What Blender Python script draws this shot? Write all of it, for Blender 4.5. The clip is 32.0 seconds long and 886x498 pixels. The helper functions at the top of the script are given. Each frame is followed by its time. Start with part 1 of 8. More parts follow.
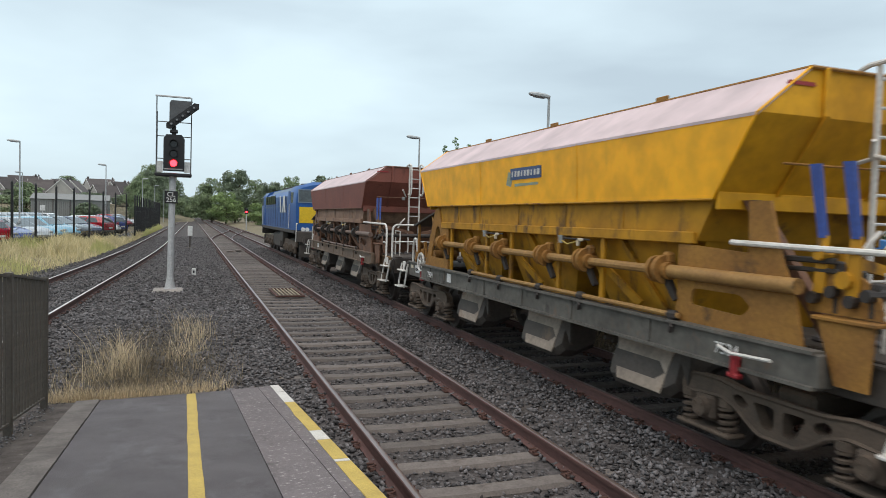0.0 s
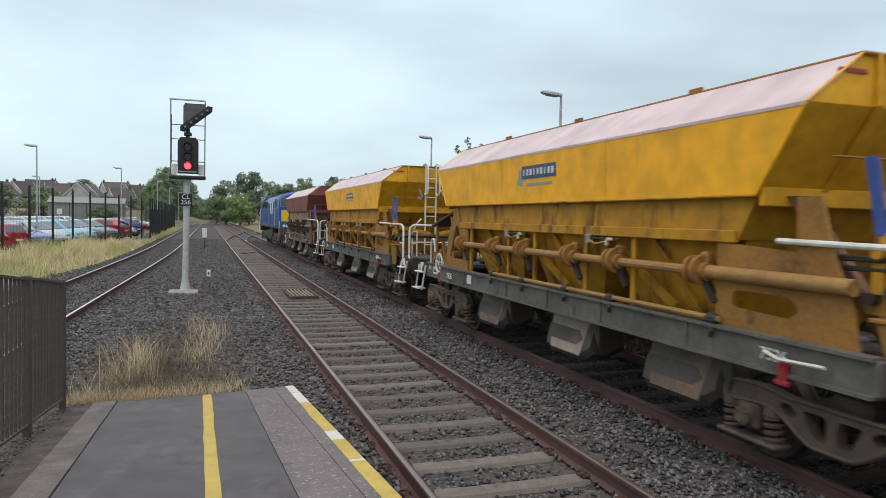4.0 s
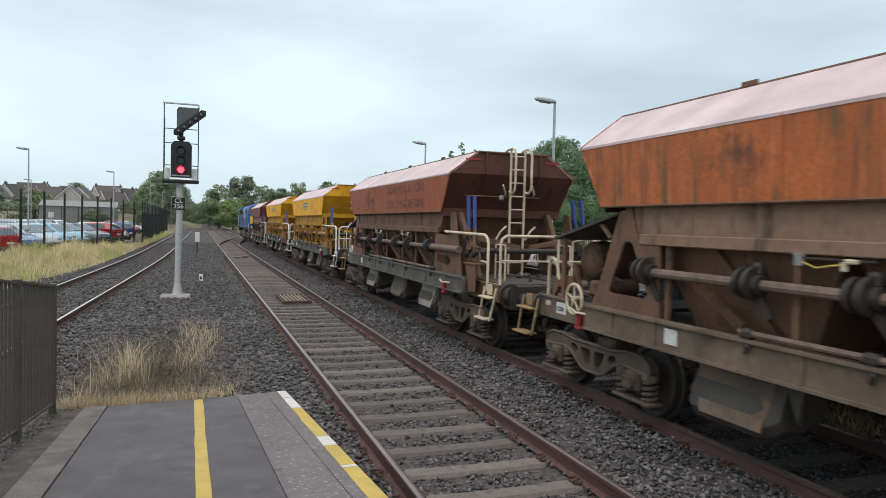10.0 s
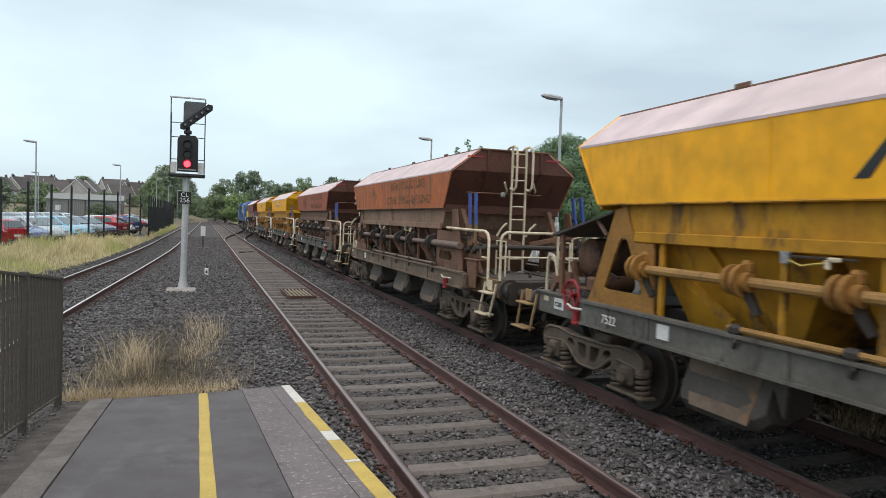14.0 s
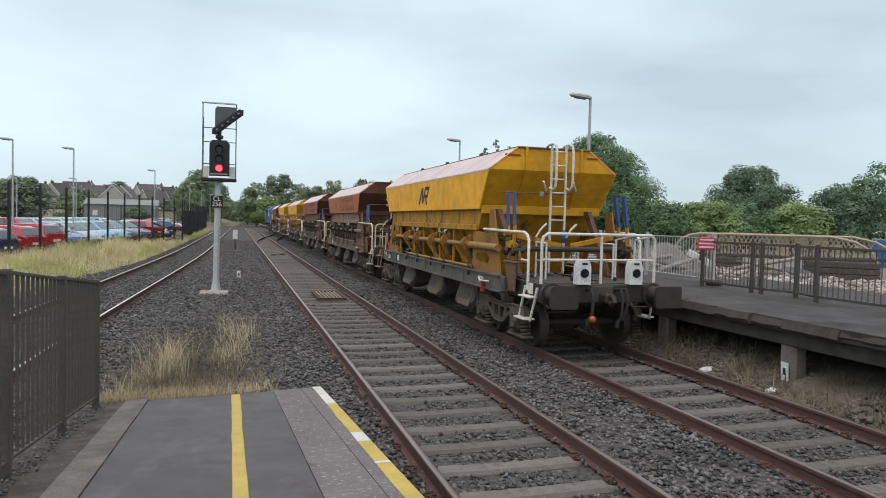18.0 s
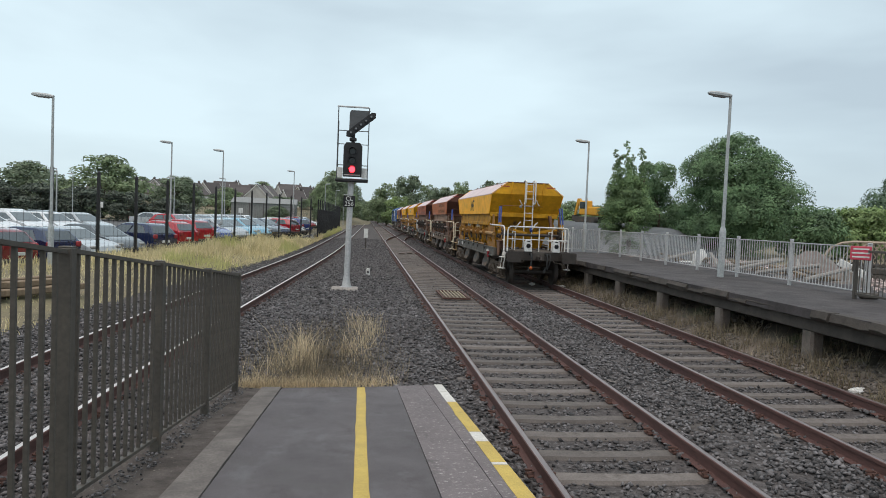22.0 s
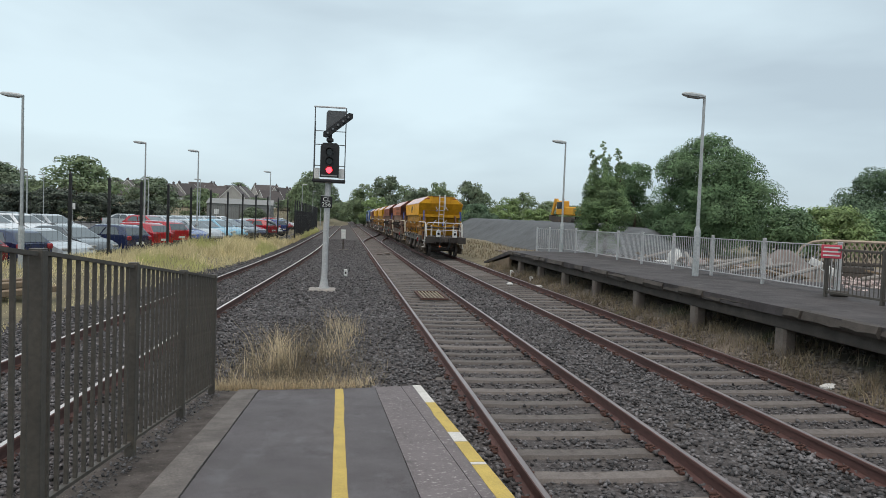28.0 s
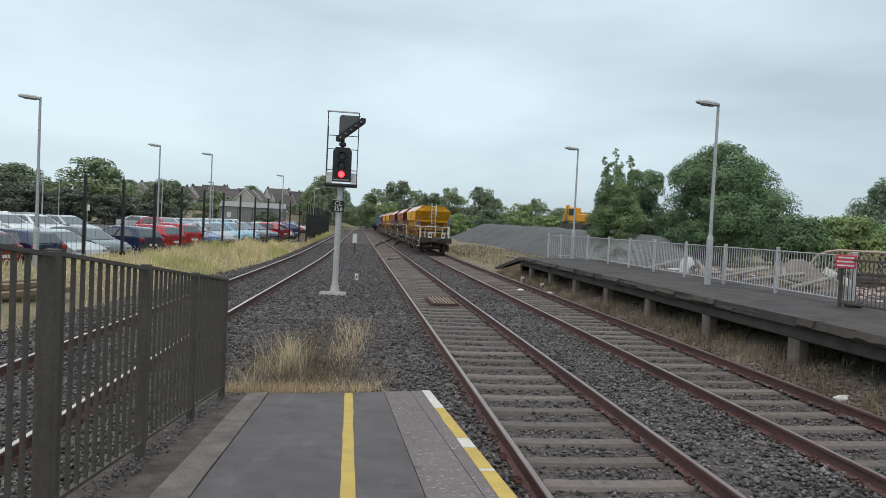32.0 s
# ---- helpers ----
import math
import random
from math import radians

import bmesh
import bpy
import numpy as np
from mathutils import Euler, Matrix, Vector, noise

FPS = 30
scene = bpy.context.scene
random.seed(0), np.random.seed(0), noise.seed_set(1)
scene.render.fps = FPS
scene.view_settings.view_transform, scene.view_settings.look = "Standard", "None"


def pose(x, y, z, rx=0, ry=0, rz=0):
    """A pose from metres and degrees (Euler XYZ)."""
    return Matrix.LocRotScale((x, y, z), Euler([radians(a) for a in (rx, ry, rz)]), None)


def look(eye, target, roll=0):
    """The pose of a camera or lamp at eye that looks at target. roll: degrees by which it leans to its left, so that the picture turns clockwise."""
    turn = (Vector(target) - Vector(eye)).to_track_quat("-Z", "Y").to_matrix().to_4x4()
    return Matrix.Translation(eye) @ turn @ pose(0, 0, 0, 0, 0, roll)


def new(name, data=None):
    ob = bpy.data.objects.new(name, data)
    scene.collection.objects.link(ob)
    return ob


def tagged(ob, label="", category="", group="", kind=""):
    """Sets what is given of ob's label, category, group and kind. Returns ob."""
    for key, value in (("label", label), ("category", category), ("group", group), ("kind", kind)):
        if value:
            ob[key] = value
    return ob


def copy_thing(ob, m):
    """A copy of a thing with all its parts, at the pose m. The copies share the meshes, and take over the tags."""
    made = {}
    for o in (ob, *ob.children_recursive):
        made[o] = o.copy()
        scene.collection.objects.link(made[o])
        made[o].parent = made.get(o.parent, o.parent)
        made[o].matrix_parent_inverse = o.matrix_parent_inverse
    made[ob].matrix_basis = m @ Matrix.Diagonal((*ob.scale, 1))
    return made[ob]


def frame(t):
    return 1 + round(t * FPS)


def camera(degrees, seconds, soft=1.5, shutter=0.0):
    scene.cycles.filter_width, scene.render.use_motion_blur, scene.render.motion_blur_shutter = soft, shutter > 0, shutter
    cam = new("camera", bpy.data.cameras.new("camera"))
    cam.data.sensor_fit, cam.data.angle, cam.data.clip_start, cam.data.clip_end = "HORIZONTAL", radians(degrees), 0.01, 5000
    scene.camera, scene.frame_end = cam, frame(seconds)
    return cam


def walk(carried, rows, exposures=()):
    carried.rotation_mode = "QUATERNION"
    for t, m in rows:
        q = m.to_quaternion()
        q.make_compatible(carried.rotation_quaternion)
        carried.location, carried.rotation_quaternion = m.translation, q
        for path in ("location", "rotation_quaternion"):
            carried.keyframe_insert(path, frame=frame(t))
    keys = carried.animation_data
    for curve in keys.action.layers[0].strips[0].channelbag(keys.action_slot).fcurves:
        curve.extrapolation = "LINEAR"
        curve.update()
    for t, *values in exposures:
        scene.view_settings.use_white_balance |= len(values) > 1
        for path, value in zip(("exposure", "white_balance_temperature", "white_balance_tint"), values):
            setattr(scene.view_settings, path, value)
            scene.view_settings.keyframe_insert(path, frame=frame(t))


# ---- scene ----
cam = camera(65.0, 32.0, soft=0.85, shutter=0.4)
PATH = [
    (0.0, pose(-0.022, 0, 2.15, 87.62, -1.73, -20.00)),
    (0.5, pose(-0.022, 0, 2.15, 87.64, -1.82, -19.93)),
    (1.0, pose(-0.022, 0, 2.15, 87.62, -1.88, -19.89)),
    (1.5, pose(-0.022, 0, 2.15, 87.56, -1.75, -19.89)),
    (2.0, pose(-0.022, 0, 2.15, 87.49, -1.27, -19.84)),
    (2.5, pose(-0.022, 0, 2.15, 87.38, -1.06, -19.66)),
    (3.0, pose(-0.022, 0, 2.15, 87.41, -0.91, -19.37)),
    (3.5, pose(-0.022, 0, 2.15, 87.47, -0.98, -19.11)),
    (5.5, pose(-0.022, 0, 2.15, 87.89, -1.84, -18.85)),
    (6.0, pose(-0.022, 0, 2.15, 87.87, -1.83, -18.96)),
    (6.5, pose(-0.022, 0, 2.15, 87.80, -1.91, -19.03)),
    (7.0, pose(-0.022, 0, 2.15, 87.78, -1.94, -19.13)),
    (7.5, pose(-0.022, 0, 2.15, 87.78, -1.71, -19.28)),
    (8.0, pose(-0.022, 0, 2.15, 87.80, -1.68, -19.42)),
    (8.5, pose(-0.022, 0, 2.15, 87.85, -1.42, -19.56)),
    (9.0, pose(-0.022, 0, 2.15, 87.94, -1.47, -19.55)),
    (9.5, pose(-0.022, 0, 2.15, 87.98, -1.53, -19.52)),
    (10.0, pose(-0.022, 0, 2.15, 88.04, -1.51, -19.48)),
    (10.5, pose(-0.022, 0, 2.15, 88.15, -1.61, -19.43)),
    (11.0, pose(-0.022, 0, 2.15, 88.31, -1.81, -19.37)),
    (11.5, pose(-0.022, 0, 2.15, 88.34, -1.88, -19.31)),
    (12.0, pose(-0.022, 0, 2.15, 88.28, -1.95, -19.21)),
    (12.5, pose(-0.022, 0, 2.15, 88.15, -2.00, -19.18)),
    (13.0, pose(-0.022, 0, 2.15, 87.99, -1.84, -19.05)),
    (13.5, pose(-0.022, 0, 2.15, 87.85, -1.94, -19.04)),
    (14.0, pose(-0.022, 0, 2.15, 87.72, -2.01, -19.04)),
    (14.5, pose(-0.022, 0, 2.15, 87.65, -2.03, -19.09)),
    (15.0, pose(-0.022, 0, 2.15, 87.68, -1.92, -19.14)),
    (15.5, pose(-0.022, 0, 2.15, 87.72, -1.84, -19.23)),
    (17.5, pose(-0.016, 0, 2.15, 87.63, -1.48, -18.29)),
    (18.0, pose(-0.011, 0, 2.15, 87.74, -1.43, -16.64)),
    (18.5, pose(-0.005, 0, 2.15, 87.83, -1.48, -15.03)),
    (19.0, pose(0.000, 0, 2.15, 87.85, -1.86, -13.07)),
    (19.5, pose(0.005, 0, 2.15, 87.69, -1.93, -11.29)),
    (20.0, pose(0.011, 0, 2.15, 87.56, -1.91, -9.70)),
    (20.5, pose(0.016, 0, 2.15, 87.51, -2.05, -8.47)),
    (21.0, pose(0.016, 0, 2.15, 87.55, -2.06, -7.58)),
    (21.5, pose(0.016, 0, 2.15, 87.58, -2.34, -6.86)),
    (22.0, pose(0.016, 0, 2.15, 87.53, -2.36, -6.27)),
    (22.5, pose(0.016, 0, 2.15, 87.38, -2.23, -5.98)),
    (23.0, pose(0.016, 0, 2.15, 87.35, -2.06, -6.51)),
    (23.5, pose(0.016, 0, 2.15, 87.35, -2.05, -7.07)),
    (24.0, pose(0.016, 0, 2.15, 87.35, -2.09, -7.59)),
    (24.5, pose(0.016, 0, 2.15, 87.36, -2.05, -7.87)),
    (25.0, pose(0.016, 0, 2.15, 87.43, -2.10, -8.05)),
    (25.5, pose(0.016, 0, 2.15, 87.53, -2.02, -8.14)),
    (27.5, pose(0.016, 0, 2.15, 87.71, -2.23, -8.17)),
    (28.0, pose(0.016, 0, 2.15, 87.64, -2.17, -8.10)),
    (28.5, pose(0.016, 0, 2.15, 87.66, -2.40, -7.83)),
    (29.0, pose(0.016, 0, 2.15, 87.72, -2.42, -7.67)),
    (29.5, pose(0.016, 0, 2.15, 87.81, -2.53, -7.71)),
    (30.0, pose(0.016, 0, 2.15, 87.97, -2.64, -7.86)),
    (30.5, pose(0.016, 0, 2.15, 88.07, -2.74, -7.80)),
    (31.0, pose(0.016, 0, 2.15, 88.09, -2.82, -7.59)),
    (31.5, pose(0.016, 0, 2.15, 88.08, -2.92, -7.38)),
    (32.0, pose(0.016, 0, 2.15, 88.04, -2.81, -7.17)),
]
walk(cam, PATH, [(0.0, 0.1), (6.0, 0.1), (13.0, 0.17), (18.0, 0.1), (21.0, 0.03), (23.0, 0.0), (32.0, -0.03)])

# the sky: an overcast evening, thin high cloud with a darker band
world = bpy.data.worlds.new("sky")
scene.world = world
world.use_nodes = True
wn, wl = world.node_tree.nodes, world.node_tree.links
wn.clear()
w_out = wn.new("ShaderNodeOutputWorld")
w_bg = wn.new("ShaderNodeBackground")
w_sky = wn.new("ShaderNodeTexSky")
w_sky.sky_type = "NISHITA"
w_sky.sun_disc = False
w_sky.sun_elevation = radians(75)
w_sky.sun_rotation = radians(217)
w_scale = wn.new("ShaderNodeMix")
w_scale.data_type = "RGBA"
w_scale.blend_type = "MULTIPLY"
w_scale.inputs[0].default_value = 1.0
w_scale.inputs[7].default_value = (0.1, 0.1, 0.1, 1)
wl.new(w_sky.outputs[0], w_scale.inputs[6])
w_tc = wn.new("ShaderNodeTexCoord")
w_map = wn.new("ShaderNodeMapping")
w_map.inputs["Scale"].default_value = (1.0, 1.0, 3.6)
w_map.inputs["Location"].default_value = (0.32, 0.1, 0.0)
wl.new(w_tc.outputs["Generated"], w_map.inputs[0])
w_noise = wn.new("ShaderNodeTexNoise")
w_noise.inputs["Scale"].default_value = 1.5
w_noise.inputs["Detail"].default_value = 5.0
w_noise.inputs["Roughness"].default_value = 0.48
w_noise.inputs["Distortion"].default_value = 0.25
wl.new(w_map.outputs[0], w_noise.inputs["Vector"])
w_ramp = wn.new("ShaderNodeValToRGB")
w_ramp.color_ramp.elements[0].position = 0.34
w_ramp.color_ramp.elements[0].color = (0.437, 0.528, 0.59, 1)
w_ramp.color_ramp.elements[1].position = 0.66
w_ramp.color_ramp.elements[1].color = (0.65, 0.785, 0.845, 1)
wl.new(w_noise.outputs["Fac"], w_ramp.inputs[0])
w_mix = wn.new("ShaderNodeMix")
w_mix.data_type = "RGBA"
w_mix.inputs[0].default_value = 0.9
wl.new(w_scale.outputs[2], w_mix.inputs[6])
wl.new(w_ramp.outputs[0], w_mix.inputs[7])
wl.new(w_mix.outputs[2], w_bg.inputs[0])
w_bg.inputs[1].default_value = 1.22
wl.new(w_bg.outputs[0], w_out.inputs[0])

# the sun behind the cloud
sun_data = bpy.data.lights.new("sun", "SUN")
sun_data.energy = 2.1
sun_data.angle = radians(75)
sun_data.color = (1.0, 0.85, 0.76)
sun = new("sun", sun_data)
sun.matrix_world = look((-12, -16, 60), (0, 0, 0))


# ---- materials ----
def material(name, color, color2=None, rough=0.7, metal=0.0, scale=6.0, bump=0.15, fine=40.0, contrast=0.5,
             stretch=(1, 1, 1), per_object=0.0, per_island=0.0, spec=0.5, coords="Object", stain=None, stain_amount=0.5,
             stain_scale=1.5, stain_stretch=(1, 1, 1), coat=0.0, streaks=()):
    """A surface with two scales of colour change, fine relief and, where given, a stain colour in patches."""
    m = bpy.data.materials.new(name)
    m.use_nodes = True
    n, l = m.node_tree.nodes, m.node_tree.links
    b = n["Principled BSDF"]
    b.inputs["Roughness"].default_value = rough
    b.inputs["Metallic"].default_value = metal
    b.inputs["Specular IOR Level"].default_value = spec
    b.inputs["Coat Weight"].default_value = coat
    tc = n.new("ShaderNodeTexCoord")
    mp = n.new("ShaderNodeMapping")
    mp.inputs["Scale"].default_value = stretch
    l.new(tc.outputs[coords], mp.inputs[0])
    big = n.new("ShaderNodeTexNoise")
    big.inputs["Scale"].default_value = scale
    big.inputs["Detail"].default_value = 6
    big.inputs["Roughness"].default_value = 0.62
    l.new(mp.outputs[0], big.inputs["Vector"])
    small = n.new("ShaderNodeTexNoise")
    small.inputs["Scale"].default_value = fine
    small.inputs["Detail"].default_value = 3
    l.new(mp.outputs[0], small.inputs["Vector"])
    c2 = color2 or tuple(c * 0.6 for c in color)
    ramp = n.new("ShaderNodeMapRange")
    ramp.inputs["From Min"].default_value = 0.5 - contrast * 0.5
    ramp.inputs["From Max"].default_value = 0.5 + contrast * 0.5
    l.new(big.outputs["Fac"], ramp.inputs[0])
    mix = n.new("ShaderNodeMix")
    mix.data_type = "RGBA"
    mix.inputs[6].default_value = (*c2, 1)
    mix.inputs[7].default_value = (*color, 1)
    l.new(ramp.outputs[0], mix.inputs[0])
    last = mix.outputs[2]
    grain = n.new("ShaderNodeMapRange")
    grain.inputs["From Min"].default_value = 0.3
    grain.inputs["From Max"].default_value = 0.7
    grain.inputs["To Min"].default_value = 0.82
    grain.inputs["To Max"].default_value = 1.16
    l.new(small.outputs["Fac"], grain.inputs[0])
    mul = n.new("ShaderNodeVectorMath")
    mul.operation = "SCALE"
    l.new(last, mul.inputs[0])
    l.new(grain.outputs[0], mul.inputs["Scale"])
    last = mul.outputs[0]
    stains = ([(stain, stain_amount, stain_scale, stain_stretch)] if stain else []) + list(streaks)
    for stain, stain_amount, stain_scale, stain_stretch in stains:
        mp2 = n.new("ShaderNodeMapping")
        mp2.inputs["Scale"].default_value = stain_stretch
        l.new(tc.outputs[coords], mp2.inputs[0])
        sn = n.new("ShaderNodeTexNoise")
        sn.inputs["Scale"].default_value = stain_scale
        sn.inputs["Detail"].default_value = 7
        sn.inputs["Roughness"].default_value = 0.7
        l.new(mp2.outputs[0], sn.inputs["Vector"])
        sr = n.new("ShaderNodeMapRange")
        sr.inputs["From Min"].default_value = 0.72 - 0.35 * stain_amount
        sr.inputs["From Max"].default_value = 0.84 - 0.30 * stain_amount
        l.new(sn.outputs["Fac"], sr.inputs[0])
        smix = n.new("ShaderNodeMix")
        smix.data_type = "RGBA"
        l.new(sr.outputs[0], smix.inputs[0])
        l.new(last, smix.inputs[6])
        smix.inputs[7].default_value = (*stain, 1)
        last = smix.outputs[2]
    if per_object or per_island:
        if per_object:
            src = n.new("ShaderNodeObjectInfo").outputs["Random"]
        else:
            src = n.new("ShaderNodeNewGeometry").outputs["Random Per Island"]
        amount = per_object or per_island
        rr = n.new("ShaderNodeMapRange")
        rr.inputs["To Min"].default_value = 1 - amount
        rr.inputs["To Max"].default_value = 1 + amount
        l.new(src, rr.inputs[0])
        m2 = n.new("ShaderNodeVectorMath")
        m2.operation = "SCALE"
        l.new(last, m2.inputs[0])
        l.new(rr.outputs[0], m2.inputs["Scale"])
        last = m2.outputs[0]
    l.new(last, b.inputs["Base Color"])
    if bump:
        bp = n.new("ShaderNodeBump")
        bp.inputs["Strength"].default_value = bump
        bp.inputs["Distance"].default_value = 0.01
        l.new(small.outputs["Fac"], bp.inputs["Height"])
        l.new(bp.outputs[0], b.inputs["Normal"])
    return m


def glowing(name, color, strength):
    m = bpy.data.materials.new(name)
    m.use_nodes = True
    b = m.node_tree.nodes["Principled BSDF"]
    b.inputs["Base Color"].default_value = (*color, 1)
    b.inputs["Emission Color"].default_value = (*color, 1)
    b.inputs["Emission Strength"].default_value = strength
    return m


def foliage(name, color, color2, vary=0.4, translucent=0.25, patch_scale=0.8):
    """Leaves: each island its own shade, rough, letting some light through."""
    m = bpy.data.materials.new(name)
    m.use_nodes = True
    n, l = m.node_tree.nodes, m.node_tree.links
    b = n["Principled BSDF"]
    b.inputs["Roughness"].default_value = 0.6
    b.inputs["Specular IOR Level"].default_value = 0.25
    geo = n.new("ShaderNodeNewGeometry")
    mix = n.new("ShaderNodeMix")
    mix.data_type = "RGBA"
    mix.inputs[6].default_value = (*color, 1)
    mix.inputs[7].default_value = (*color2, 1)
    l.new(geo.outputs["Random Per Island"], mix.inputs[0])
    tc = n.new("ShaderNodeTexCoord")
    patch = n.new("ShaderNodeTexNoise")
    patch.inputs["Scale"].default_value = patch_scale
    patch.inputs["Detail"].default_value = 2
    l.new(tc.outputs["Object"], patch.inputs["Vector"])
    spread = n.new("ShaderNodeMapRange")
    spread.inputs["From Min"].default_value = 0.35
    spread.inputs["From Max"].default_value = 0.65
    spread.inputs["To Min"].default_value = 1 - vary
    spread.inputs["To Max"].default_value = 1 + vary
    l.new(patch.outputs["Fac"], spread.inputs[0])
    shade = n.new("ShaderNodeVectorMath")
    shade.operation = "SCALE"
    l.new(mix.outputs[2], shade.inputs[0])
    l.new(spread.outputs[0], shade.inputs["Scale"])
    l.new(shade.outputs[0], b.inputs["Base Color"])
    tr = n.new("ShaderNodeBsdfTranslucent")
    l.new(shade.outputs[0], tr.inputs[0])
    add = n.new("ShaderNodeMixShader")
    add.inputs[0].default_value = translucent
    l.new(b.outputs[0], add.inputs[1])
    l.new(tr.outputs[0], add.inputs[2])
    l.new(add.outputs[0], n["Material Output"].inputs[0])
    return m


M = {}
M["ballast"] = material("ballast stone", (0.142, 0.134, 0.136), (0.058, 0.055, 0.056), 0.9, scale=3, fine=60, per_island=0.78, bump=0.3)
M["ballast_bed"] = material("ballast bed", (0.132, 0.121, 0.119), (0.044, 0.040, 0.039), 0.95, spec=0.1, scale=14, fine=90, bump=1.0, contrast=0.35,
                            stain=(0.10, 0.085, 0.07), stain_amount=0.4, stain_scale=0.4)
M["four_foot"] = material("dirty ballast between rails", (0.14, 0.124, 0.115), (0.06, 0.053, 0.05), 0.9, scale=18, fine=80, bump=1.0, contrast=0.35)
M["earth"] = material("earth and dead grass", (0.19, 0.155, 0.122), (0.10, 0.082, 0.064), 0.95, scale=3, fine=40, bump=0.9, contrast=0.5,
                      stain=(0.07, 0.10, 0.03), stain_amount=0.45, stain_scale=0.8)
M["turf"] = material("rough turf", (0.23, 0.19, 0.115), (0.12, 0.105, 0.065), 0.95, scale=1.2, fine=14, bump=0.8, contrast=0.4, stain=(0.15, 0.15, 0.07),
                     stain_amount=0.5, stain_scale=0.15)
M["sleeper"] = material("weathered concrete sleeper", (0.158, 0.138, 0.125), (0.098, 0.085, 0.077), 0.85, scale=5, fine=50, bump=0.3, per_object=0.22,
                        stain=(0.07, 0.057, 0.05), stain_amount=0.45, stain_scale=4)
M["rail"] = material("rusty rail", (0.135, 0.066, 0.056), (0.072, 0.038, 0.034), 0.75, 0.2, scale=3, fine=50, stretch=(1, 0.2, 1), bump=0.2)
M["rail_head"] = material("worn rail head", (0.74, 0.69, 0.65), (0.58, 0.51, 0.48), 0.36, 0.6, scale=2, fine=30, stretch=(1, 0.05, 1), bump=0.05)
M["rail_head_dull"] = material("dull rail head", (0.34, 0.275, 0.26), (0.22, 0.17, 0.16), 0.32, 0.75, scale=2, fine=30, stretch=(1, 0.05, 1), bump=0.05)
M["clip"] = material("rusty rail clip", (0.12, 0.06, 0.045), (0.07, 0.035, 0.028), 0.8, 0.2, scale=8, fine=60)
M["asphalt"] = material("platform asphalt", (0.120, 0.110, 0.114), (0.083, 0.075, 0.078), 0.75, scale=1.6, fine=160, bump=0.5, contrast=0.35, spec=0.3,
                        stain=(0.095, 0.089, 0.088), stain_amount=0.45, stain_scale=1.4, streaks=[((0.136, 0.130, 0.136), 0.5, 2.3, (1, 0.5, 1)), ((0.078, 0.069, 0.071), 0.45, 3.1, (1, 0.6, 1)), ((0.30, 0.28, 0.27), 0.12, 55, (1, 1, 1))])
M["wet_asphalt"] = material("worn platform surface", (0.088, 0.078, 0.078), (0.042, 0.037, 0.037), 0.75, scale=1.6, fine=60, bump=0.5, spec=0.22, contrast=0.35,
                            stain=(0.028, 0.025, 0.024), stain_amount=0.55, stain_scale=0.9, streaks=[((0.12, 0.11, 0.105), 0.3, 2.6, (1, 0.5, 1))])
M["coping"] = material("platform coping concrete", (0.19, 0.168, 0.17), (0.125, 0.110, 0.112), 0.8, scale=2, fine=140, bump=0.5, spec=0.2,
                       stain=(0.46, 0.43, 0.41), stain_amount=0.46, stain_scale=26, streaks=[((0.075, 0.07, 0.07), 0.4, 3, (1, 0.5, 1))])
M["edge_stone"] = material("blackened broken platform edge", (0.085, 0.072, 0.062), (0.034, 0.029, 0.025), 0.9, scale=3, fine=50, bump=0.6,
                           stain=(0.17, 0.155, 0.135), stain_amount=0.2, stain_scale=9)
M["concrete"] = material("stained concrete", (0.20, 0.175, 0.15), (0.11, 0.085, 0.074), 0.85, scale=2, fine=40, bump=0.4,
                         stain=(0.07, 0.065, 0.055), stain_amount=0.55, stain_scale=1.6, stain_stretch=(1, 1, 0.4))
M["kerb"] = material("old concrete kerb", (0.21, 0.19, 0.175), (0.125, 0.113, 0.106), 0.9, scale=3.5, fine=60, bump=0.6, spec=0.15,
                     stain=(0.115, 0.104, 0.097), stain_amount=0.7, stain_scale=1.6, streaks=[((0.36, 0.33, 0.30), 0.2, 12, (1, 1, 1))])
M["dirt"] = material("dirty gravelled asphalt", (0.125, 0.11, 0.10), (0.062, 0.054, 0.05), 0.95, scale=5, fine=90, bump=0.8, spec=0.1, contrast=0.35,
                     stain=(0.40, 0.36, 0.31), stain_amount=0.30, stain_scale=22)
M["yellow_line"] = material("worn yellow road paint", (0.55, 0.40, 0.09), (0.40, 0.29, 0.07), 0.7, scale=4, fine=90, bump=0.2,
                            stain=(0.16, 0.14, 0.11), stain_amount=0.3, stain_scale=9)
M["white_line"] = material("worn white road paint", (0.66, 0.64, 0.60), (0.46, 0.44, 0.40), 0.7, scale=4, fine=90, bump=0.2,
                           stain=(0.25, 0.22, 0.17), stain_amount=0.35, stain_scale=9)
M["dark_fence"] = material("dark painted steel", (0.092, 0.08, 0.066), (0.055, 0.048, 0.04), 0.6, 0.0, scale=3, fine=40, bump=0.1,
                           stain=(0.12, 0.09, 0.06), stain_amount=0.3, stain_scale=3)
M["black_fence"] = material("black fence paint", (0.012, 0.012, 0.013), (0.006, 0.006, 0.006), 0.55)
M["galv"] = material("galvanised steel", (0.52, 0.52, 0.52), (0.40, 0.40, 0.40), 0.55, 0.2, scale=4, fine=30, bump=0.05,
                     stain=(0.24, 0.21, 0.17), stain_amount=0.25, stain_scale=3)
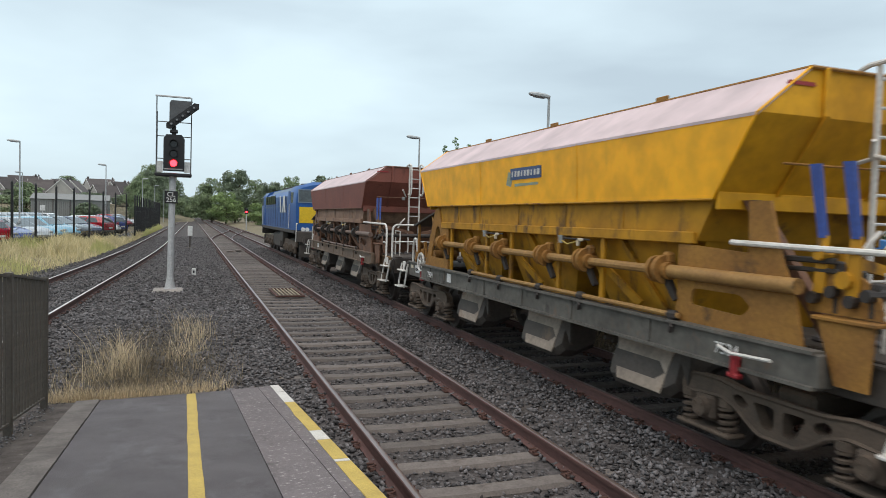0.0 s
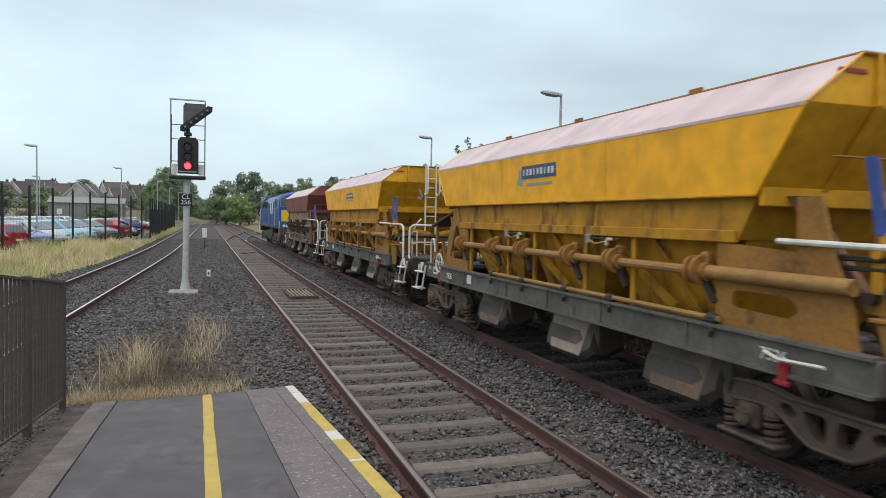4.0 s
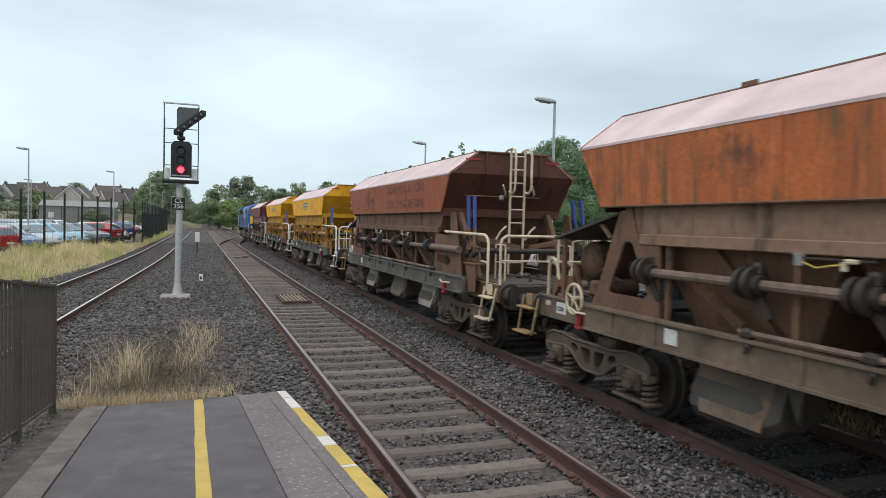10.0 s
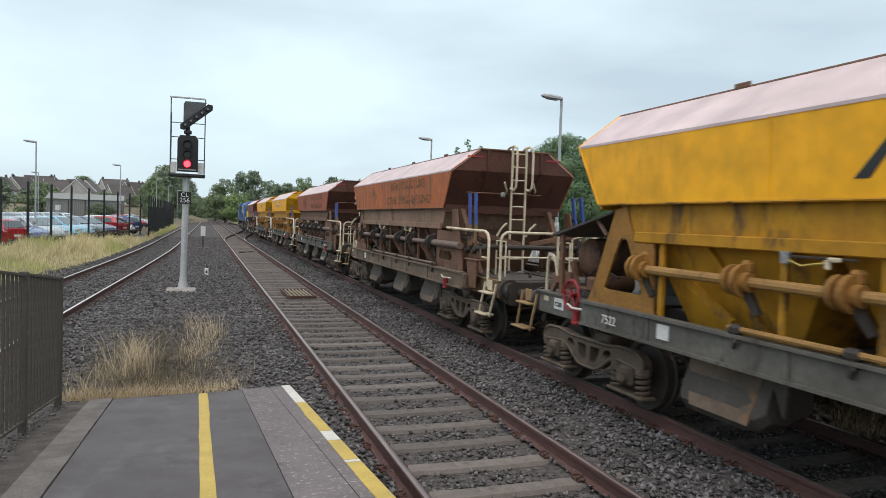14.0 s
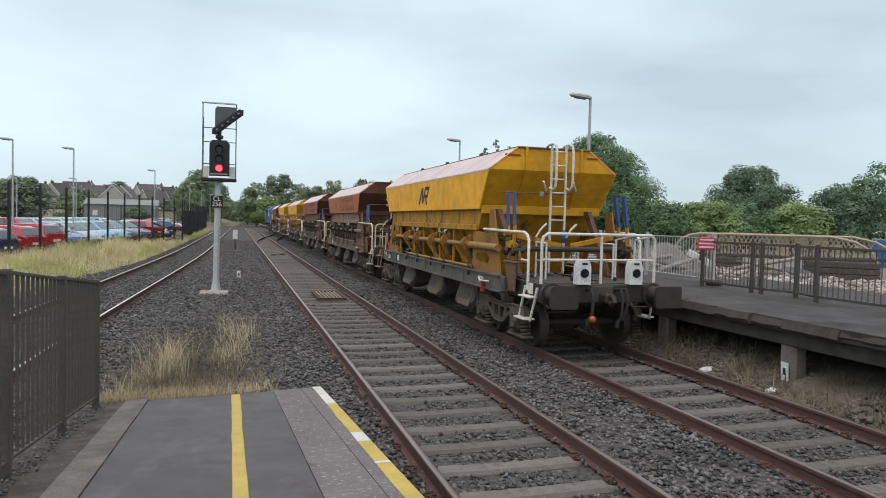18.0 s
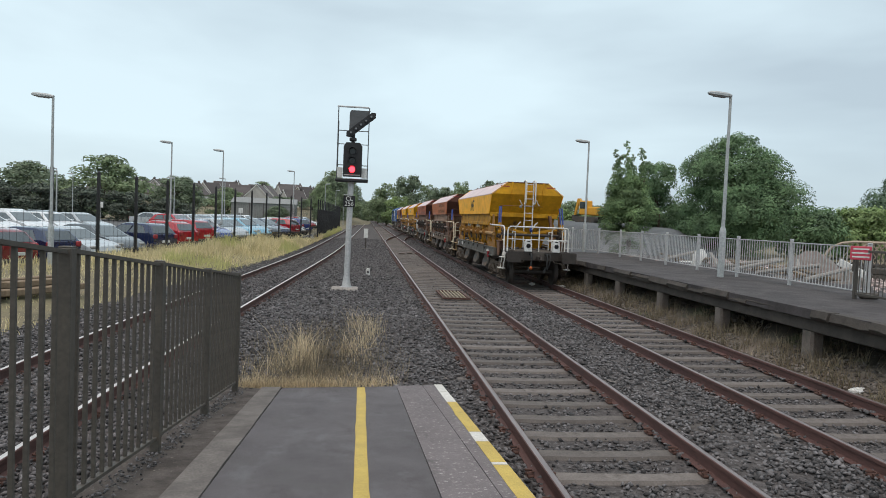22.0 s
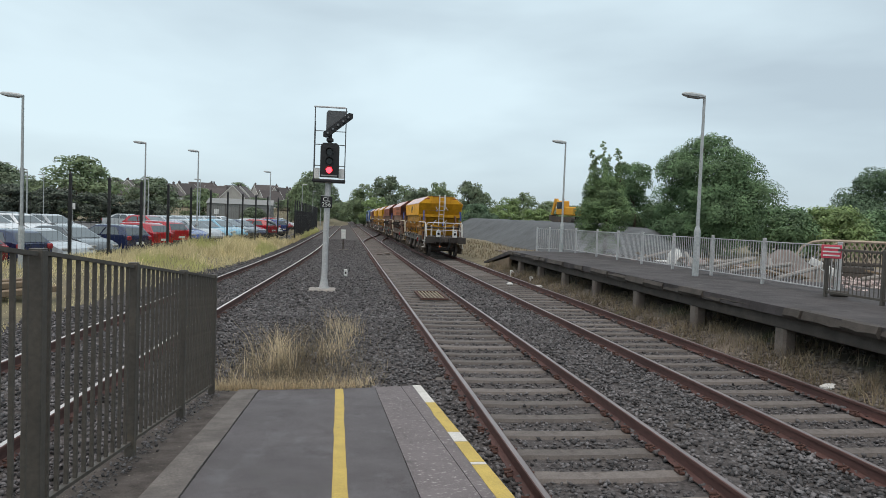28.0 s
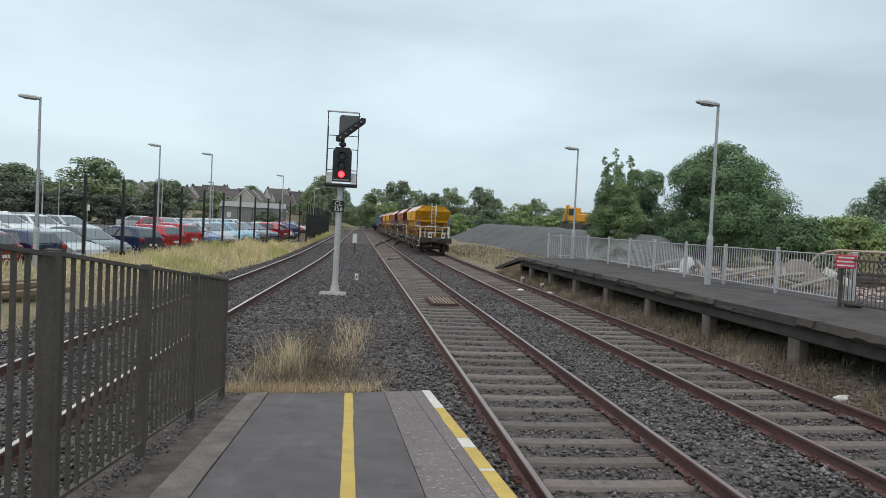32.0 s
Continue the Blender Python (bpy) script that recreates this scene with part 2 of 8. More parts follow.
M["lamp_grey"] = material("lamp column grey paint", (0.42, 0.44, 0.44), (0.34, 0.36, 0.36), 0.5, 0.1, scale=3, fine=20, bump=0.03)
M["signal_black"] = material("signal black", (0.018, 0.018, 0.02), (0.011, 0.011, 0.012), 0.6)
M["signal_grey"] = material("dark grey backboard", (0.10, 0.105, 0.11), (0.07, 0.072, 0.075), 0.6)
M["lens_dark"] = material("dark lens", (0.012, 0.012, 0.015), rough=0.2)
M["lens_red"] = glowing("lit red lens", (1.0, 0.02, 0.03), 9.0)
M["lens_white_off"] = material("unlit white lens", (0.22, 0.22, 0.22), rough=0.3)
M["white"] = material("white paint", (0.72, 0.72, 0.70), (0.58, 0.57, 0.54), 0.55, scale=4, fine=30, bump=0.05, stain=(0.30, 0.22, 0.14),
                      stain_amount=0.15, stain_scale=4)
M["black"] = material("black plate", (0.015, 0.015, 0.016), rough=0.6)
M["red_sign"] = material("red sign", (0.58, 0.06, 0.10), (0.46, 0.05, 0.08), 0.5)
M["timber"] = material("weathered timber", (0.26, 0.19, 0.12), (0.14, 0.10, 0.065), 0.85, scale=3, fine=40, stretch=(4, 4, 0.6), bump=0.3)
# rolling stock
M["wagon_yellow"] = material("weathered yellow wagon paint", (0.95, 0.46, 0.008), (0.88, 0.41, 0.008), 0.5, scale=1.1, fine=3, bump=0.02,
                             contrast=0.7, stain=(0.50, 0.25, 0.03), stain_amount=0.24, stain_scale=1.6, stain_stretch=(1, 5.0, 0.4), spec=0.4,
                             streaks=[((0.28, 0.13, 0.03), 0.10, 5, (1, 2.5, 0.6)), ((0.74, 0.35, 0.01), 0.42, 0.9, (1, 3, 0.5))])
M["wagon_yellow_end"] = material("grimy yellow end plate", (0.72, 0.36, 0.012), (0.50, 0.24, 0.014), 0.6, scale=1.3, fine=5, bump=0.03, contrast=0.6,
                                 stain=(0.16, 0.085, 0.03), stain_amount=0.36, stain_scale=1.6, stain_stretch=(1.5, 1, 0.6), spec=0.3)
M["wagon_ochre"] = material("rust-stained ochre steel", (0.36, 0.18, 0.038), (0.21, 0.10, 0.032), 0.75, scale=1.8, fine=30, bump=0.12,
                            stain=(0.06, 0.04, 0.026), stain_amount=0.42, stain_scale=2.2, spec=0.3)
M["shaft_ochre"] = material("worn tan shaft paint", (0.40, 0.23, 0.075), (0.26, 0.14, 0.05), 0.6, scale=2.5, fine=30, bump=0.1,
                            stain=(0.09, 0.055, 0.03), stain_amount=0.35, stain_scale=3, stain_stretch=(1, 2.5, 1), spec=0.3)
# rust wagon ends: the shade on faces turned from the light is in this brown
M["wagon_rust_end_shaded"] = material("shaded rust-brown end plate", (0.115, 0.045, 0.03), (0.075, 0.032, 0.024), 0.7, scale=1.4, fine=28, bump=0.1,
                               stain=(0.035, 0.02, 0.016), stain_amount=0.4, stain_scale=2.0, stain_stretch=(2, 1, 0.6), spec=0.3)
M["step_ochre"] = material("grimy ochre step paint", (0.34, 0.22, 0.10), (0.22, 0.13, 0.06), 0.7, scale=5, fine=30, bump=0.1,
                           stain=(0.50, 0.44, 0.32), stain_amount=0.3, stain_scale=5)
# lower yellow: shade below the hopper lip mixed into the colour, plus grime stains
M["wagon_yellow_low"] = material("grimy shaded yellow wagon paint", (0.54, 0.265, 0.013), (0.36, 0.17, 0.015), 0.65, scale=1.6, fine=5, bump=0.03,
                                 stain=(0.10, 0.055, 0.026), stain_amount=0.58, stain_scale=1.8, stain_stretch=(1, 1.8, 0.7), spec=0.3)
M["wagon_brown"] = material("dull red-brown wagon paint", (0.25, 0.082, 0.055), (0.16, 0.057, 0.044), 0.6, scale=1.0, fine=30, bump=0.08, contrast=0.6,
                            stain=(0.055, 0.026, 0.02), stain_amount=0.32, stain_scale=2.4, stain_stretch=(1, 3.0, 0.5), spec=0.35)
M["wagon_orange"] = material("faded orange-brown wagon paint", (0.60, 0.165, 0.042), (0.34, 0.095, 0.036), 0.6, scale=1.2, fine=30, bump=0.08, contrast=0.6,
                             stain=(0.20, 0.08, 0.04), stain_amount=0.58, stain_scale=1.5, stain_stretch=(1, 4.6, 0.35), spec=0.35,
                             streaks=[((0.62, 0.33, 0.18), 0.40, 4.0, (1, 8.0, 0.25)), ((0.13, 0.085, 0.04), 0.58, 2.2, (1, 2.6, 0.5)), ((0.12, 0.05, 0.032), 0.45, 1.1, (1, 1, 1)), ((0.15, 0.06, 0.035), 0.34, 12, (1, 2.0, 0.5))])
M["wagon_rust"] = material("rust-brown wagon paint", (0.43, 0.112, 0.042), (0.27, 0.073, 0.035), 0.6, scale=1.1, fine=30, bump=0.08, contrast=0.6,
                           stain=(0.18, 0.062, 0.036), stain_amount=0.5, stain_scale=1.5, stain_stretch=(1, 4.6, 0.35), spec=0.35,
                           streaks=[((0.52, 0.30, 0.20), 0.40, 4.0, (1, 8.0, 0.25)), ((0.14, 0.05, 0.032), 0.48, 1.1, (1, 1, 1)), ((0.16, 0.055, 0.034), 0.46, 3.0, (1, 8.0, 0.3)), ((0.12, 0.05, 0.035), 0.30, 16, (1, 1.5, 0.6))])
M["wagon_brown_low"] = material("grimy brown wagon steel", (0.205, 0.10, 0.056), (0.105, 0.055, 0.035), 0.75, scale=1.6, fine=30, bump=0.15,
                                stain=(0.05, 0.033, 0.025), stain_amount=0.55, stain_scale=2.6, stain_stretch=(1, 1.6, 0.8), streaks=[((0.26, 0.15, 0.10), 0.36, 3.2, (1, 5, 0.4)), ((0.03, 0.022, 0.018), 0.36, 1.2, (1, 1, 1))])
# pale pink holds the grazing sky reflection on the sloping plates
M["shed_sheen"] = material("sloping plate with painted sky sheen", (0.64, 0.505, 0.505), (0.55, 0.43, 0.43), 0.5, scale=0.8, fine=2, bump=0.01, contrast=0.8,
                          stain=(0.58, 0.43, 0.42), stain_amount=0.35, stain_scale=1.5, stain_stretch=(0.4, 2.5, 1))
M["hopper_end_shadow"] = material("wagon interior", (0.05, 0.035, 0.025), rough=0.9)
M["underframe"] = material("grimy dark underframe", (0.085, 0.071, 0.059), (0.042, 0.036, 0.031), 0.75, scale=1.5, fine=30, bump=0.15,
                           stain=(0.17, 0.115, 0.075), stain_amount=0.35, stain_scale=1.4)
M["bogie"] = material("dusty cast bogie steel", (0.135, 0.098, 0.07), (0.055, 0.041, 0.031), 0.85, scale=3, fine=40, bump=0.3)
M["wheel"] = material("wheel steel", (0.10, 0.085, 0.075), (0.055, 0.046, 0.04), 0.6, 0.4, scale=3, fine=30, bump=0.1)
M["chute_pale"] = material("scoured discharge chute steel", (0.40, 0.32, 0.25), (0.20, 0.16, 0.125), 0.65, 0.0, scale=2, fine=20, bump=0.1,
                           stain=(0.16, 0.085, 0.05), stain_amount=0.45, stain_scale=2)
M["chute_dark"] = material("dusty discharge chute steel", (0.17, 0.12, 0.082), (0.09, 0.066, 0.05), 0.75, 0.0, scale=2, fine=20, bump=0.1,
                           stain=(0.34, 0.145, 0.04), stain_amount=0.5, stain_scale=1.6)
M["rail_white"] = material("chipped white handrail paint", (0.70, 0.68, 0.64), (0.56, 0.53, 0.48), 0.55, scale=5, fine=30, bump=0.05,
                           stain=(0.22, 0.12, 0.06), stain_amount=0.22, stain_scale=6)
M["rail_cream"] = material("grimy cream handrail paint", (0.66, 0.58, 0.44), (0.48, 0.39, 0.26), 0.6, scale=5, fine=30, bump=0.05,
                           stain=(0.16, 0.08, 0.04), stain_amount=0.35, stain_scale=6)
M["blue_lever"] = material("blue painted lever", (0.035, 0.075, 0.30), (0.025, 0.05, 0.20), 0.55, scale=6, fine=30)
M["red_lamp"] = material("red painted valve", (0.36, 0.025, 0.03), rough=0.5)
M["rubber"] = material("black rubber hose", (0.02, 0.02, 0.02), rough=0.6)
M["orange_cap"] = material("orange hose cap", (0.50, 0.11, 0.02), rough=0.5)
M["grease"] = material("greasy black steel", (0.046, 0.035, 0.029), (0.022, 0.018, 0.015), 0.6, scale=6, fine=30, bump=0.2)
M["wagon_dusty"] = material("dust-coated brown plate", (0.31, 0.19, 0.125), (0.19, 0.11, 0.07), 0.75, scale=1.4, fine=10, bump=0.06, contrast=0.6,
                            stain=(0.09, 0.055, 0.038), stain_amount=0.5, stain_scale=1.3, stain_stretch=(1, 2.5, 0.5))
M["solebar_brown"] = material("dusty brown frame steel", (0.20, 0.142, 0.098), (0.12, 0.084, 0.06), 0.75, scale=1.6, fine=12, bump=0.08,
                              stain=(0.055, 0.042, 0.034), stain_amount=0.48, stain_scale=1.5)
M["end_frame_brown"] = material("ochre-stained brown frame steel", (0.24, 0.145, 0.062), (0.12, 0.075, 0.042), 0.75, scale=2.2, fine=14, bump=0.1,
                                stain=(0.05, 0.037, 0.03), stain_amount=0.5, stain_scale=1.8)
M["sole_grey"] = material("worn grey frame steel", (0.155, 0.145, 0.125), (0.075, 0.068, 0.058), 0.7, scale=1.6, fine=14, bump=0.08,
                          stain=(0.035, 0.03, 0.026), stain_amount=0.45, stain_scale=2.0, stain_stretch=(1, 2.2, 1), streaks=[((0.17, 0.105, 0.07), 0.36, 2.4, (1, 1.6, 1))])
M["shaft_pink"] = material("pale rusty shaft", (0.22, 0.150, 0.118), (0.12, 0.080, 0.062), 0.6, scale=2.5, fine=20, bump=0.08, stain=(0.06, 0.04, 0.03), stain_amount=0.4, stain_scale=3)
M["silver"] = material("bare metal fitting", (0.42, 0.42, 0.41), rough=0.45, metal=0.5)
M["loco_blue"] = material("blue locomotive paint", (0.020, 0.105, 0.34), (0.014, 0.075, 0.25), 0.45, scale=1, fine=20, bump=0.04, coat=0.1,
                          stain=(0.02, 0.05, 0.12), stain_amount=0.3, stain_scale=1.5)
M["loco_yellow"] = material("yellow warning panel", (0.78, 0.52, 0.02), (0.66, 0.42, 0.02), 0.45)
M["loco_roof"] = material("blue-grey loco roof", (0.20, 0.26, 0.32), (0.12, 0.18, 0.25), 0.6)
M["dark_glass"] = material("dark window glass", (0.015, 0.018, 0.02), rough=0.08, bump=0.0, spec=0.8)


# ---- mesh tools ----
class Build:
    """Collects the faces of one mesh."""

    def __init__(self):
        self.v, self.f = [], []

    def add(self, verts, faces):
        k = len(self.v)
        self.v += [tuple(p) for p in verts]
        self.f += [tuple(i + k for i in f) for f in faces]
        return self

    def box(self, c, s, ch=0.0, rot=None):
        """A box with its middle at c and sizes s; ch: the width of the chamfer on its edges."""
        hx, hy, hz = (a / 2 for a in s)
        if ch <= 0:
            vs = [(x, y, z) for x in (-hx, hx) for y in (-hy, hy) for z in (-hz, hz)]
            fs = [(0, 1, 3, 2), (4, 6, 7, 5), (0, 4, 5, 1), (2, 3, 7, 6), (0, 2, 6, 4), (1, 5, 7, 3)]
        else:
            ch = min(ch, hx * 0.9, hy * 0.9, hz * 0.9)
            vs, fs, at = [], [], {}
            for sx in (-1, 1):
                for sy in (-1, 1):
                    for sz in (-1, 1):
                        for k in range(3):
                            p = [sx * hx, sy * hy, sz * hz]
                            for j in range(3):
                                if j != k:
                                    p[j] -= (sx, sy, sz)[j] * ch
                            at[sx, sy, sz, k] = len(vs)
                            vs.append(tuple(p))
            for k in range(3):
                a, b = [j for j in range(3) if j != k]
                for sk in (-1, 1):
                    loop = []
                    for sa, sb in ((-1, -1), (1, -1), (1, 1), (-1, 1)):
                        key = [0, 0, 0]
                        key[k], key[a], key[b] = sk, sa, sb
                        loop.append(at[(*key, k)])
                    flip = (sk < 0) != (k == 1)
                    fs.append(tuple(reversed(loop)) if flip else tuple(loop))
            for k in range(3):
                a, b = [j for j in range(3) if j != k]
                for sa in (-1, 1):
                    for sb in (-1, 1):
                        lo, hi = [0, 0, 0], [0, 0, 0]
                        for key, sk in ((lo, -1), (hi, 1)):
                            key[k], key[a], key[b] = sk, sa, sb
                        loop = (at[(*lo, a)], at[(*hi, a)], at[(*hi, b)], at[(*lo, b)])
                        flip = (sa * sb > 0) != (k == 1)
                        fs.append(loop if flip else tuple(reversed(loop)))
            for sx in (-1, 1):
                for sy in (-1, 1):
                    for sz in (-1, 1):
                        loop = tuple(at[sx, sy, sz, k] for k in range(3))
                        fs.append(loop if sx * sy * sz > 0 else tuple(reversed(loop)))
        if rot is not None:
            vs = [tuple(rot @ Vector(p)) for p in vs]
        return self.add([(p[0] + c[0], p[1] + c[1], p[2] + c[2]) for p in vs], fs)

    def cyl(self, p0, p1, r, n=10, r1=None, caps=True):
        p0, p1 = Vector(p0), Vector(p1)
        r1 = r if r1 is None else r1
        q = (p1 - p0).to_track_quat("Z", "Y")
        vs = []
        for p, rad in ((p0, r), (p1, r1)):
            for i in range(n):
                a = 2 * math.pi * i / n
                vs.append(p + q @ Vector((math.cos(a) * rad, math.sin(a) * rad, 0)))
        fs = [(i, (i + 1) % n, n + (i + 1) % n, n + i) for i in range(n)]
        if caps:
            fs += [tuple(reversed(range(n))), tuple(range(n, 2 * n))]
        return self.add(vs, fs)

    def tube(self, pts, r, n=7):
        """A round bar along a line of points."""
        pts = [Vector(p) for p in pts]
        vs, fs = [], []
        up = None
        for i, p in enumerate(pts):
            d = ((pts[min(i + 1, len(pts) - 1)] - p).normalized() + (p - pts[max(i - 1, 0)]).normalized()).normalized()
            if up is None:
                up = Vector((0, 0, 1)) if abs(d.z) < 0.9 else Vector((1, 0, 0))
            side = d.cross(up).normalized()
            up = side.cross(d).normalized()
            for k in range(n):
                a = 2 * math.pi * k / n
                vs.append(p + side * math.cos(a) * r + up * math.sin(a) * r)
        for i in range(len(pts) - 1):
            for k in range(n):
                fs.append((i * n + k, i * n + (k + 1) % n, (i + 1) * n + (k + 1) % n, (i + 1) * n + k))
        fs += [tuple(reversed(range(n))), tuple(range((len(pts) - 1) * n, len(pts) * n))]
        return self.add(vs, fs)

    def prism(self, loop, along):
        """A flat outline drawn out by the vector along."""
        n = len(loop)
        a = [Vector(p) for p in loop]
        along = Vector(along)
        fs = [tuple(reversed(range(n))), tuple(range(n, 2 * n))]
        fs += [(i, (i + 1) % n, n + (i + 1) % n, n + i) for i in range(n)]
        return self.add(a + [p + along for p in a], fs)

    def loft(self, rings, caps=True):
        n = len(rings[0])
        vs = [p for r in rings for p in r]
        fs = []
        for i in range(len(rings) - 1):
            fs += [(i * n + k, i * n + (k + 1) % n, (i + 1) * n + (k + 1) % n, (i + 1) * n + k) for k in range(n)]
        if caps:
            fs += [tuple(reversed(range(n))), tuple(range((len(rings) - 1) * n, len(rings) * n))]
        return self.add(vs, fs)

    def ball(self, c, r, nu=10, nv=6):
        rx, ry, rz = r if isinstance(r, tuple) else (r, r, r)
        rings = []
        for j in range(nv + 1):
            t = math.pi * (0.02 + 0.96 * j / nv)
            rings.append([(c[0] + rx * math.sin(t) * math.cos(2 * math.pi * i / nu), c[1] + ry * math.sin(t) * math.sin(2 * math.pi * i / nu),
                           c[2] - rz * math.cos(t)) for i in range(nu)])
        return self.loft(rings)

    def holed(self, outer, inner, along):
        """A plate with a hole: outer and inner loops with the same count of points, drawn out by along."""
        n = len(outer)
        along = Vector(along)
        o, i_ = [Vector(p) for p in outer], [Vector(p) for p in inner]
        vs = o + i_ + [p + along for p in o] + [p + along for p in i_]
        fs = []
        for k in range(n):
            j = (k + 1) % n
            fs += [(k, n + k, n + j, j), (2 * n + k, 2 * n + j, 3 * n + j, 3 * n + k), (k, j, 2 * n + j, 2 * n + k), (n + k, 3 * n + k, 3 * n + j, n + j)]
        return self.add(vs, fs)

    def mirrored(self):
        """The same again with x turned round."""
        k = len(self.v)
        self.v += [(-x, y, z) for x, y, z in self.v]
        self.f += [tuple(i + k for i in reversed(f)) for f in self.f]
        return self

    def mesh(self, name, mat, smooth=35):
        me = bpy.data.meshes.new(name)
        me.from_pydata(self.v, [], self.f)
        me.materials.append(mat)
        if smooth:
            me.polygons.foreach_set("use_smooth", [True] * len(me.polygons))
            me.set_sharp_from_angle(angle=radians(smooth))
        me.update()
        return me


def part(name, b, mat, parent=None, label="", smooth=35):
    """Links the faces of b as one mesh object, under a thing or a part. b may be a mesh that is shared."""
    me = b if isinstance(b, bpy.types.Mesh) else b.mesh(name, mat, smooth)
    ob = new(name, me)
    if parent is not None:
        ob.parent = parent
    if label:
        ob["label"] = label
    return ob


def thing(name, label, category, place=None, group="", kind=""):
    ob = new(name)
    ob.empty_display_size = 0.2
    if place is not None:
        ob.matrix_basis = place
    return tagged(ob, label, category, group, kind)


def mesh_arrays(name, verts, faces, mat, smooth=False):
    """A mesh from number arrays: verts (n, 3), faces (m, k)."""
    me = bpy.data.meshes.new(name)
    verts, faces = np.asarray(verts, np.float32), np.asarray(faces, np.int32)
    me.vertices.add(len(verts))
    me.vertices.foreach_set("co", verts.ravel())
    k = faces.shape[1]
    me.loops.add(faces.size)
    me.loops.foreach_set("vertex_index", faces.ravel())
    me.polygons.add(len(faces))
    me.polygons.foreach_set("loop_start", np.arange(0, faces.size, k, dtype=np.int32))
    me.polygons.foreach_set("loop_total", np.full(len(faces), k, np.int32))
    if smooth:
        me.polygons.foreach_set("use_smooth", np.ones(len(faces), bool))
    me.materials.append(mat)
    me.update(calc_edges=True)
    me.validate()
    return me


def arc(c, r, a0, a1, n, plane="yz"):
    """Points on an arc round c."""
    out = []
    for i in range(n + 1):
        a = radians(a0 + (a1 - a0) * i / n)
        u, w = r * math.cos(a), r * math.sin(a)
        out.append({"yz": (c[0], c[1] + u, c[2] + w), "xz": (c[0] + u, c[1], c[2] + w), "xy": (c[0] + u, c[1] + w, c[2])}[plane])
    return out


def text_mesh(body, size, depth=0.004, bold=0.0):
    cu = bpy.data.curves.new("writing", "FONT")
    cu.body, cu.size, cu.extrude, cu.align_x, cu.align_y = body, size, depth, "CENTER", "CENTER"
    cu.offset = bold
    ob = bpy.data.objects.new("writing", cu)
    scene.collection.objects.link(ob)
    dg = bpy.context.evaluated_depsgraph_get()
    me = bpy.data.meshes.new_from_object(ob.evaluated_get(dg))
    bpy.data.objects.remove(ob)
    return me


# ---- ground and tracks ----
NEAR_X, FAR_X = 2.51, 5.87          # middles of the two straight tracks
GAUGE = 1.6
RNG = np.random.default_rng(7)


def siding_x(y):
    """The middle of the third track, which bends in towards the others."""
    ys = [-30, 0, 10, 20, 30, 45, 70, 100, 140, 180]
    xs = [-4.2, -3.88, -3.75, -3.38, -2.92, -2.42, -2.2, -1.9, -1.5, -1.2]
    c = np.interp(y, ys, xs)
    return (c + np.interp(y - 5, ys, xs) + np.interp(y + 5, ys, xs)) / 3


def fence_x(y):
    """The line of the car park fence."""
    y = np.asarray(y, float)
    return np.where(y < 59, -3.8 + (y - 59) * 0.183, -3.8 - (y - 59) * 0.002) - 0.35


def park_dip(x, y):
    """How far the car park lies under the verge."""
    off = fence_x(y) - np.asarray(x, float)
    d = np.interp(y, [32, 41, 60], [0.45, 0.12, 0.0])
    return d * np.clip((off - 0.3) / 0.8, 0, 1) * np.clip((9.0 - off) / 1.5, 0, 1)


def siding_left(y):
    return siding_x(y) - 2.0


def level(x, y):
    """Height of the ground."""
    x, y = np.asarray(x, float), np.asarray(y, float)
    edge = siding_left(y)
    z = np.full(np.broadcast(x, y).shape, -0.3)
    left = np.clip((edge - x) / 2.2, 0, 1)
    z = z + left * 0.5 - park_dip(x, y)
    hill = np.clip((y - 165) / 180, 0, 1) * np.clip((2 - x) / 12, 0, 1)
    z = z + hill * 9.0
    right = np.clip((x - 7.6) / 3.0, 0, 1)
    z = z + right * 0.45
    beyond = np.clip((x - 10.5) / 6, 0, 1) * np.clip((y - 30) / 20, 0, 1)
    z = z + beyond * 0.2
    return z


def build_ground():
    xs = np.unique(np.concatenate([-np.geomspace(24.5, 1500, 24), np.arange(-24, 16.1, 0.5), np.geomspace(16.5, 1500, 30)]))
    ys = np.unique(np.concatenate([-np.geomspace(6, 400, 14), np.arange(-6, 60, 1.0), np.geomspace(60, 3000, 40)]))
    gx, gy = np.meshgrid(xs, ys)
    gz = level(gx, gy)
    v = np.stack([gx, gy, gz], -1).reshape(-1, 3)
    n, m = len(xs), len(ys)
    i = np.arange(n * m).reshape(m, n)
    f = np.stack([i[:-1, :-1], i[:-1, 1:], i[1:, 1:], i[1:, :-1]], -1).reshape(-1, 4)
    ob = new("ground", mesh_arrays("ground", v, f, M["turf"], True))
    tagged(ob, "rough grassy ground around the railway", "ground", kind="structure")


build_ground()


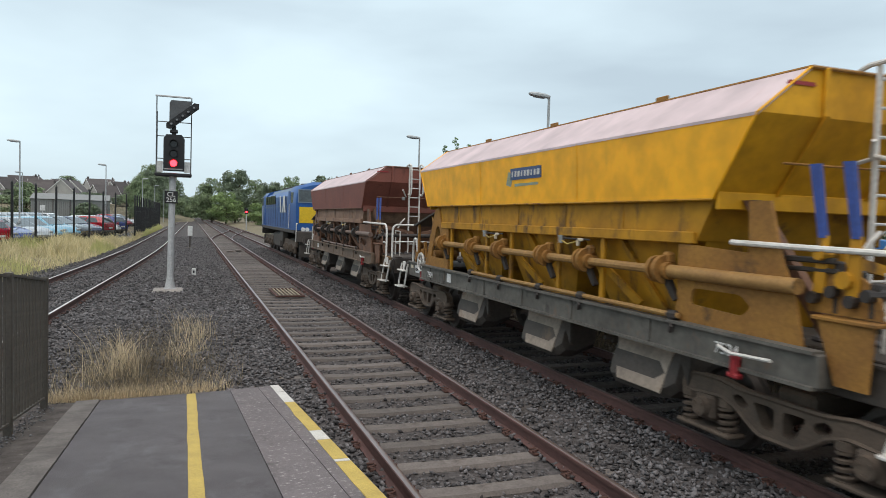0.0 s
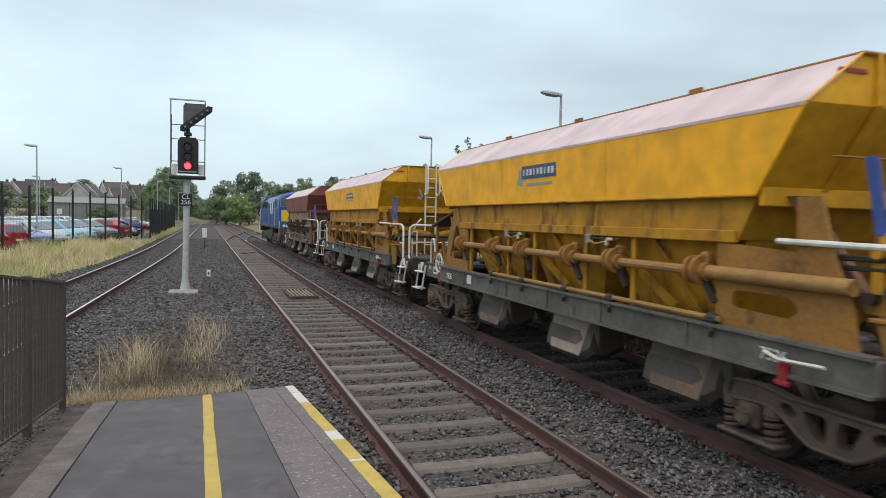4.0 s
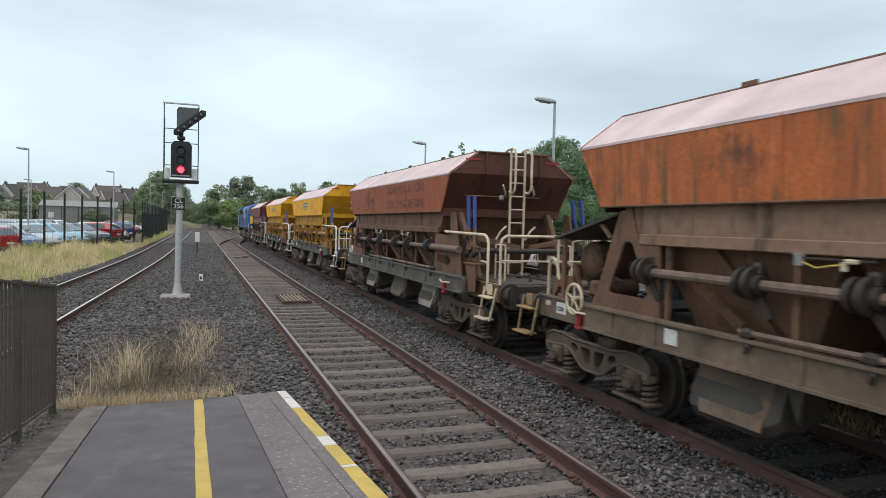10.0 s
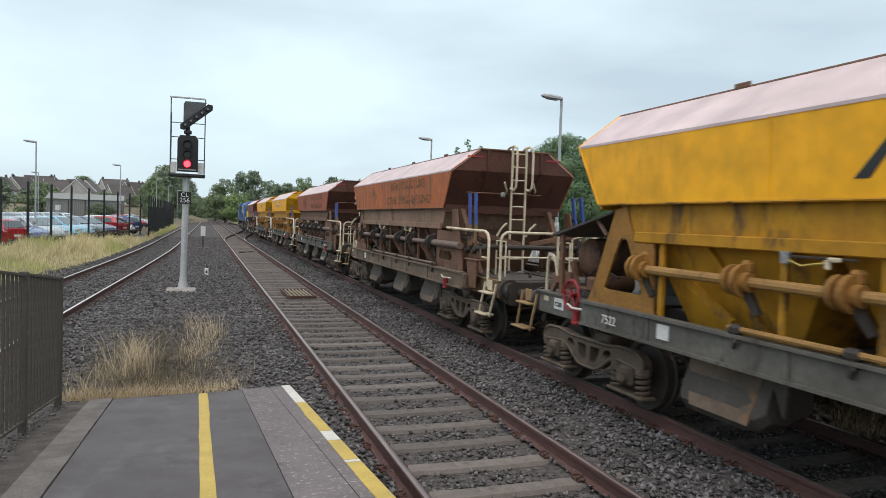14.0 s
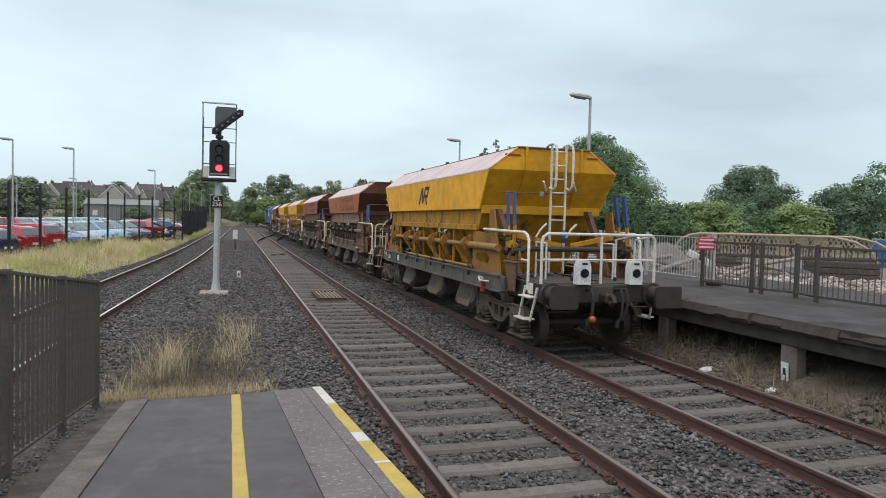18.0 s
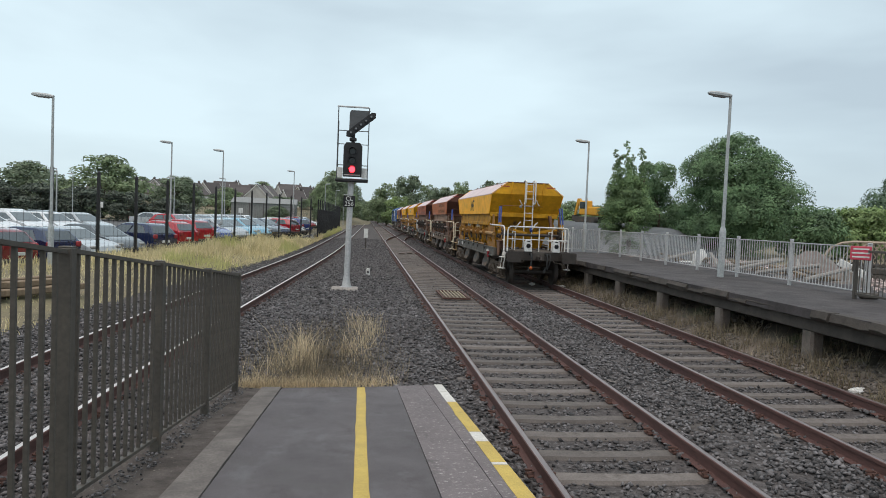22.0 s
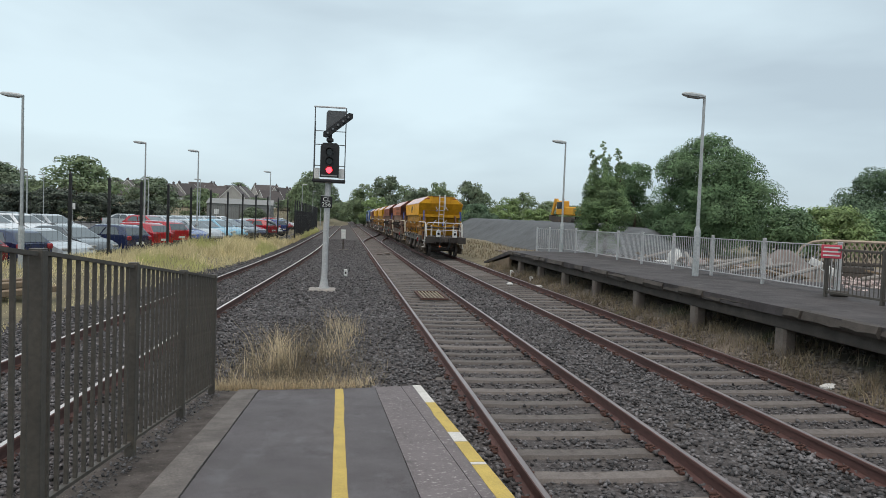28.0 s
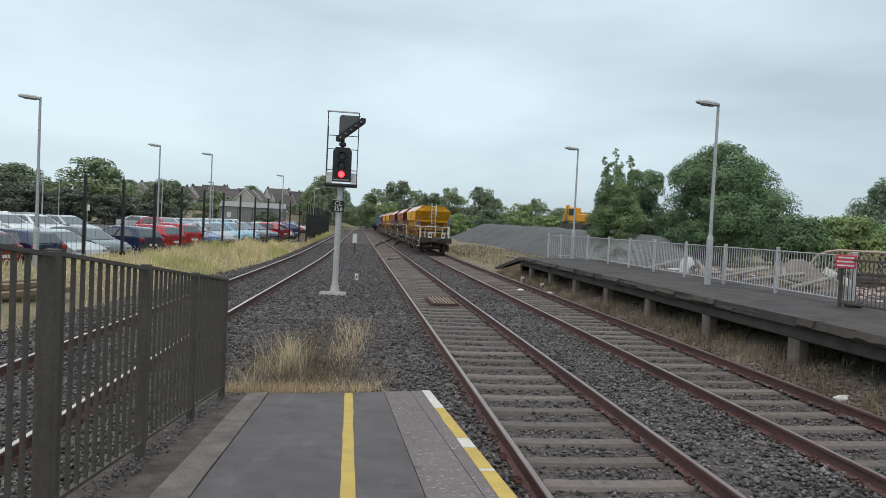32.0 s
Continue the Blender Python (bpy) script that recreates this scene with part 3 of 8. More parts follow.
def build_bed():
    """The ballast bed: a sheet with a rounded shoulder on the left, running up to the platforms."""
    ys = np.concatenate([np.arange(-12, 40, 1.0), np.geomspace(40, 420, 40)])
    v = []
    for y in ys:
        e = siding_x(y)
        wide = float(np.interp(y, [18, 34], [1.6, 0.0]))
        sx = [e - 2.3 - wide, e - 1.8 - wide, e - 1.4 - wide] + list(np.linspace(e - 1.2, NEAR_X - 0.86, 10))
        sz = [-0.36, -0.22, -0.17] + [-0.165] * 10
        for c in (NEAR_X, FAR_X):
            sx += [c - 0.68, c - 0.2, c + 0.2, c + 0.68, c + 0.86]
            sz += [-0.205, -0.215, -0.215, -0.205, -0.165]
            if c == NEAR_X:
                sx += [(NEAR_X + FAR_X) / 2, FAR_X - 0.86]
                sz += [-0.16, -0.165]
        sx += [7.1, 7.6, 8.2]
        sz += [-0.19, -0.25, -0.36]
        v += [(x, y, z + 0.015 * noise.noise((x * 1.3, y * 1.3, 0))) for x, z in zip(sx, sz)]
    n, m = 28, len(ys)
    i = np.arange(n * m).reshape(m, n)
    f = np.stack([i[:-1, :-1], i[:-1, 1:], i[1:, 1:], i[1:, :-1]], -1).reshape(-1, 4)
    ob = new("ballast_bed", mesh_arrays("ballast_bed", v, f, M["ballast_bed"], True))
    tagged(ob, "grey crushed stone track bed", "ballast", kind="structure")


build_bed()


def ramp_z(y):
    return np.where(np.asarray(y) > 2.0, -0.1 + 0.11 * (9.0 - np.asarray(y)), 0.67)


def ramp_end(x):
    return 9.14 + np.where(np.asarray(x) > 0, 0.37, 0.12) * x


def scatter_stones(name, xy, z, size, mat, label):
    """Broken stones: uneven six-cornered lumps, each turned its own way."""
    n = len(xy)
    base = np.array([(1, 0, 0), (-1, 0, 0), (0, 1, 0), (0, -1, 0), (0, 0, 1), (0, 0, -1)], float)
    faces = np.array([(0, 2, 4), (2, 1, 4), (1, 3, 4), (3, 0, 4), (2, 0, 5), (1, 2, 5), (3, 1, 5), (0, 3, 5)])
    p = base[None] * RNG.uniform(0.6, 1.25, (n, 6, 1)) + RNG.uniform(-0.35, 0.35, (n, 6, 3))
    p = p * np.stack([RNG.uniform(0.7, 1.3, n), RNG.uniform(0.7, 1.3, n), RNG.uniform(0.45, 0.8, n)], 1)[:, None] * size[:, None, None]
    a = RNG.uniform(0, 2 * np.pi, n)
    tilt = RNG.uniform(-0.6, 0.6, n)
    y2 = p[..., 1] * np.cos(tilt)[:, None] - p[..., 2] * np.sin(tilt)[:, None]
    z2 = p[..., 1] * np.sin(tilt)[:, None] + p[..., 2] * np.cos(tilt)[:, None]
    x3 = p[..., 0] * np.cos(a)[:, None] - y2 * np.sin(a)[:, None]
    y3 = p[..., 0] * np.sin(a)[:, None] + y2 * np.cos(a)[:, None]
    v = np.stack([x3 + xy[:, :1], y3 + xy[:, 1:], z2 + z[:, None]], -1).reshape(-1, 3)
    f = (faces[None] + 6 * np.arange(n)[:, None, None]).reshape(-1, 3)
    ob = new(name, mesh_arrays(name, v, f, mat))
    return tagged(ob, label, "ballast", kind="stuff")


def sprinkle(n, x0, x1, y0, y1, power=1.0):
    """Places, denser towards y0."""
    u = RNG.uniform(0, 1, n) ** power
    return np.stack([RNG.uniform(x0, x1, n), y0 + (y1 - y0) * u], 1)


def lay_stones():
    near = sprinkle(70000, -7.0, 7.4, 3.2, 17.0, 1.35)
    mid = sprinkle(60000, -5.4, 7.4, 16.0, 70.0, 1.9)
    for name, xy, s0, s1 in (("ballast_stones", near, 0.022, 0.043), ("ballast_stones", mid, 0.026, 0.052)):
        ramp = (xy[:, 0] > -1.66) & (xy[:, 0] < 1.15) & (xy[:, 1] < ramp_end(xy[:, 0]) + 0.02)
        out = xy[:, 0] < siding_x(xy[:, 1]) - 1.75 - np.interp(xy[:, 1], [18, 34], [1.4, 0.0])
        keep = ~ramp & ~out
        xy = xy[keep]
        four = np.zeros(len(xy), bool)
        for c in (NEAR_X, FAR_X):
            four |= np.abs(xy[:, 0] - c) < 0.74
        z = np.full(len(xy), -0.152) - 0.056 * four + RNG.uniform(-0.024, 0.016, len(xy))
        z -= 0.10 * np.clip((xy[:, 0] - 6.9) / 0.7, 0, 1)
        scatter_stones(name, xy, z, RNG.uniform(s0, s1, len(xy)) * np.where(four, 0.8, 1.0), M["ballast"], "loose grey crushed ballast stones between the tracks")


lay_stones()


def rail_section(x, side):
    """Outline of a flat-bottomed rail, head up at z 0."""
    return [(x - 0.07, -0.158), (x + 0.07, -0.158), (x + 0.07, -0.148), (x + 0.014, -0.128), (x + 0.011, -0.045), (x + 0.034, -0.034),
            (x + 0.034, -0.006), (x + 0.027, 0.0), (x - 0.027, 0.0), (x - 0.034, -0.006), (x - 0.034, -0.034), (x - 0.011, -0.045), (x - 0.014, -0.128), (x - 0.07, -0.148)]


def build_track(name, label, centre, y0, y1, pieces, head, spacing=0.645, phase=0.0, sink=0.0):
    track = thing(name, label, "track", kind="structure")
    ys = [y0]
    while ys[-1] < y1:
        ys.append(ys[-1] + (2.0 if ys[-1] < 60 else 6.0))
    for s in (-1, 1):
        body = Build()
        rings = []
        for y in ys:
            rings.append([(p[0], y, p[1]) for p in rail_section(centre(y) + s * (GAUGE / 2 + 0.034), s)])
        part("rail", body.loft(rings), M["rail"], track, smooth=30)
        top = Build()
        rings = []
        for y in ys:
            c = centre(y) + s * (GAUGE / 2 + 0.034)
            rings.append([(c - 0.026, y, 0.0), (c + 0.026, y, 0.0), (c + 0.018, y, 0.004), (c - 0.018, y, 0.004)])
        part("rail_head", top.loft(rings), head, track, "running band of the rail")
    # sleepers: deep at the ends, hollowed in the middle
    prof = [(-1.3, -0.36), (1.3, -0.36), (1.3, -0.165), (0.55, -0.165), (0.3, -0.172), (-0.3, -0.172), (-0.55, -0.165), (-1.3, -0.165)]
    sl = Build()
    rings = []
    for dy, dz in ((-0.115, -0.035), (-0.09, 0.0), (0.09, 0.0), (0.115, -0.035)):
        rings.append([(x, dy, z + (dz if z > -0.3 else 0)) for x, z in prof])
    sleeper = sl.loft(rings).mesh("sleeper", M["sleeper"], 20)
    clips = Build()
    n = 0
    y = y0 + phase
    rest = Build()
    while y < y1 and y < 150:
        c = float(centre(y))
        if y > 3.0 and n < pieces:
            ob = part("sleeper", sleeper, None, track)
            ob.location = (c + RNG.uniform(-0.02, 0.02), y + RNG.uniform(-0.02, 0.02), RNG.uniform(-0.008, 0.004) - sink)
            ob.rotation_euler = (0, 0, RNG.uniform(-0.012, 0.012))
            n += 1
        else:
            rest.box((c, y, -0.26 - sink), (2.6, 0.24, 0.19))
        if 3.0 < y < 45:
            for s in (-1, 1):
                for d in (-1, 1):
                    x = c + s * (GAUGE / 2 + 0.034) + d * 0.095
                    clips.box((x, y, -0.15), (0.06, 0.13, 0.03), 0.008)
                    clips.tube([(x + d * 0.03, y - 0.045, -0.14), (x + d * 0.035, y - 0.05, -0.115), (x - d * 0.03, y - 0.03, -0.11), (x - d * 0.03, y + 0.03, -0.115),
                                (x + d * 0.035, y + 0.05, -0.12)], 0.011, 5)
        y += spacing
    tagged(part("rail_clips", clips, M["clip"], track, "rusty spring clips holding the rail"), kind="stuff")
    tagged(part("far_sleepers", rest, M["sleeper"], track), kind="stuff")
    return track


# ---- the ramp on which the camera stands ----
def ramp_strip(b, x0, x1, y0=-8.0, lift=0.0, thick=0.25, wobble=0.0, k0=0.0, k1=0.0):
    """A strip of the ramp's surface, from x0 to x1 at its foot; k0, k1: how its edges lean over with every metre back."""
    ys = [y0, 0.0, 2.0]
    last0, last1 = float(ramp_end(x0)), float(ramp_end(x1))
    steps = [y for y in np.arange(2.4, min(last0, last1) - 0.05, 0.4)]
    rings = []
    for y in [*ys, *steps]:
        wa, wb = (wobble * noise.noise((x0 * 9, y * 2.1, 3)), wobble * noise.noise((x1 * 9, y * 2.1, 5))) if wobble else (0, 0)
        z = float(ramp_z(y)) + lift
        xa, xb = x0 + wa + k0 * (9 - y), x1 + wb + k1 * (9 - y)
        rings.append([(xa, y, z - thick), (xb, y, z - thick), (xb, y, z), (xa, y, z)])
    z0, z1 = float(ramp_z(last0)) + lift, float(ramp_z(last1)) + lift
    rings.append([(x0, last0, z0 - thick), (x1, last1, z1 - thick), (x1, last1, z1), (x0, last0, z0)])
    b.loft(rings)
    return b


def build_ramp():
    ramp = thing("platform_ramp", "sloping asphalt platform end with a yellow line", "platform", kind="structure")
    part("asphalt_surface", ramp_strip(Build(), -0.982, 0.50, thick=0.7, k0=0.0145, k1=0.0075), M["asphalt"], ramp)
    part("coping", ramp_strip(Build(), 0.506, 0.862, lift=0.004, thick=0.7, k0=0.0075, k1=0.0115), M["coping"], ramp, "speckled concrete edge slabs")
    part("edge_course", ramp_strip(Build(), 0.870, 1.135, lift=0.002, thick=0.7, k0=0.0115), M["coping"], ramp, "worn edge course")
    part("kerb_strip", ramp_strip(Build(), -1.232, -0.988, lift=0.012, thick=0.7, wobble=0.01, k0=0.0185, k1=0.0145), M["kerb"], ramp, "old concrete strip beside the fence")
    part("verge_strip", ramp_strip(Build(), -1.64, -1.238, lift=-0.005, thick=0.7, k1=0.0185), M["dirt"], ramp, "dirty asphalt under the fence")
    part("yellow_line", ramp_strip(Build(), -0.025, 0.077, lift=0.004, thick=0.02, wobble=0.012, k0=0.0045, k1=0.0042), M["yellow_line"], ramp, "worn yellow safety line")
    # painted edge: yellow with white blocks at even steps
    for ya, yb, white in ((-8.0, 1.6, False), (1.6, 2.0, True), (2.0, 3.5, False), (3.5, 3.8, True), (3.8, 5.02, False), (5.02, 5.10, True), (5.10, 5.83, False), (5.83, 6.25, True), (6.25, 8.0, False), (8.0, 8.86, True), (8.88, 9.55, True)):
        mid = [ya + (yb - 0.01 - ya) * k / 4 for k in range(5)]
        b = Build().loft([[(1.03 - 0.004 * (9 - q), q, float(ramp_z(q))), (1.143 - 0.003 * (9 - q), q, float(ramp_z(q))), (1.143 - 0.003 * (9 - q), q, float(ramp_z(q)) + 0.006),
                           (1.03 - 0.004 * (9 - q) + 0.02 * noise.noise((q * 3, 1, 1)), q, float(ramp_z(q)) + 0.006)] for q in mid])
        part("edge_paint", b, M["white_line" if white else "yellow_line"], ramp, "worn white edge paint" if white else "worn yellow edge paint")
    # edge wall under the coping
    part("edge_wall", Build().prism([(1.07, -8, -0.5), (1.07, 9.3, -0.5), (1.07, 9.3, -0.3), (1.07, 2.0, 0.45), (1.07, -8, 0.45)], (0.04, 0, 0)), M["concrete"], ramp)


build_ramp()


def build_ramp_fence():
    f = thing("metal_fence", "dark painted steel railing with square posts beside the platform ramp", "fence")
    x = -1.51
    posts = [8.66 - 1.63 * k for k in range(7)]
    for y in posts:
        z = float(ramp_z(y))
        post = part("post", Build().box((x, y, z + 0.71), (0.07, 0.07, 1.48), 0.006), M["dark_fence"], f)
        part("post_cap", Build().box((x, y, z + 1.452), (0.066, 0.066, 0.008), 0.002), M["dark_fence"], post)
    bar = Build().box((0, 0, 0.0), (0.024, 0.020, 1.30), 0.003).mesh("bar", M["dark_fence"])
    for a, b_ in zip(posts[1:], posts[:-1]):
        for z in (0.12, 1.43):
            za, zb = float(ramp_z(a)) + z, float(ramp_z(b_)) + z
            part("rail", Build().prism([(x - 0.02, a + 0.045, za - 0.011), (x + 0.02, a + 0.045, za - 0.011), (x + 0.02, a + 0.045, za + 0.011), (x - 0.02, a + 0.045, za + 0.011)],
                                       (0, b_ - a - 0.09, zb - za)), M["dark_fence"], f)
        for k in range(11):
            y = a + 1.63 * (k + 1) / 12
            ob = part("bar", bar, None, f)
            ob.location = (x, y, float(ramp_z(y)) + 0.775)


build_ramp_fence()
grit = np.stack([RNG.normal(-1.50, 0.06, 900), RNG.uniform(2.2, 9.0, 900)], 1)
scatter_stones("fence_grit", grit, ramp_z(grit[:, 1]) + 0.008, RNG.uniform(0.005, 0.017, 900), M["ballast"], "grit and small stones along the foot of the fence")


# ---- the platform across the tracks ----
PLAT_Z = 0.9


def build_far_platform():
    p = thing("far_platform", "worn tarmac platform on concrete trestles across the tracks", "platform", kind="structure")
    y0, y1 = -14.0, 30.8
    deck = Build()
    rings = []
    for y in np.arange(y0, y1 + 0.1, 0.8):
        w = 0.02 * noise.noise((3, y * 0.7, 0))
        rings.append([(7.42 + w, y, PLAT_Z - 0.16), (12.8, y, PLAT_Z - 0.16), (12.8, y, PLAT_Z - 0.004), (7.42 + w, y, PLAT_Z + 0.008 * noise.noise((9, y, 0)))])
    part("deck", deck.loft(rings), M["wet_asphalt"], p, "dark patched tarmac deck")
    y = y0
    while y < y1 - 0.1:
        length = min(RNG.uniform(0.35, 1.3), y1 - y)
        bite = RNG.uniform(0.0, 0.07)
        low = RNG.uniform(0.05, 0.13)
        rings = []
        for k in range(5):
            q = y + 0.008 + (length - 0.016) * k / 4
            j0, j1 = 0.035 * noise.noise((1, q * 4.1, 7)), 0.03 * noise.noise((5, q * 3.3, 2))
            rings.append([(7.36 + bite + j0, q, PLAT_Z - low + j1), (7.42 + bite, q, PLAT_Z - 0.17 + j1), (7.6, q, PLAT_Z - 0.17), (7.6, q, PLAT_Z + 0.006), (7.40 + bite + j0, q, PLAT_Z + 0.004 + 0.3 * j1)])
        b = Build().loft(rings)
        ob = part("edge_slab", b, M["edge_stone"], p, smooth=50)
        tip = Matrix.Rotation(RNG.uniform(-0.05, 0.03), 4, "Y") @ Matrix.Rotation(RNG.uniform(-0.014, 0.014), 4, "Z")
        centre_ = Matrix.Translation((7.47 + RNG.uniform(-0.05, 0.03), y + length / 2, PLAT_Z - 0.07 + RNG.uniform(-0.03, 0.004)))
        ob.matrix_basis = centre_ @ tip @ Matrix.Translation((-7.47, -(y + length / 2), -(PLAT_Z - 0.07)))
        y += length
    part("edge_beam", Build().box((7.62, (y0 + y1) / 2, PLAT_Z - 0.28), (0.2, y1 - y0, 0.22), 0.02), M["edge_stone"], p)
    for k in range(15):
        yy = 29.15 - 3.02 * k
        t = part("trestle", Build().box((7.66, yy, 0.13), (0.24, 0.3, 1.02), 0.04), M["concrete"], p)
        part("trestle_head", Build().box((9.4, yy, PLAT_Z - 0.3), (3.6, 0.24, 0.24), 0.02), M["concrete"], t)
        part("rear_post", Build().box((11.2, yy, 0.13), (0.26, 0.3, 1.0), 0.03), M["concrete"], t)
    # ramp down at the far end
    part("end_ramp", Build().prism([(7.5, 30.8, 0.72), (7.5, 36.4, -0.05), (7.5, 36.4, 0.05), (7.5, 30.8, PLAT_Z - 0.01)], (1.9, 0, 0)), M["wet_asphalt"], p)
    b = Build().prism([(7.56, 31.0, -0.3), (7.56, 35.0, -0.3), (7.56, 35.0, 0.06), (7.56, 31.0, 0.6)], (0.1, 0, 0))
    part("ramp_cheek", b, M["timber"], p)
    # shadowed rubble and earth bank under the deck
    bank = Build()
    rings = []
    for y in np.arange(-12, 36, 0.5):
        h = 0.14 * noise.noise((1, y * 0.6, 2))
        rings.append([(6.98 + 0.1 * noise.noise((4, y, 1)), y, -0.24), (7.5, y, 0.0 + h), (8.3, y, 0.22 + h), (9.4, y, 0.36 + h), (11.6, y, 0.44 + h), (11.6, y, -0.5), (7.0, y, -0.5)])
    part("earth_bank", bank.loft(rings), M["earth"], p, "weedy earth bank under the platform")


build_far_platform()


def build_far_fence():
    f = thing("platform_fence", "galvanised vertical-bar railing along the platform", "fence")
    posts = [(10.12, 12.98), (10.2, 15.7), (10.2, 18.1), (10.22, 20.45), (10.25, 22.8), (10.3, 25.1), (10.38, 27.5), (10.4, 30.2), (10.1, 31.2), (9.5, 31.3), (8.85, 31.1)]
    bar_me = {}
    for i, (x, y) in enumerate(posts):
        post = part("post", Build().box((x, y, PLAT_Z + 0.54), (0.07, 0.07, 1.1), 0.008), M["galv"], f)
        part("post_cap", Build().box((x, y, PLAT_Z + 1.1), (0.08, 0.08, 0.03), 0.01), M["galv"], post)
    bars = 0
    for (xa, ya), (xb, yb) in zip(posts[:-1], posts[1:]):
        d = math.hypot(xb - xa, yb - ya)
        ang = math.atan2(yb - ya, xb - xa)
        for z in (0.12, 1.03):
            b = Build().box(((xa + xb) / 2, (ya + yb) / 2, PLAT_Z + z), (d - 0.07, 0.04, 0.025), 0.004, Matrix.Rotation(ang, 3, "Z"))
            part("rail", b, M["galv"], f)
        n = int(d / 0.118)
        me = bar_me.setdefault("bar", Build().box((0, 0, 0), (0.016, 0.016, 0.9), 0.002).mesh("bar", M["galv"]))
        rest = Build()
        for k in range(n):
            u = (k + 1) / (n + 1)
            if 12.0 < ya < 31 and bars < 290:
                ob = part("bar", me, None, f)
                ob.location = (xa + (xb - xa) * u, ya + (yb - ya) * u, PLAT_Z + 0.575)
                bars += 1
            else:
                rest.box((xa + (xb - xa) * u, ya + (yb - ya) * u, PLAT_Z + 0.575), (0.016, 0.016, 0.9))
        if rest.v:
            tagged(part("more_bars", rest, M["galv"], f), kind="stuff")


build_far_fence()


# ---- lamp columns ----
def lamp_post(place, h, toward, base_h=1.35):
    """A tapering column with a thick foot, a short arm and a flat lantern. toward: the way the lantern points, in degrees."""
    t = thing("street_lamp", "grey steel lamp column with a flat lantern", "lamp post", Matrix.Translation(place), "lamp columns")
    part("base", Build().cyl((0, 0, 0), (0, 0, base_h - 0.12), 0.085, 14).cyl((0, 0, base_h - 0.12), (0, 0, base_h), 0.085, 14, 0.05), M["lamp_grey"], t)
    part("column", Build().cyl((0, 0, base_h - 0.02), (0, 0, h), 0.048, 12, 0.036), M["lamp_grey"], t)
    c, s = math.cos(radians(toward)), math.sin(radians(toward))
    part("arm", Build().tube([(0, 0, h - 0.06), (c * 0.03, s * 0.03, h), (c * 0.12, s * 0.12, h + 0.01)], 0.03, 8), M["lamp_grey"], t)
    rot = Matrix.Rotation(radians(toward), 3, "Z") @ Matrix.Rotation(radians(-4), 3, "Y")
    head = Build()
    prof = [(-0.02, 0.05, 0.035), (0.12, 0.09, 0.06), (0.4, 0.1, 0.065), (0.58, 0.08, 0.05), (0.64, 0.03, 0.02)]
    rings = []
    for u, w, d in prof:
        rings.append([tuple(rot @ Vector((u, w * a, d * b)) + Vector((0, 0, h + 0.03))) for a, b in ((-1, -0.6), (-0.6, -1), (0.6, -1), (1, -0.6), (1, 0.3), (0.5, 1), (-0.5, 1), (-1, 0.3))])
    lantern = part("lantern", head.loft(rings), M["lamp_grey"], t)
    b = Build().box((0.3, 0, -0.065), (0.34, 0.15, 0.02), 0.008)
    b.v = [tuple(rot @ Vector(p) + Vector((0, 0, h + 0.03))) for p in b.v]
    part("lens", b, M["lens_white_off"], lantern)
    part("door", Build().box((0, -0.086, base_h * 0.45), (0.07, 0.006, 0.4), 0.002), M["galv"], t)
    return t


lamp_post((9.5, 17.68, PLAT_Z), 4.8, 180)
lamp_post((9.98, 31.0, PLAT_Z), 5.0, 180)
lamp_post((-9.72, 22.84, 0.15), 5.25, 180)
lamp_post((-10.6, 39.3, 0.15), 5.5, 180)
lamp_post((-9.0, 44.9, 0.15), 5.65, 180)
lamp_post((-6.7, 65.1, 0.15), 5.75, 180)
for lx, ly in ((-5.6, 95.0), (-5.2, 118.0), (-4.6, 140.0), (-4.2, 160.0)):
    lamp_post((lx, ly, 0.15), 6.0, 0)


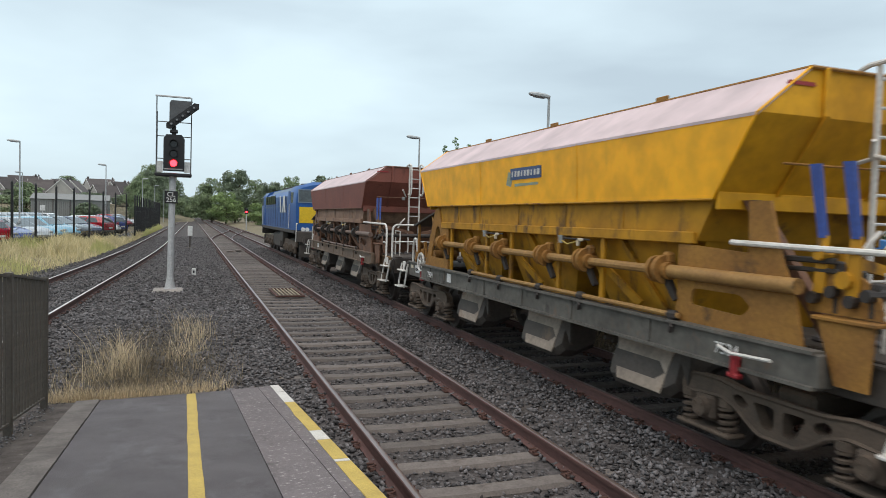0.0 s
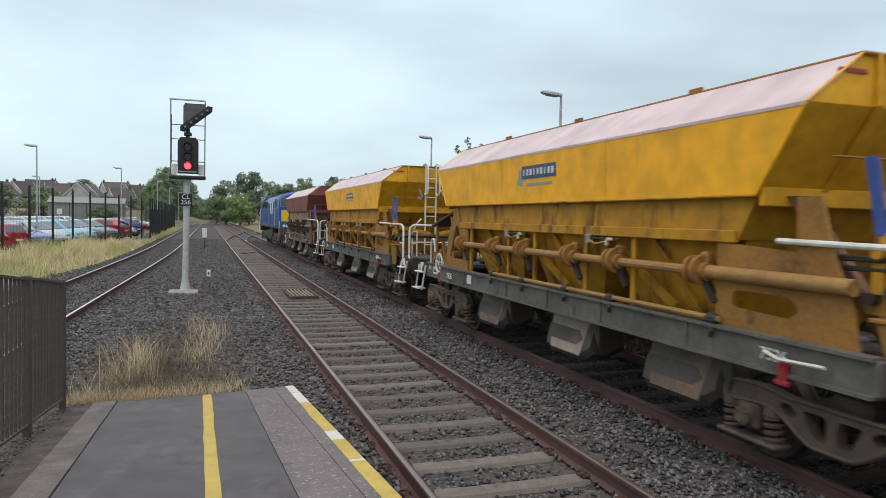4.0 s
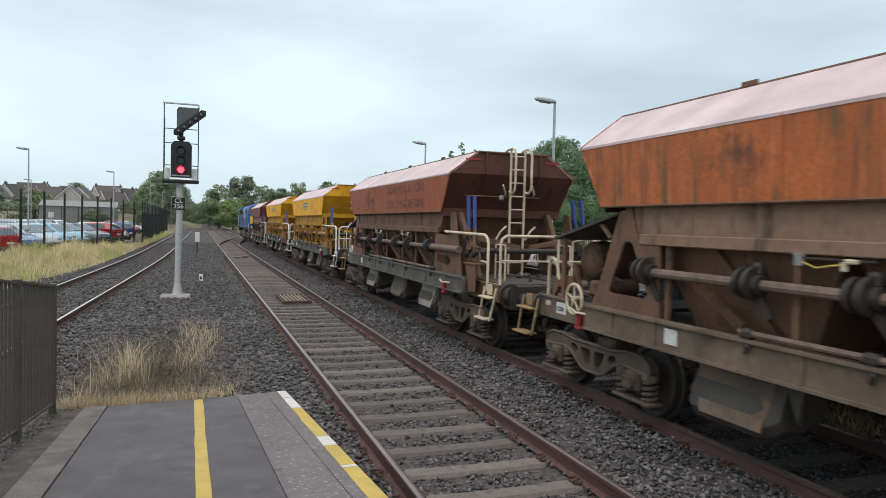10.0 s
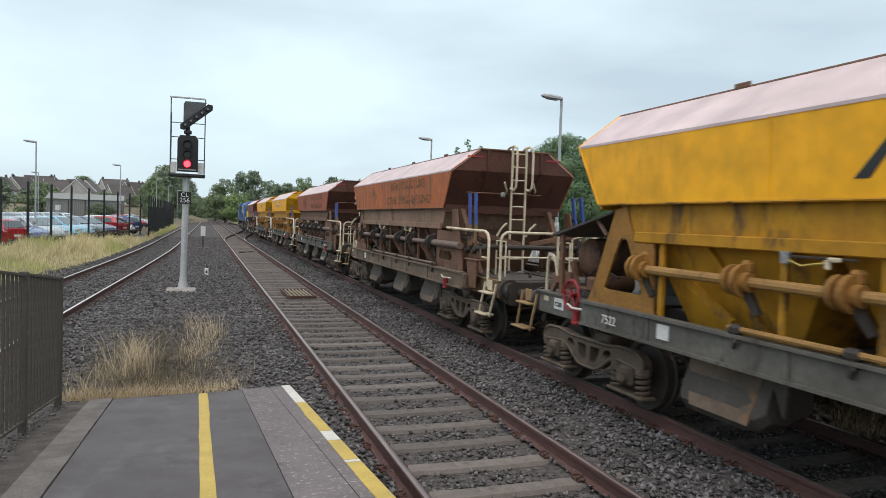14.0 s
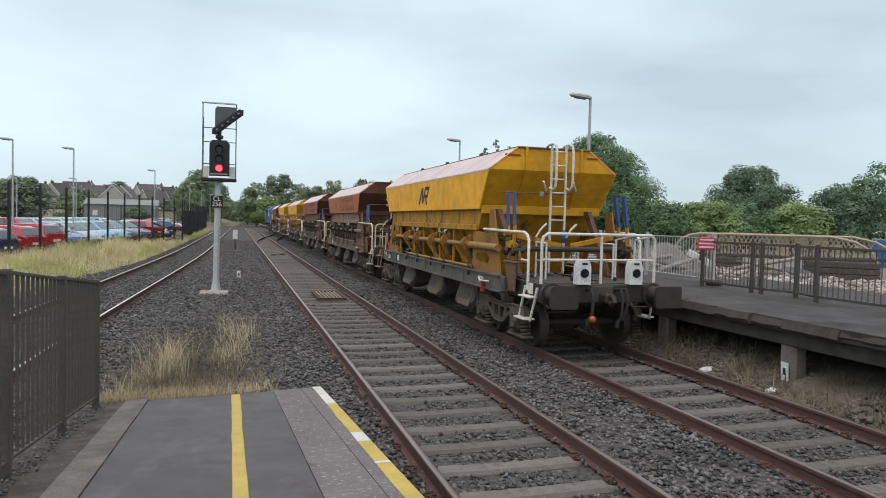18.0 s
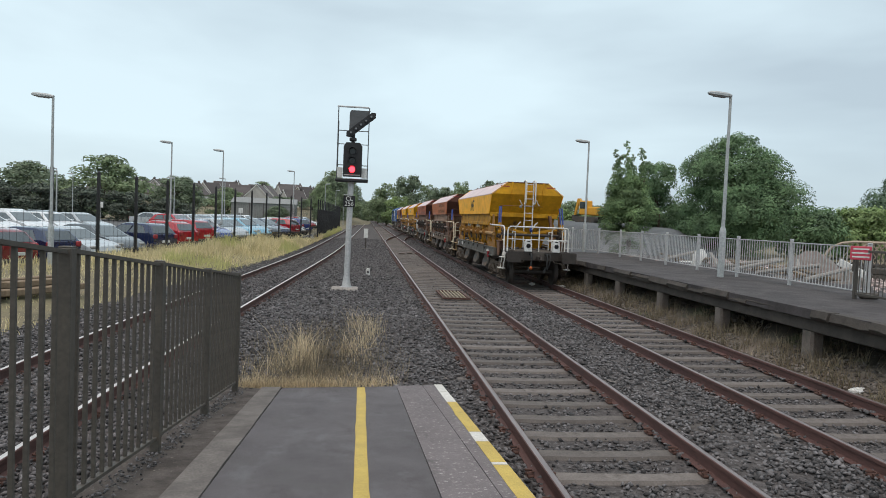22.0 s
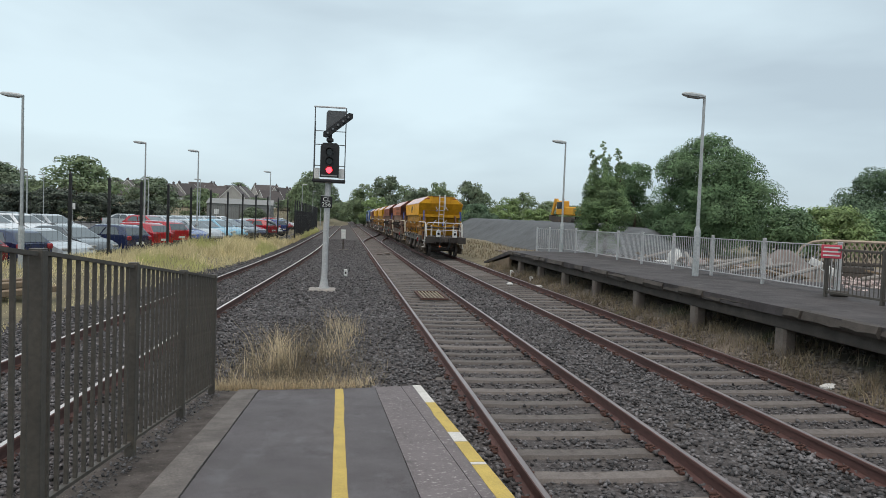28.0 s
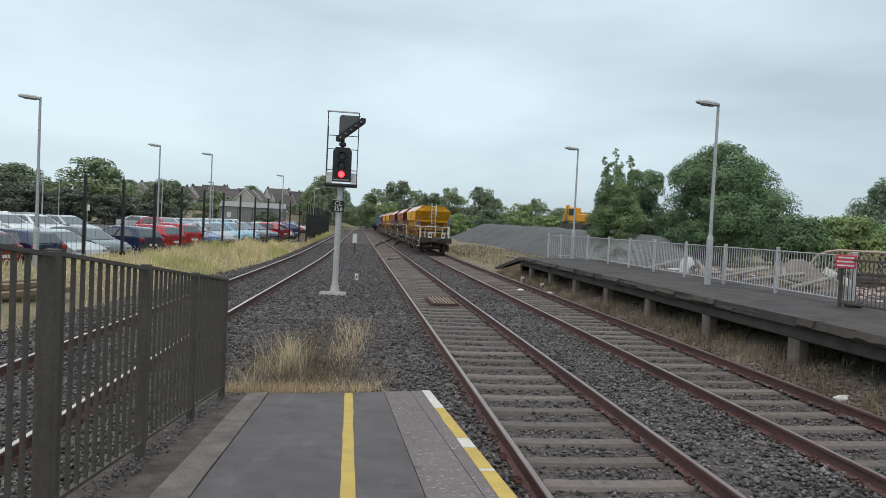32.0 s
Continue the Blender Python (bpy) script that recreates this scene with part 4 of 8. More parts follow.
# ---- the signal ----
M["slab_white"] = material("pale concrete slab", (0.34, 0.31, 0.28), (0.20, 0.18, 0.16), 0.85, scale=3, fine=40, bump=0.3, stain=(0.34, 0.13, 0.05), stain_amount=0.3, stain_scale=3)
def build_signal():
    t = thing("railway_signal", "red signal light on a grey post with an angled indicator", "railway signal", Matrix.Translation((-0.54, 22.13, -0.2)))
    part("base_slab", Build().box((-0.05, -0.2, 0.01), (0.85, 0.95, 0.14), 0.04), M["slab_white"], t, "pale concrete foundation slab")
    part("base_flange", Build().cyl((0, 0, 0.05), (0, 0, 0.09), 0.19, 14).cyl((0, 0, 0.09), (0, 0, 0.42), 0.15, 12, 0.095), M["galv"], t)
    part("post", Build().cyl((0, 0, 0.08), (0.03, 0, 3.5), 0.092, 16), M["galv"], t)
    hx, hy = 0.05, -0.12
    plate = part("identity_plate", Build().box((0.0, -0.115, 2.78), (0.36, 0.02, 0.36), 0.004), M["black"], t, "black plate with white characters")
    for body, z in (("CL", 2.86), ("256", 2.70)):
        me = text_mesh(body, 0.19)
        me.materials.append(M["white"])
        ob = part("writing", me, None, plate)
        ob.location, ob.rotation_euler = (0.0, -0.128, z), (radians(90), 0, 0)
    # foot platform and cage
    part("platform_tray", Build().box((hx, 0.05, 3.44), (1.02, 0.6, 0.09), 0.02), M["signal_black"], t)
    cage = Build()
    x0, x1, top = hx - 0.48, hx + 0.48, 5.75
    for x in (x0, x1):
        cage.tube([(x, 0.1, 3.44), (x, 0.1, top)], 0.018, 6)
        cage.tube([(x, 0.5, 3.44), (x, 0.5, top - 0.4)], 0.016, 6)
    for z in (3.95, 4.62, 5.05):
        cage.tube([(x0, 0.1, z), (x0, 0.5, z)], 0.014, 5).tube([(x1, 0.1, z), (x1, 0.5, z)], 0.014, 5)
        cage.tube([(x0, 0.5, z), (x1, 0.5, z)], 0.014, 5)
    part("safety_cage", cage, M["signal_grey"], t, "grey tubular safety cage")
    part("cage_top", Build().box((hx - 0.03, 0.1, top), (0.98, 0.05, 0.05), 0.01), M["galv"], t)
    for x in (x0 + 0.1, x1 - 0.1):
        part("white_plate", Build().box((x, 0.05, 3.68), (0.17, 0.02, 0.32), 0.004), M["white"], t)
    # head with three aspects
    head = part("signal_head", Build().prism([(hx - 0.28, hy, 3.56), (hx + 0.30, hy, 3.56), (hx + 0.30, hy, 4.50), (hx + 0.22, hy, 4.62), (hx - 0.20, hy, 4.62), (hx - 0.28, hy, 4.50)], (0, 0.26, 0)), M["signal_black"], t)
    for z, lit in ((4.34, False), (4.05, False), (3.78, True)):
        part("lens", Build().cyl((hx, hy - 0.004, z), (hx, hy - 0.02, z), 0.095, 20), M["lens_red" if lit else "lens_dark"], head, "lit red lens" if lit else "dark unlit lens")
        hood = Build()
        outer = arc((hx, hy - 0.005, z), 0.125, -20, 200, 12, "xz")
        inner = arc((hx, hy - 0.005, z), 0.115, 200, -20, 12, "xz")
        hood.prism(outer + inner, (0, -0.2, 0))
        part("hood", hood, M["signal_black"], head)
    part("bolt_strip", Build().box((hx, hy - 0.01, 3.605), (0.5, 0.02, 0.04), 0.006), M["silver"], head)
    # route indicator arm with five lamps
    part("stem", Build().cyl((hx, 0, 4.6), (hx, 0, 4.95), 0.06, 10).box((hx, 0.0, 4.72), (0.22, 0.2, 0.1), 0.02), M["signal_black"], t)
    part("backing_board", Build().prism([(hx - 0.13, -0.05, 4.95), (hx - 0.13, -0.05, 5.55), (hx - 0.08, -0.05, 5.63), (hx + 0.52, -0.05, 5.63), (hx + 0.3, -0.05, 5.25)], (0, 0.05, 0)), M["signal_grey"], t)
    a, b_ = Vector((hx - 0.15, -0.13, 4.86)), Vector((hx + 0.62, -0.13, 5.5))
    d = (b_ - a).normalized()
    nrm = Vector((-d.z, 0, d.x))
    loop = [a - nrm * 0.1, b_ - nrm * 0.1, b_ + d * 0.09, b_ + nrm * 0.1, a + nrm * 0.1, a - d * 0.08]
    arm = part("indicator_arm", Build().prism([tuple(p) for p in loop], (0, 0.14, 0)), M["signal_black"], t)
    for k in range(5):
        p = a + (b_ - a) * ((k + 0.5) / 5)
        part("lamp", Build().cyl((p.x, -0.13, p.z), (p.x, -0.19, p.z), 0.055, 12), M["lens_dark"], arm)
        part("glass", Build().cyl((p.x, -0.17, p.z), (p.x, -0.194, p.z), 0.03, 10), M["lens_white_off"], arm)


build_signal()


def marker_post(place, h, w, label):
    t = thing("marker_post", label, "marker post", Matrix.Translation(place))
    part("stem", Build().cyl((0, 0, 0), (0, 0, h * 0.7), 0.05, 8), M["underframe"], t)
    part("board", Build().box((0, -0.06, h * 0.78), (w, 0.05, h * 0.44), 0.02), M["white"], t)
    part("foot", Build().box((0, 0, 0.03), (w * 2.2, w * 1.2, 0.08), 0.02), M["concrete"], t)


marker_post((0.02, 48.8, -0.2), 1.45, 0.3, "white marker board on a dark stem beside the track")


def build_small_markers():
    for x, y, h in ((0.15, 27.3, 0.3), (7.2, 29.0, 0.32), (7.3, 26.2, 0.3)):
        t = thing("track_marker", "small white marker block on the ballast", "marker", Matrix.Translation((x, y, -0.2)))
        part("block", Build().box((0, 0, h / 2), (0.14, 0.1, h), 0.02), M["white"], t)
        part("band", Build().box((0, -0.052, h * 0.55), (0.06, 0.006, h * 0.3), 0.002), M["black"], t)
    for x, y, r in ((7.3, 9.35, 0.2), (7.3, 7.95, 0.15), (7.1, 24.4, 0.2), (6.2, 25.2, 0.13)):
        t = thing("litter_bag", "crumpled white plastic litter beside the rail", "litter", Matrix.Translation((x, y, -0.15)))
        part("bag", Build().ball((0, 0, 0.03), (r, r * 0.55, 0.06), 9, 5), M["white"], t)


build_small_markers()
tp = thing("platform_plate", "small white plate with a black mark on a platform pillar", "marker plate", Matrix.Translation((7.53, 8.01, 0.14)))
part("plate", Build().box((-0.012, 0, 0), (0.02, 0.14, 0.26), 0.004), M["white"], tp)
part("mark", Build().box((-0.024, 0, 0), (0.004, 0.05, 0.1), 0.001), M["black"], tp)


M["grid_bar"] = material("weathered pale grid bar", (0.30, 0.25, 0.17), (0.19, 0.155, 0.11), 0.8, scale=4, fine=30, bump=0.2)


def build_grate():
    t = thing("cable_crossing", "rusty steel grid laid between the rails", "track grid", Matrix.Translation((2.66, 20.6, -0.13)))
    part("frame", Build().holed([(-0.4, -1.0, 0), (0.4, -1.0, 0), (0.4, 1.0, 0), (-0.4, 1.0, 0)], [(-0.34, -0.94, 0), (0.34, -0.94, 0), (0.34, 0.94, 0), (-0.34, 0.94, 0)], (0, 0, 0.05)), M["clip"], t)
    for k in range(6):
        part("bar", Build().box((-0.27 + 0.108 * k, 0, 0.035), (0.042, 1.88, 0.035), 0.005), M["grid_bar"], t)
    b = Build().box((2.4, 41.0, -0.12), (0.3, 0.5, 0.1), 0.02).box((2.9, 41.4, -0.12), (0.3, 0.5, 0.1), 0.02)
    t2 = thing("track_magnet", "grey track equipment boxes between the rails", "track box")
    part("box", Build().box((2.3, 44.0, -0.12), (0.35, 0.7, 0.09), 0.02), M["concrete"], t2)
    part("box", Build().box((2.85, 45.0, -0.12), (0.35, 0.7, 0.09), 0.02), M["concrete"], t2)


build_grate()


def far_signal(x, y, h):
    t = thing("distant_signal", "small red signal light on a post far up the line", "railway signal", Matrix.Translation((x, y, -0.3)))
    part("post", Build().cyl((0, 0, 0), (0, 0, h), 0.08, 8), M["galv"], t)
    head = part("signal_head", Build().box((0, -0.05, h), (0.5, 0.25, 0.9), 0.05), M["signal_black"], t)
    part("lens", Build().cyl((0, -0.18, h - 0.1), (0, -0.2, h - 0.1), 0.14, 12), M["lens_red"], head, "lit red lens")


far_signal(8.1, 110.0, 2.9)


build_track("near_track", "rusty railway track on concrete sleepers beside the ramp", lambda y: NEAR_X, -10, 400, 225, M["rail_head_dull"])
build_track("far_track", "rusty railway track on concrete sleepers beside the far platform", lambda y: FAR_X, -60, 400, 130, M["rail_head_dull"], phase=0.3)
build_track("siding_track", "siding track curving in from the car park side", lambda y: float(siding_x(y)), -20, 170, 60, M["rail_head"], phase=0.1, sink=0.06)



def crossover_x(y):
    u = np.clip((y - 58.0) / 44.0, 0, 1)
    return NEAR_X + (FAR_X - NEAR_X) * u * u * (3 - 2 * u)


def build_crossover():
    """Rails that lead over from one track to the other, far up the line."""
    t = thing("crossover_track", "rusty rails of a crossover between the two tracks", "track", kind="structure")
    for s in (-1, 1):
        rings, heads = [], []
        for y in np.linspace(59.0, 101.0, 22):
            c = float(crossover_x(y)) + s * (GAUGE / 2 + 0.034)
            rings.append([(p[0], y, p[1] - 0.003) for p in rail_section(c, s)])
            heads.append([(c - 0.022, y, -0.001), (c + 0.022, y, -0.001), (c + 0.016, y, 0.002), (c - 0.016, y, 0.002)])
        part("rail", Build().loft(rings), M["rail"], t, smooth=30)
        part("rail_head", Build().loft(heads), M["rail_head_dull"], t, "running band of the rail")


build_crossover()


# ---- the train ----
from mathutils.geometry import tessellate_polygon

def rounded_poly(pts, r, n=3):
    """A flat outline in (y, z) with rounded corners."""
    out = []
    k = len(pts)
    for i in range(k):
        p, a, b = Vector(pts[i]), Vector(pts[i - 1]), Vector(pts[(i + 1) % k])
        da, db = (a - p), (b - p)
        ra = min(r, da.length * 0.45, db.length * 0.45)
        s, e = p + da.normalized() * ra, p + db.normalized() * ra
        for j in range(n + 1):
            t = j / n
            out.append(tuple(s * (1 - t) ** 2 + p * 2 * t * (1 - t) + e * t ** 2))
    return out


def slab(b, yz, x, thick):
    """A plate in the y-z plane at x."""
    return b.prism([(x, p[0], p[1]) for p in yz], (thick, 0, 0))


WHEEL_R = 0.42
WHEELSETS = []


def wheelset_mesh(mat):
    b = Build()
    b.cyl((-1.05, 0, 0), (1.05, 0, 0), 0.07, 10)
    for s in (-1, 1):
        x = s * 0.80
        rings = []
        for dx, r in ((-0.075, 0.10), (-0.06, 0.34), (-0.075, 0.36), (-0.075, 0.45), (-0.045, 0.45), (-0.035, WHEEL_R), (0.065, WHEEL_R - 0.005), (0.065, 0.36), (0.02, 0.33), (0.03, 0.12)):
            rings.append([(x + s * dx, r * math.cos(a), r * math.sin(a)) for a in [2 * math.pi * i / 28 for i in range(28)]])
        if s > 0:
            rings.reverse()
        b.loft(rings)
    return b.mesh("wheelset", mat, 40)


WHEELSET = wheelset_mesh(M["wheel"])


def pierced(b, outer, holes, x, thick):
    """A plate in the y-z plane at x, with holes through it."""
    loops = [outer] + [list(reversed(h)) for h in holes]
    flat = [Vector((p[0], p[1], 0)) for lp in loops for p in lp]
    tris = tessellate_polygon([[Vector((p[0], p[1], 0)) for p in lp] for lp in loops])
    n = len(flat)
    v = [(x, p.x, p.y) for p in flat] + [(x + thick, p.x, p.y) for p in flat]
    f = [tuple(t) for t in tris] + [(t[2] + n, t[1] + n, t[0] + n) for t in tris]
    k = 0
    for lp in loops:
        m = len(lp)
        f += [(k + i, k + (i + 1) % m, n + k + (i + 1) % m, n + k + i) for i in range(m)]
        k += m
    return b.add(v, f)


def side_frame_mesh():
    """A cast bogie side frame: arms over the axle boxes, a deep pierced middle and spring cups."""
    b = Build()
    x0 = -1.13
    half = [(1.20, 0.52), (1.20, 0.63), (1.06, 0.71), (0.72, 0.72), (0.46, 0.68), (0.0, 0.68)]
    low = [(0.0, 0.33), (0.20, 0.33), (0.34, 0.40), (0.50, 0.51), (0.68, 0.56)]
    outer = [(-y, z) for y, z in half] + list(reversed(half))[1:] + list(reversed(low)) + [(-y, z) for y, z in low[1:]]
    holes = []
    for s in (-1, 1):
        holes.append([(s * 0.44 + 0.085 * math.cos(a) + s * 0.03 * math.sin(a), 0.575 + 0.055 * math.sin(a)) for a in [2 * math.pi * i / 12 for i in range(12)]])
        tri = rounded_poly([(s * 0.29, 0.61), (s * 0.05, 0.61), (s * 0.05, 0.40), (s * 0.17, 0.40)], 0.04)
        holes.append(tri if s > 0 else list(reversed(tri)))
    pierced(b, rounded_poly(outer, 0.05), holes, x0, 0.12)
    rim = rounded_poly(outer, 0.05)
    b.tube([(x0, p[0], p[1]) for p in rim] + [(x0, rim[0][0], rim[0][1])], 0.022, 5)
    for s in (-1, 1):
        b.box((-1.07, s * 0.885, 0.205), (0.22, 0.72, 0.045), 0.015)
        for e in (-0.25, 0.25):
            b.cyl((-1.07, s * 0.885 + e, 0.47), (-1.07, s * 0.885 + e, 0.54), 0.10, 12)
            b.cyl((-1.07, s * 0.885 + e, 0.18), (-1.07, s * 0.885 + e, 0.235), 0.10, 12)
    return b


SIDE_FRAME = side_frame_mesh().mesh("side_frame", M["bogie"], 30)
SIDE_FRAME_FAR = None


def spring_mesh():
    b = Build()
    pts = [(0.078 * math.cos(a), 0.078 * math.sin(a), 0.26 * a / (2 * math.pi * 4)) for a in np.linspace(0, 2 * math.pi * 4, 40)]
    b.tube(pts, 0.022, 5)
    return b.mesh("spring", M["bogie"], 60)


SPRING = spring_mesh()


def axle_box_mesh():
    b = Build()
    b.box((-1.06, 0, 0.42), (0.22, 0.27, 0.26), 0.04)
    b.cyl((-1.16, 0, 0.42), (-1.22, 0, 0.42), 0.11, 14, 0.09)
    for k in range(3):
        a = 2 * math.pi * k / 3 + 0.5
        b.cyl((-1.2, 0.06 * math.cos(a), 0.42 + 0.06 * math.sin(a)), (-1.235, 0.06 * math.cos(a), 0.42 + 0.06 * math.sin(a)), 0.015, 6)
    return b.mesh("axle_box", M["bogie"], 35)


AXLE_BOX = axle_box_mesh()


def bogie(parent, y):
    bolster = part("bogie", Build().box((0, y, 0.66), (1.9, 0.4, 0.2), 0.03).cyl((0, y, 0.7), (0, y, 0.95), 0.18, 12).box((0, y - 0.5, 0.35), (1.5, 0.08, 0.12), 0.02)
                   .box((0, y + 0.5, 0.35), (1.5, 0.08, 0.12), 0.02), M["bogie"], parent, "dusty cast steel bogie")
    for turn in (0, math.pi):
        ob = part("side_frame", SIDE_FRAME, None, bolster)
        ob.location, ob.rotation_euler = (0, y, 0), (0, 0, turn)
        for dy in (-0.885, 0.885):
            ob = part("axle_box", AXLE_BOX, None, bolster)
            ob.matrix_basis = Matrix.Translation((0, y + dy, 0)) @ Matrix.Rotation(turn, 4, "Z")
            for e in (-0.25, 0.25):
                ob = part("spring", SPRING, None, bolster)
                ob.location = (math.cos(turn) * -1.07, y + dy + e, 0.22)
    for dy in (-0.885, 0.885):
        ob = part("wheelset", WHEELSET, None, bolster, "dark steel wheelset")
        ob.location = (0, y + dy, WHEEL_R)
        WHEELSETS.append((ob, (0, y + dy, WHEEL_R)))


LETTERS = {}


def writing(body, size, mat, parent, place, turn):
    if (body, size, mat.name) not in LETTERS:
        me = text_mesh(body, size)
        me.materials.append(mat)
        LETTERS[body, size, mat.name] = me
    ob = part("writing", LETTERS[body, size, mat.name], None, parent)
    ob.location, ob.rotation_euler = place, turn
    return ob


SIDE_TURN = (radians(90), 0, radians(-90))


def hopper_wagon(label, upper, lower, side_steel, rail, number, plate, wheel_paint, chute, levers=True, last=False, end=None, plates=None, shaft_mat=None, front_rail=None, skirt=None, sole=None, frame_end=None):
    w = thing("hopper_wagon", label, "wagon", None, "ballast wagons of the train")
    end, plates, shaft_mat, front_rail = end or upper, plates or lower, shaft_mat or M["shaft_pink"], front_rail or rail
    skirt, sole, frame_end = skirt or M["wagon_dusty"], sole or M["solebar_brown"], frame_end or M["end_frame_brown"]
    # upper hopper: sides leaning in below, pale plates sloping up to the open top
    S = [(-1.335, 0.13), (1.335, 0.13), (1.335, 9.38), (-1.335, 9.38)]
    D = [(-1.30, 0.67), (1.30, 0.67), (1.30, 8.92), (-1.30, 8.92)]
    T = [(-0.75, 0.14), (0.75, 0.14), (0.75, 9.37), (-0.75, 9.37)]
    zs, zd, zt = 3.165, 2.42, 3.60
    body = Build()
    v = [(x, y, zd) for x, y in D] + [(x, y, zs) for x, y in S] + [(x, y, zt) for x, y in T]
    hop = part("hopper", body.add([v[i] for i in (3, 0, 4, 7)], [(0, 1, 2, 3)]), upper, w, smooth=0)
    part("side_sheet", Build().add([v[i] for i in (1, 2, 6, 5)], [(0, 1, 2, 3)]), upper, hop, smooth=0)
    for f in ([(0, 1, 5, 4), (4, 5, 9, 8)], [(2, 3, 7, 6), (6, 7, 11, 10)]):
        ids = sorted({i for q in f for i in q})
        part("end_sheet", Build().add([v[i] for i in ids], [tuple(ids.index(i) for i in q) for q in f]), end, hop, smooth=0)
    for s in (-1, 1):
        for y in (3.1, 6.2):      # welded seams down the side
            part("seam", Build().prism([(s * 1.302, y - 0.012, 2.45), (s * 1.302, y + 0.012, 2.45), (s * 1.336, y + 0.012, 3.15), (s * 1.336, y - 0.012, 3.15)], (s * 0.005, 0, 0)), upper, hop)
        part("end_flange", Build().tube([(s * 1.303, 0.66, 2.43), (s * 1.338, 0.12, 3.165), (s * 0.75, 0.13, 3.605)], 0.013, 5), upper, hop)
        part("end_flange", Build().tube([(s * 1.303, 8.93, 2.43), (s * 1.338, 9.39, 3.165), (s * 0.75, 9.38, 3.605)], 0.013, 5), upper, hop)
    part("end_band", Build().box((0, 0.63, 2.41), (2.56, 0.05, 0.17), 0.01), end, hop)
    part("end_band", Build().box((0, 8.95, 2.41), (2.5, 0.05, 0.10), 0.01), end, hop)
    for s in (-1, 1):
        b = Build().prism([(s * 1.34, 0.12, zs), (s * 1.34, 9.39, zs), (s * 0.75, 9.38, zt + 0.005), (s * 0.75, 0.13, zt + 0.005)], (0, 0, -0.03))
        part("sloping_plate", b, M["shed_sheen"], w, "pale sloping top plate", smooth=0)
        part("hopper_lip", Build().tube([(s * 1.30, 0.66, zd), (s * 1.30, 8.93, zd)], 0.014, 6), lower, hop)
        for y in (2.2, 4.75, 7.2):      # lifting lugs along the rim
            part("rim_lug", Build().box((s * 0.75, y, zt + 0.03), (0.03, 0.22, 0.06), 0.008), side_steel, hop)
    inside = Build()
    inside.add([(-0.73, 0.17, zt - 0.01), (0.73, 0.17, zt - 0.01), (0.73, 9.2, zt - 0.01), (-0.73, 9.2, zt - 0.01), (-1.0, 0.9, 2.55), (1.0, 0.9, 2.55), (1.0, 8.6, 2.55), (-1.0, 8.6, 2.55)],
               [(0, 1, 5, 4), (1, 2, 6, 5), (2, 3, 7, 6), (3, 0, 4, 7), (4, 5, 6, 7)])
    part("hopper_inside", inside, M["hopper_end_shadow"], hop, smooth=0)
    rim = Build().tube([(-0.75, 0.12, zt), (0.75, 0.12, zt), (0.75, 9.39, zt), (-0.75, 9.39, zt), (-0.75, 0.12, zt)], 0.018, 5)
    part("rim", rim, side_steel, hop)
    for x in (-0.58, 0.58):      # ribs on the end plates
        for y, e, k in ((0.13, -1, 0.53), (9.38, 1, 0.45)):
            b = Build().box((x, y + e * 0.015, 3.385), (0.05, 0.045, 0.44), 0.01)
            b.prism([(x - 0.025, y + e * 0.035, 3.17), (x + 0.025, y + e * 0.035, 3.17), (x + 0.025, y - e * (k - 0.05), 2.47), (x - 0.025, y - e * (k - 0.05), 2.47)], (0, e * 0.02, 0))
            part("end_rib", b, end, hop)
    for x in (-0.86, 0.86):
        part("red_stripe", Build().prism([(x - 0.17, 0.122, 3.43), (x + 0.17, 0.122, 3.43), (x + 0.15, 0.122, 3.465), (x - 0.15, 0.122, 3.465)], (0, 0.004, 0)), M["red_lamp"], hop)
    # band under the hopper
    band = Build().add([(-1.22, 0.72, 2.43), (1.22, 0.72, 2.43), (1.22, 8.58, 2.43), (-1.22, 8.58, 2.43), (-1.22, 0.95, 2.02), (1.22, 0.95, 2.02), (1.22, 8.22, 2.02), (-1.22, 8.22, 2.02)],
                       [(0, 4, 5, 1), (1, 5, 6, 2), (2, 6, 7, 3), (3, 7, 4, 0), (4, 7, 6, 5)])
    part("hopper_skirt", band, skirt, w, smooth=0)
    for s in (-1, 1):
        part("skirt_beam", Build().box((s * 1.235, 4.58, 2.05), (0.07, 7.25, 0.12), 0.01), skirt, w)
        for y in (2.2, 3.5, 4.9, 6.4, 7.4):
            part("skirt_rib", Build().prism([(s * 1.222, y - 0.015, 2.42), (s * 1.222, y + 0.015, 2.42), (s * 1.222, y + 0.015, 2.11), (s * 1.222, y - 0.015, 2.11)], (s * 0.008, 0, 0)), skirt, w)
    # three pockets, with a sloping stiffener on each
    for k, (ya, yb) in enumerate(((0.95, 3.28), (3.3, 5.68), (5.7, 8.15))):
        yc = (ya + yb) / 2
        p = Build().add([(-1.1, ya, 2.06), (1.1, ya, 2.06), (1.1, yb, 2.06), (-1.1, yb, 2.06), (-0.85, yc - 0.7, 1.05), (0.85, yc - 0.7, 1.05), (0.85, yc + 0.7, 1.05), (-0.85, yc + 0.7, 1.05)],
                        [(0, 4, 5, 1), (1, 5, 6, 2), (2, 6, 7, 3), (3, 7, 4, 0), (4, 7, 6, 5)])
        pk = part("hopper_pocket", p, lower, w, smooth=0)
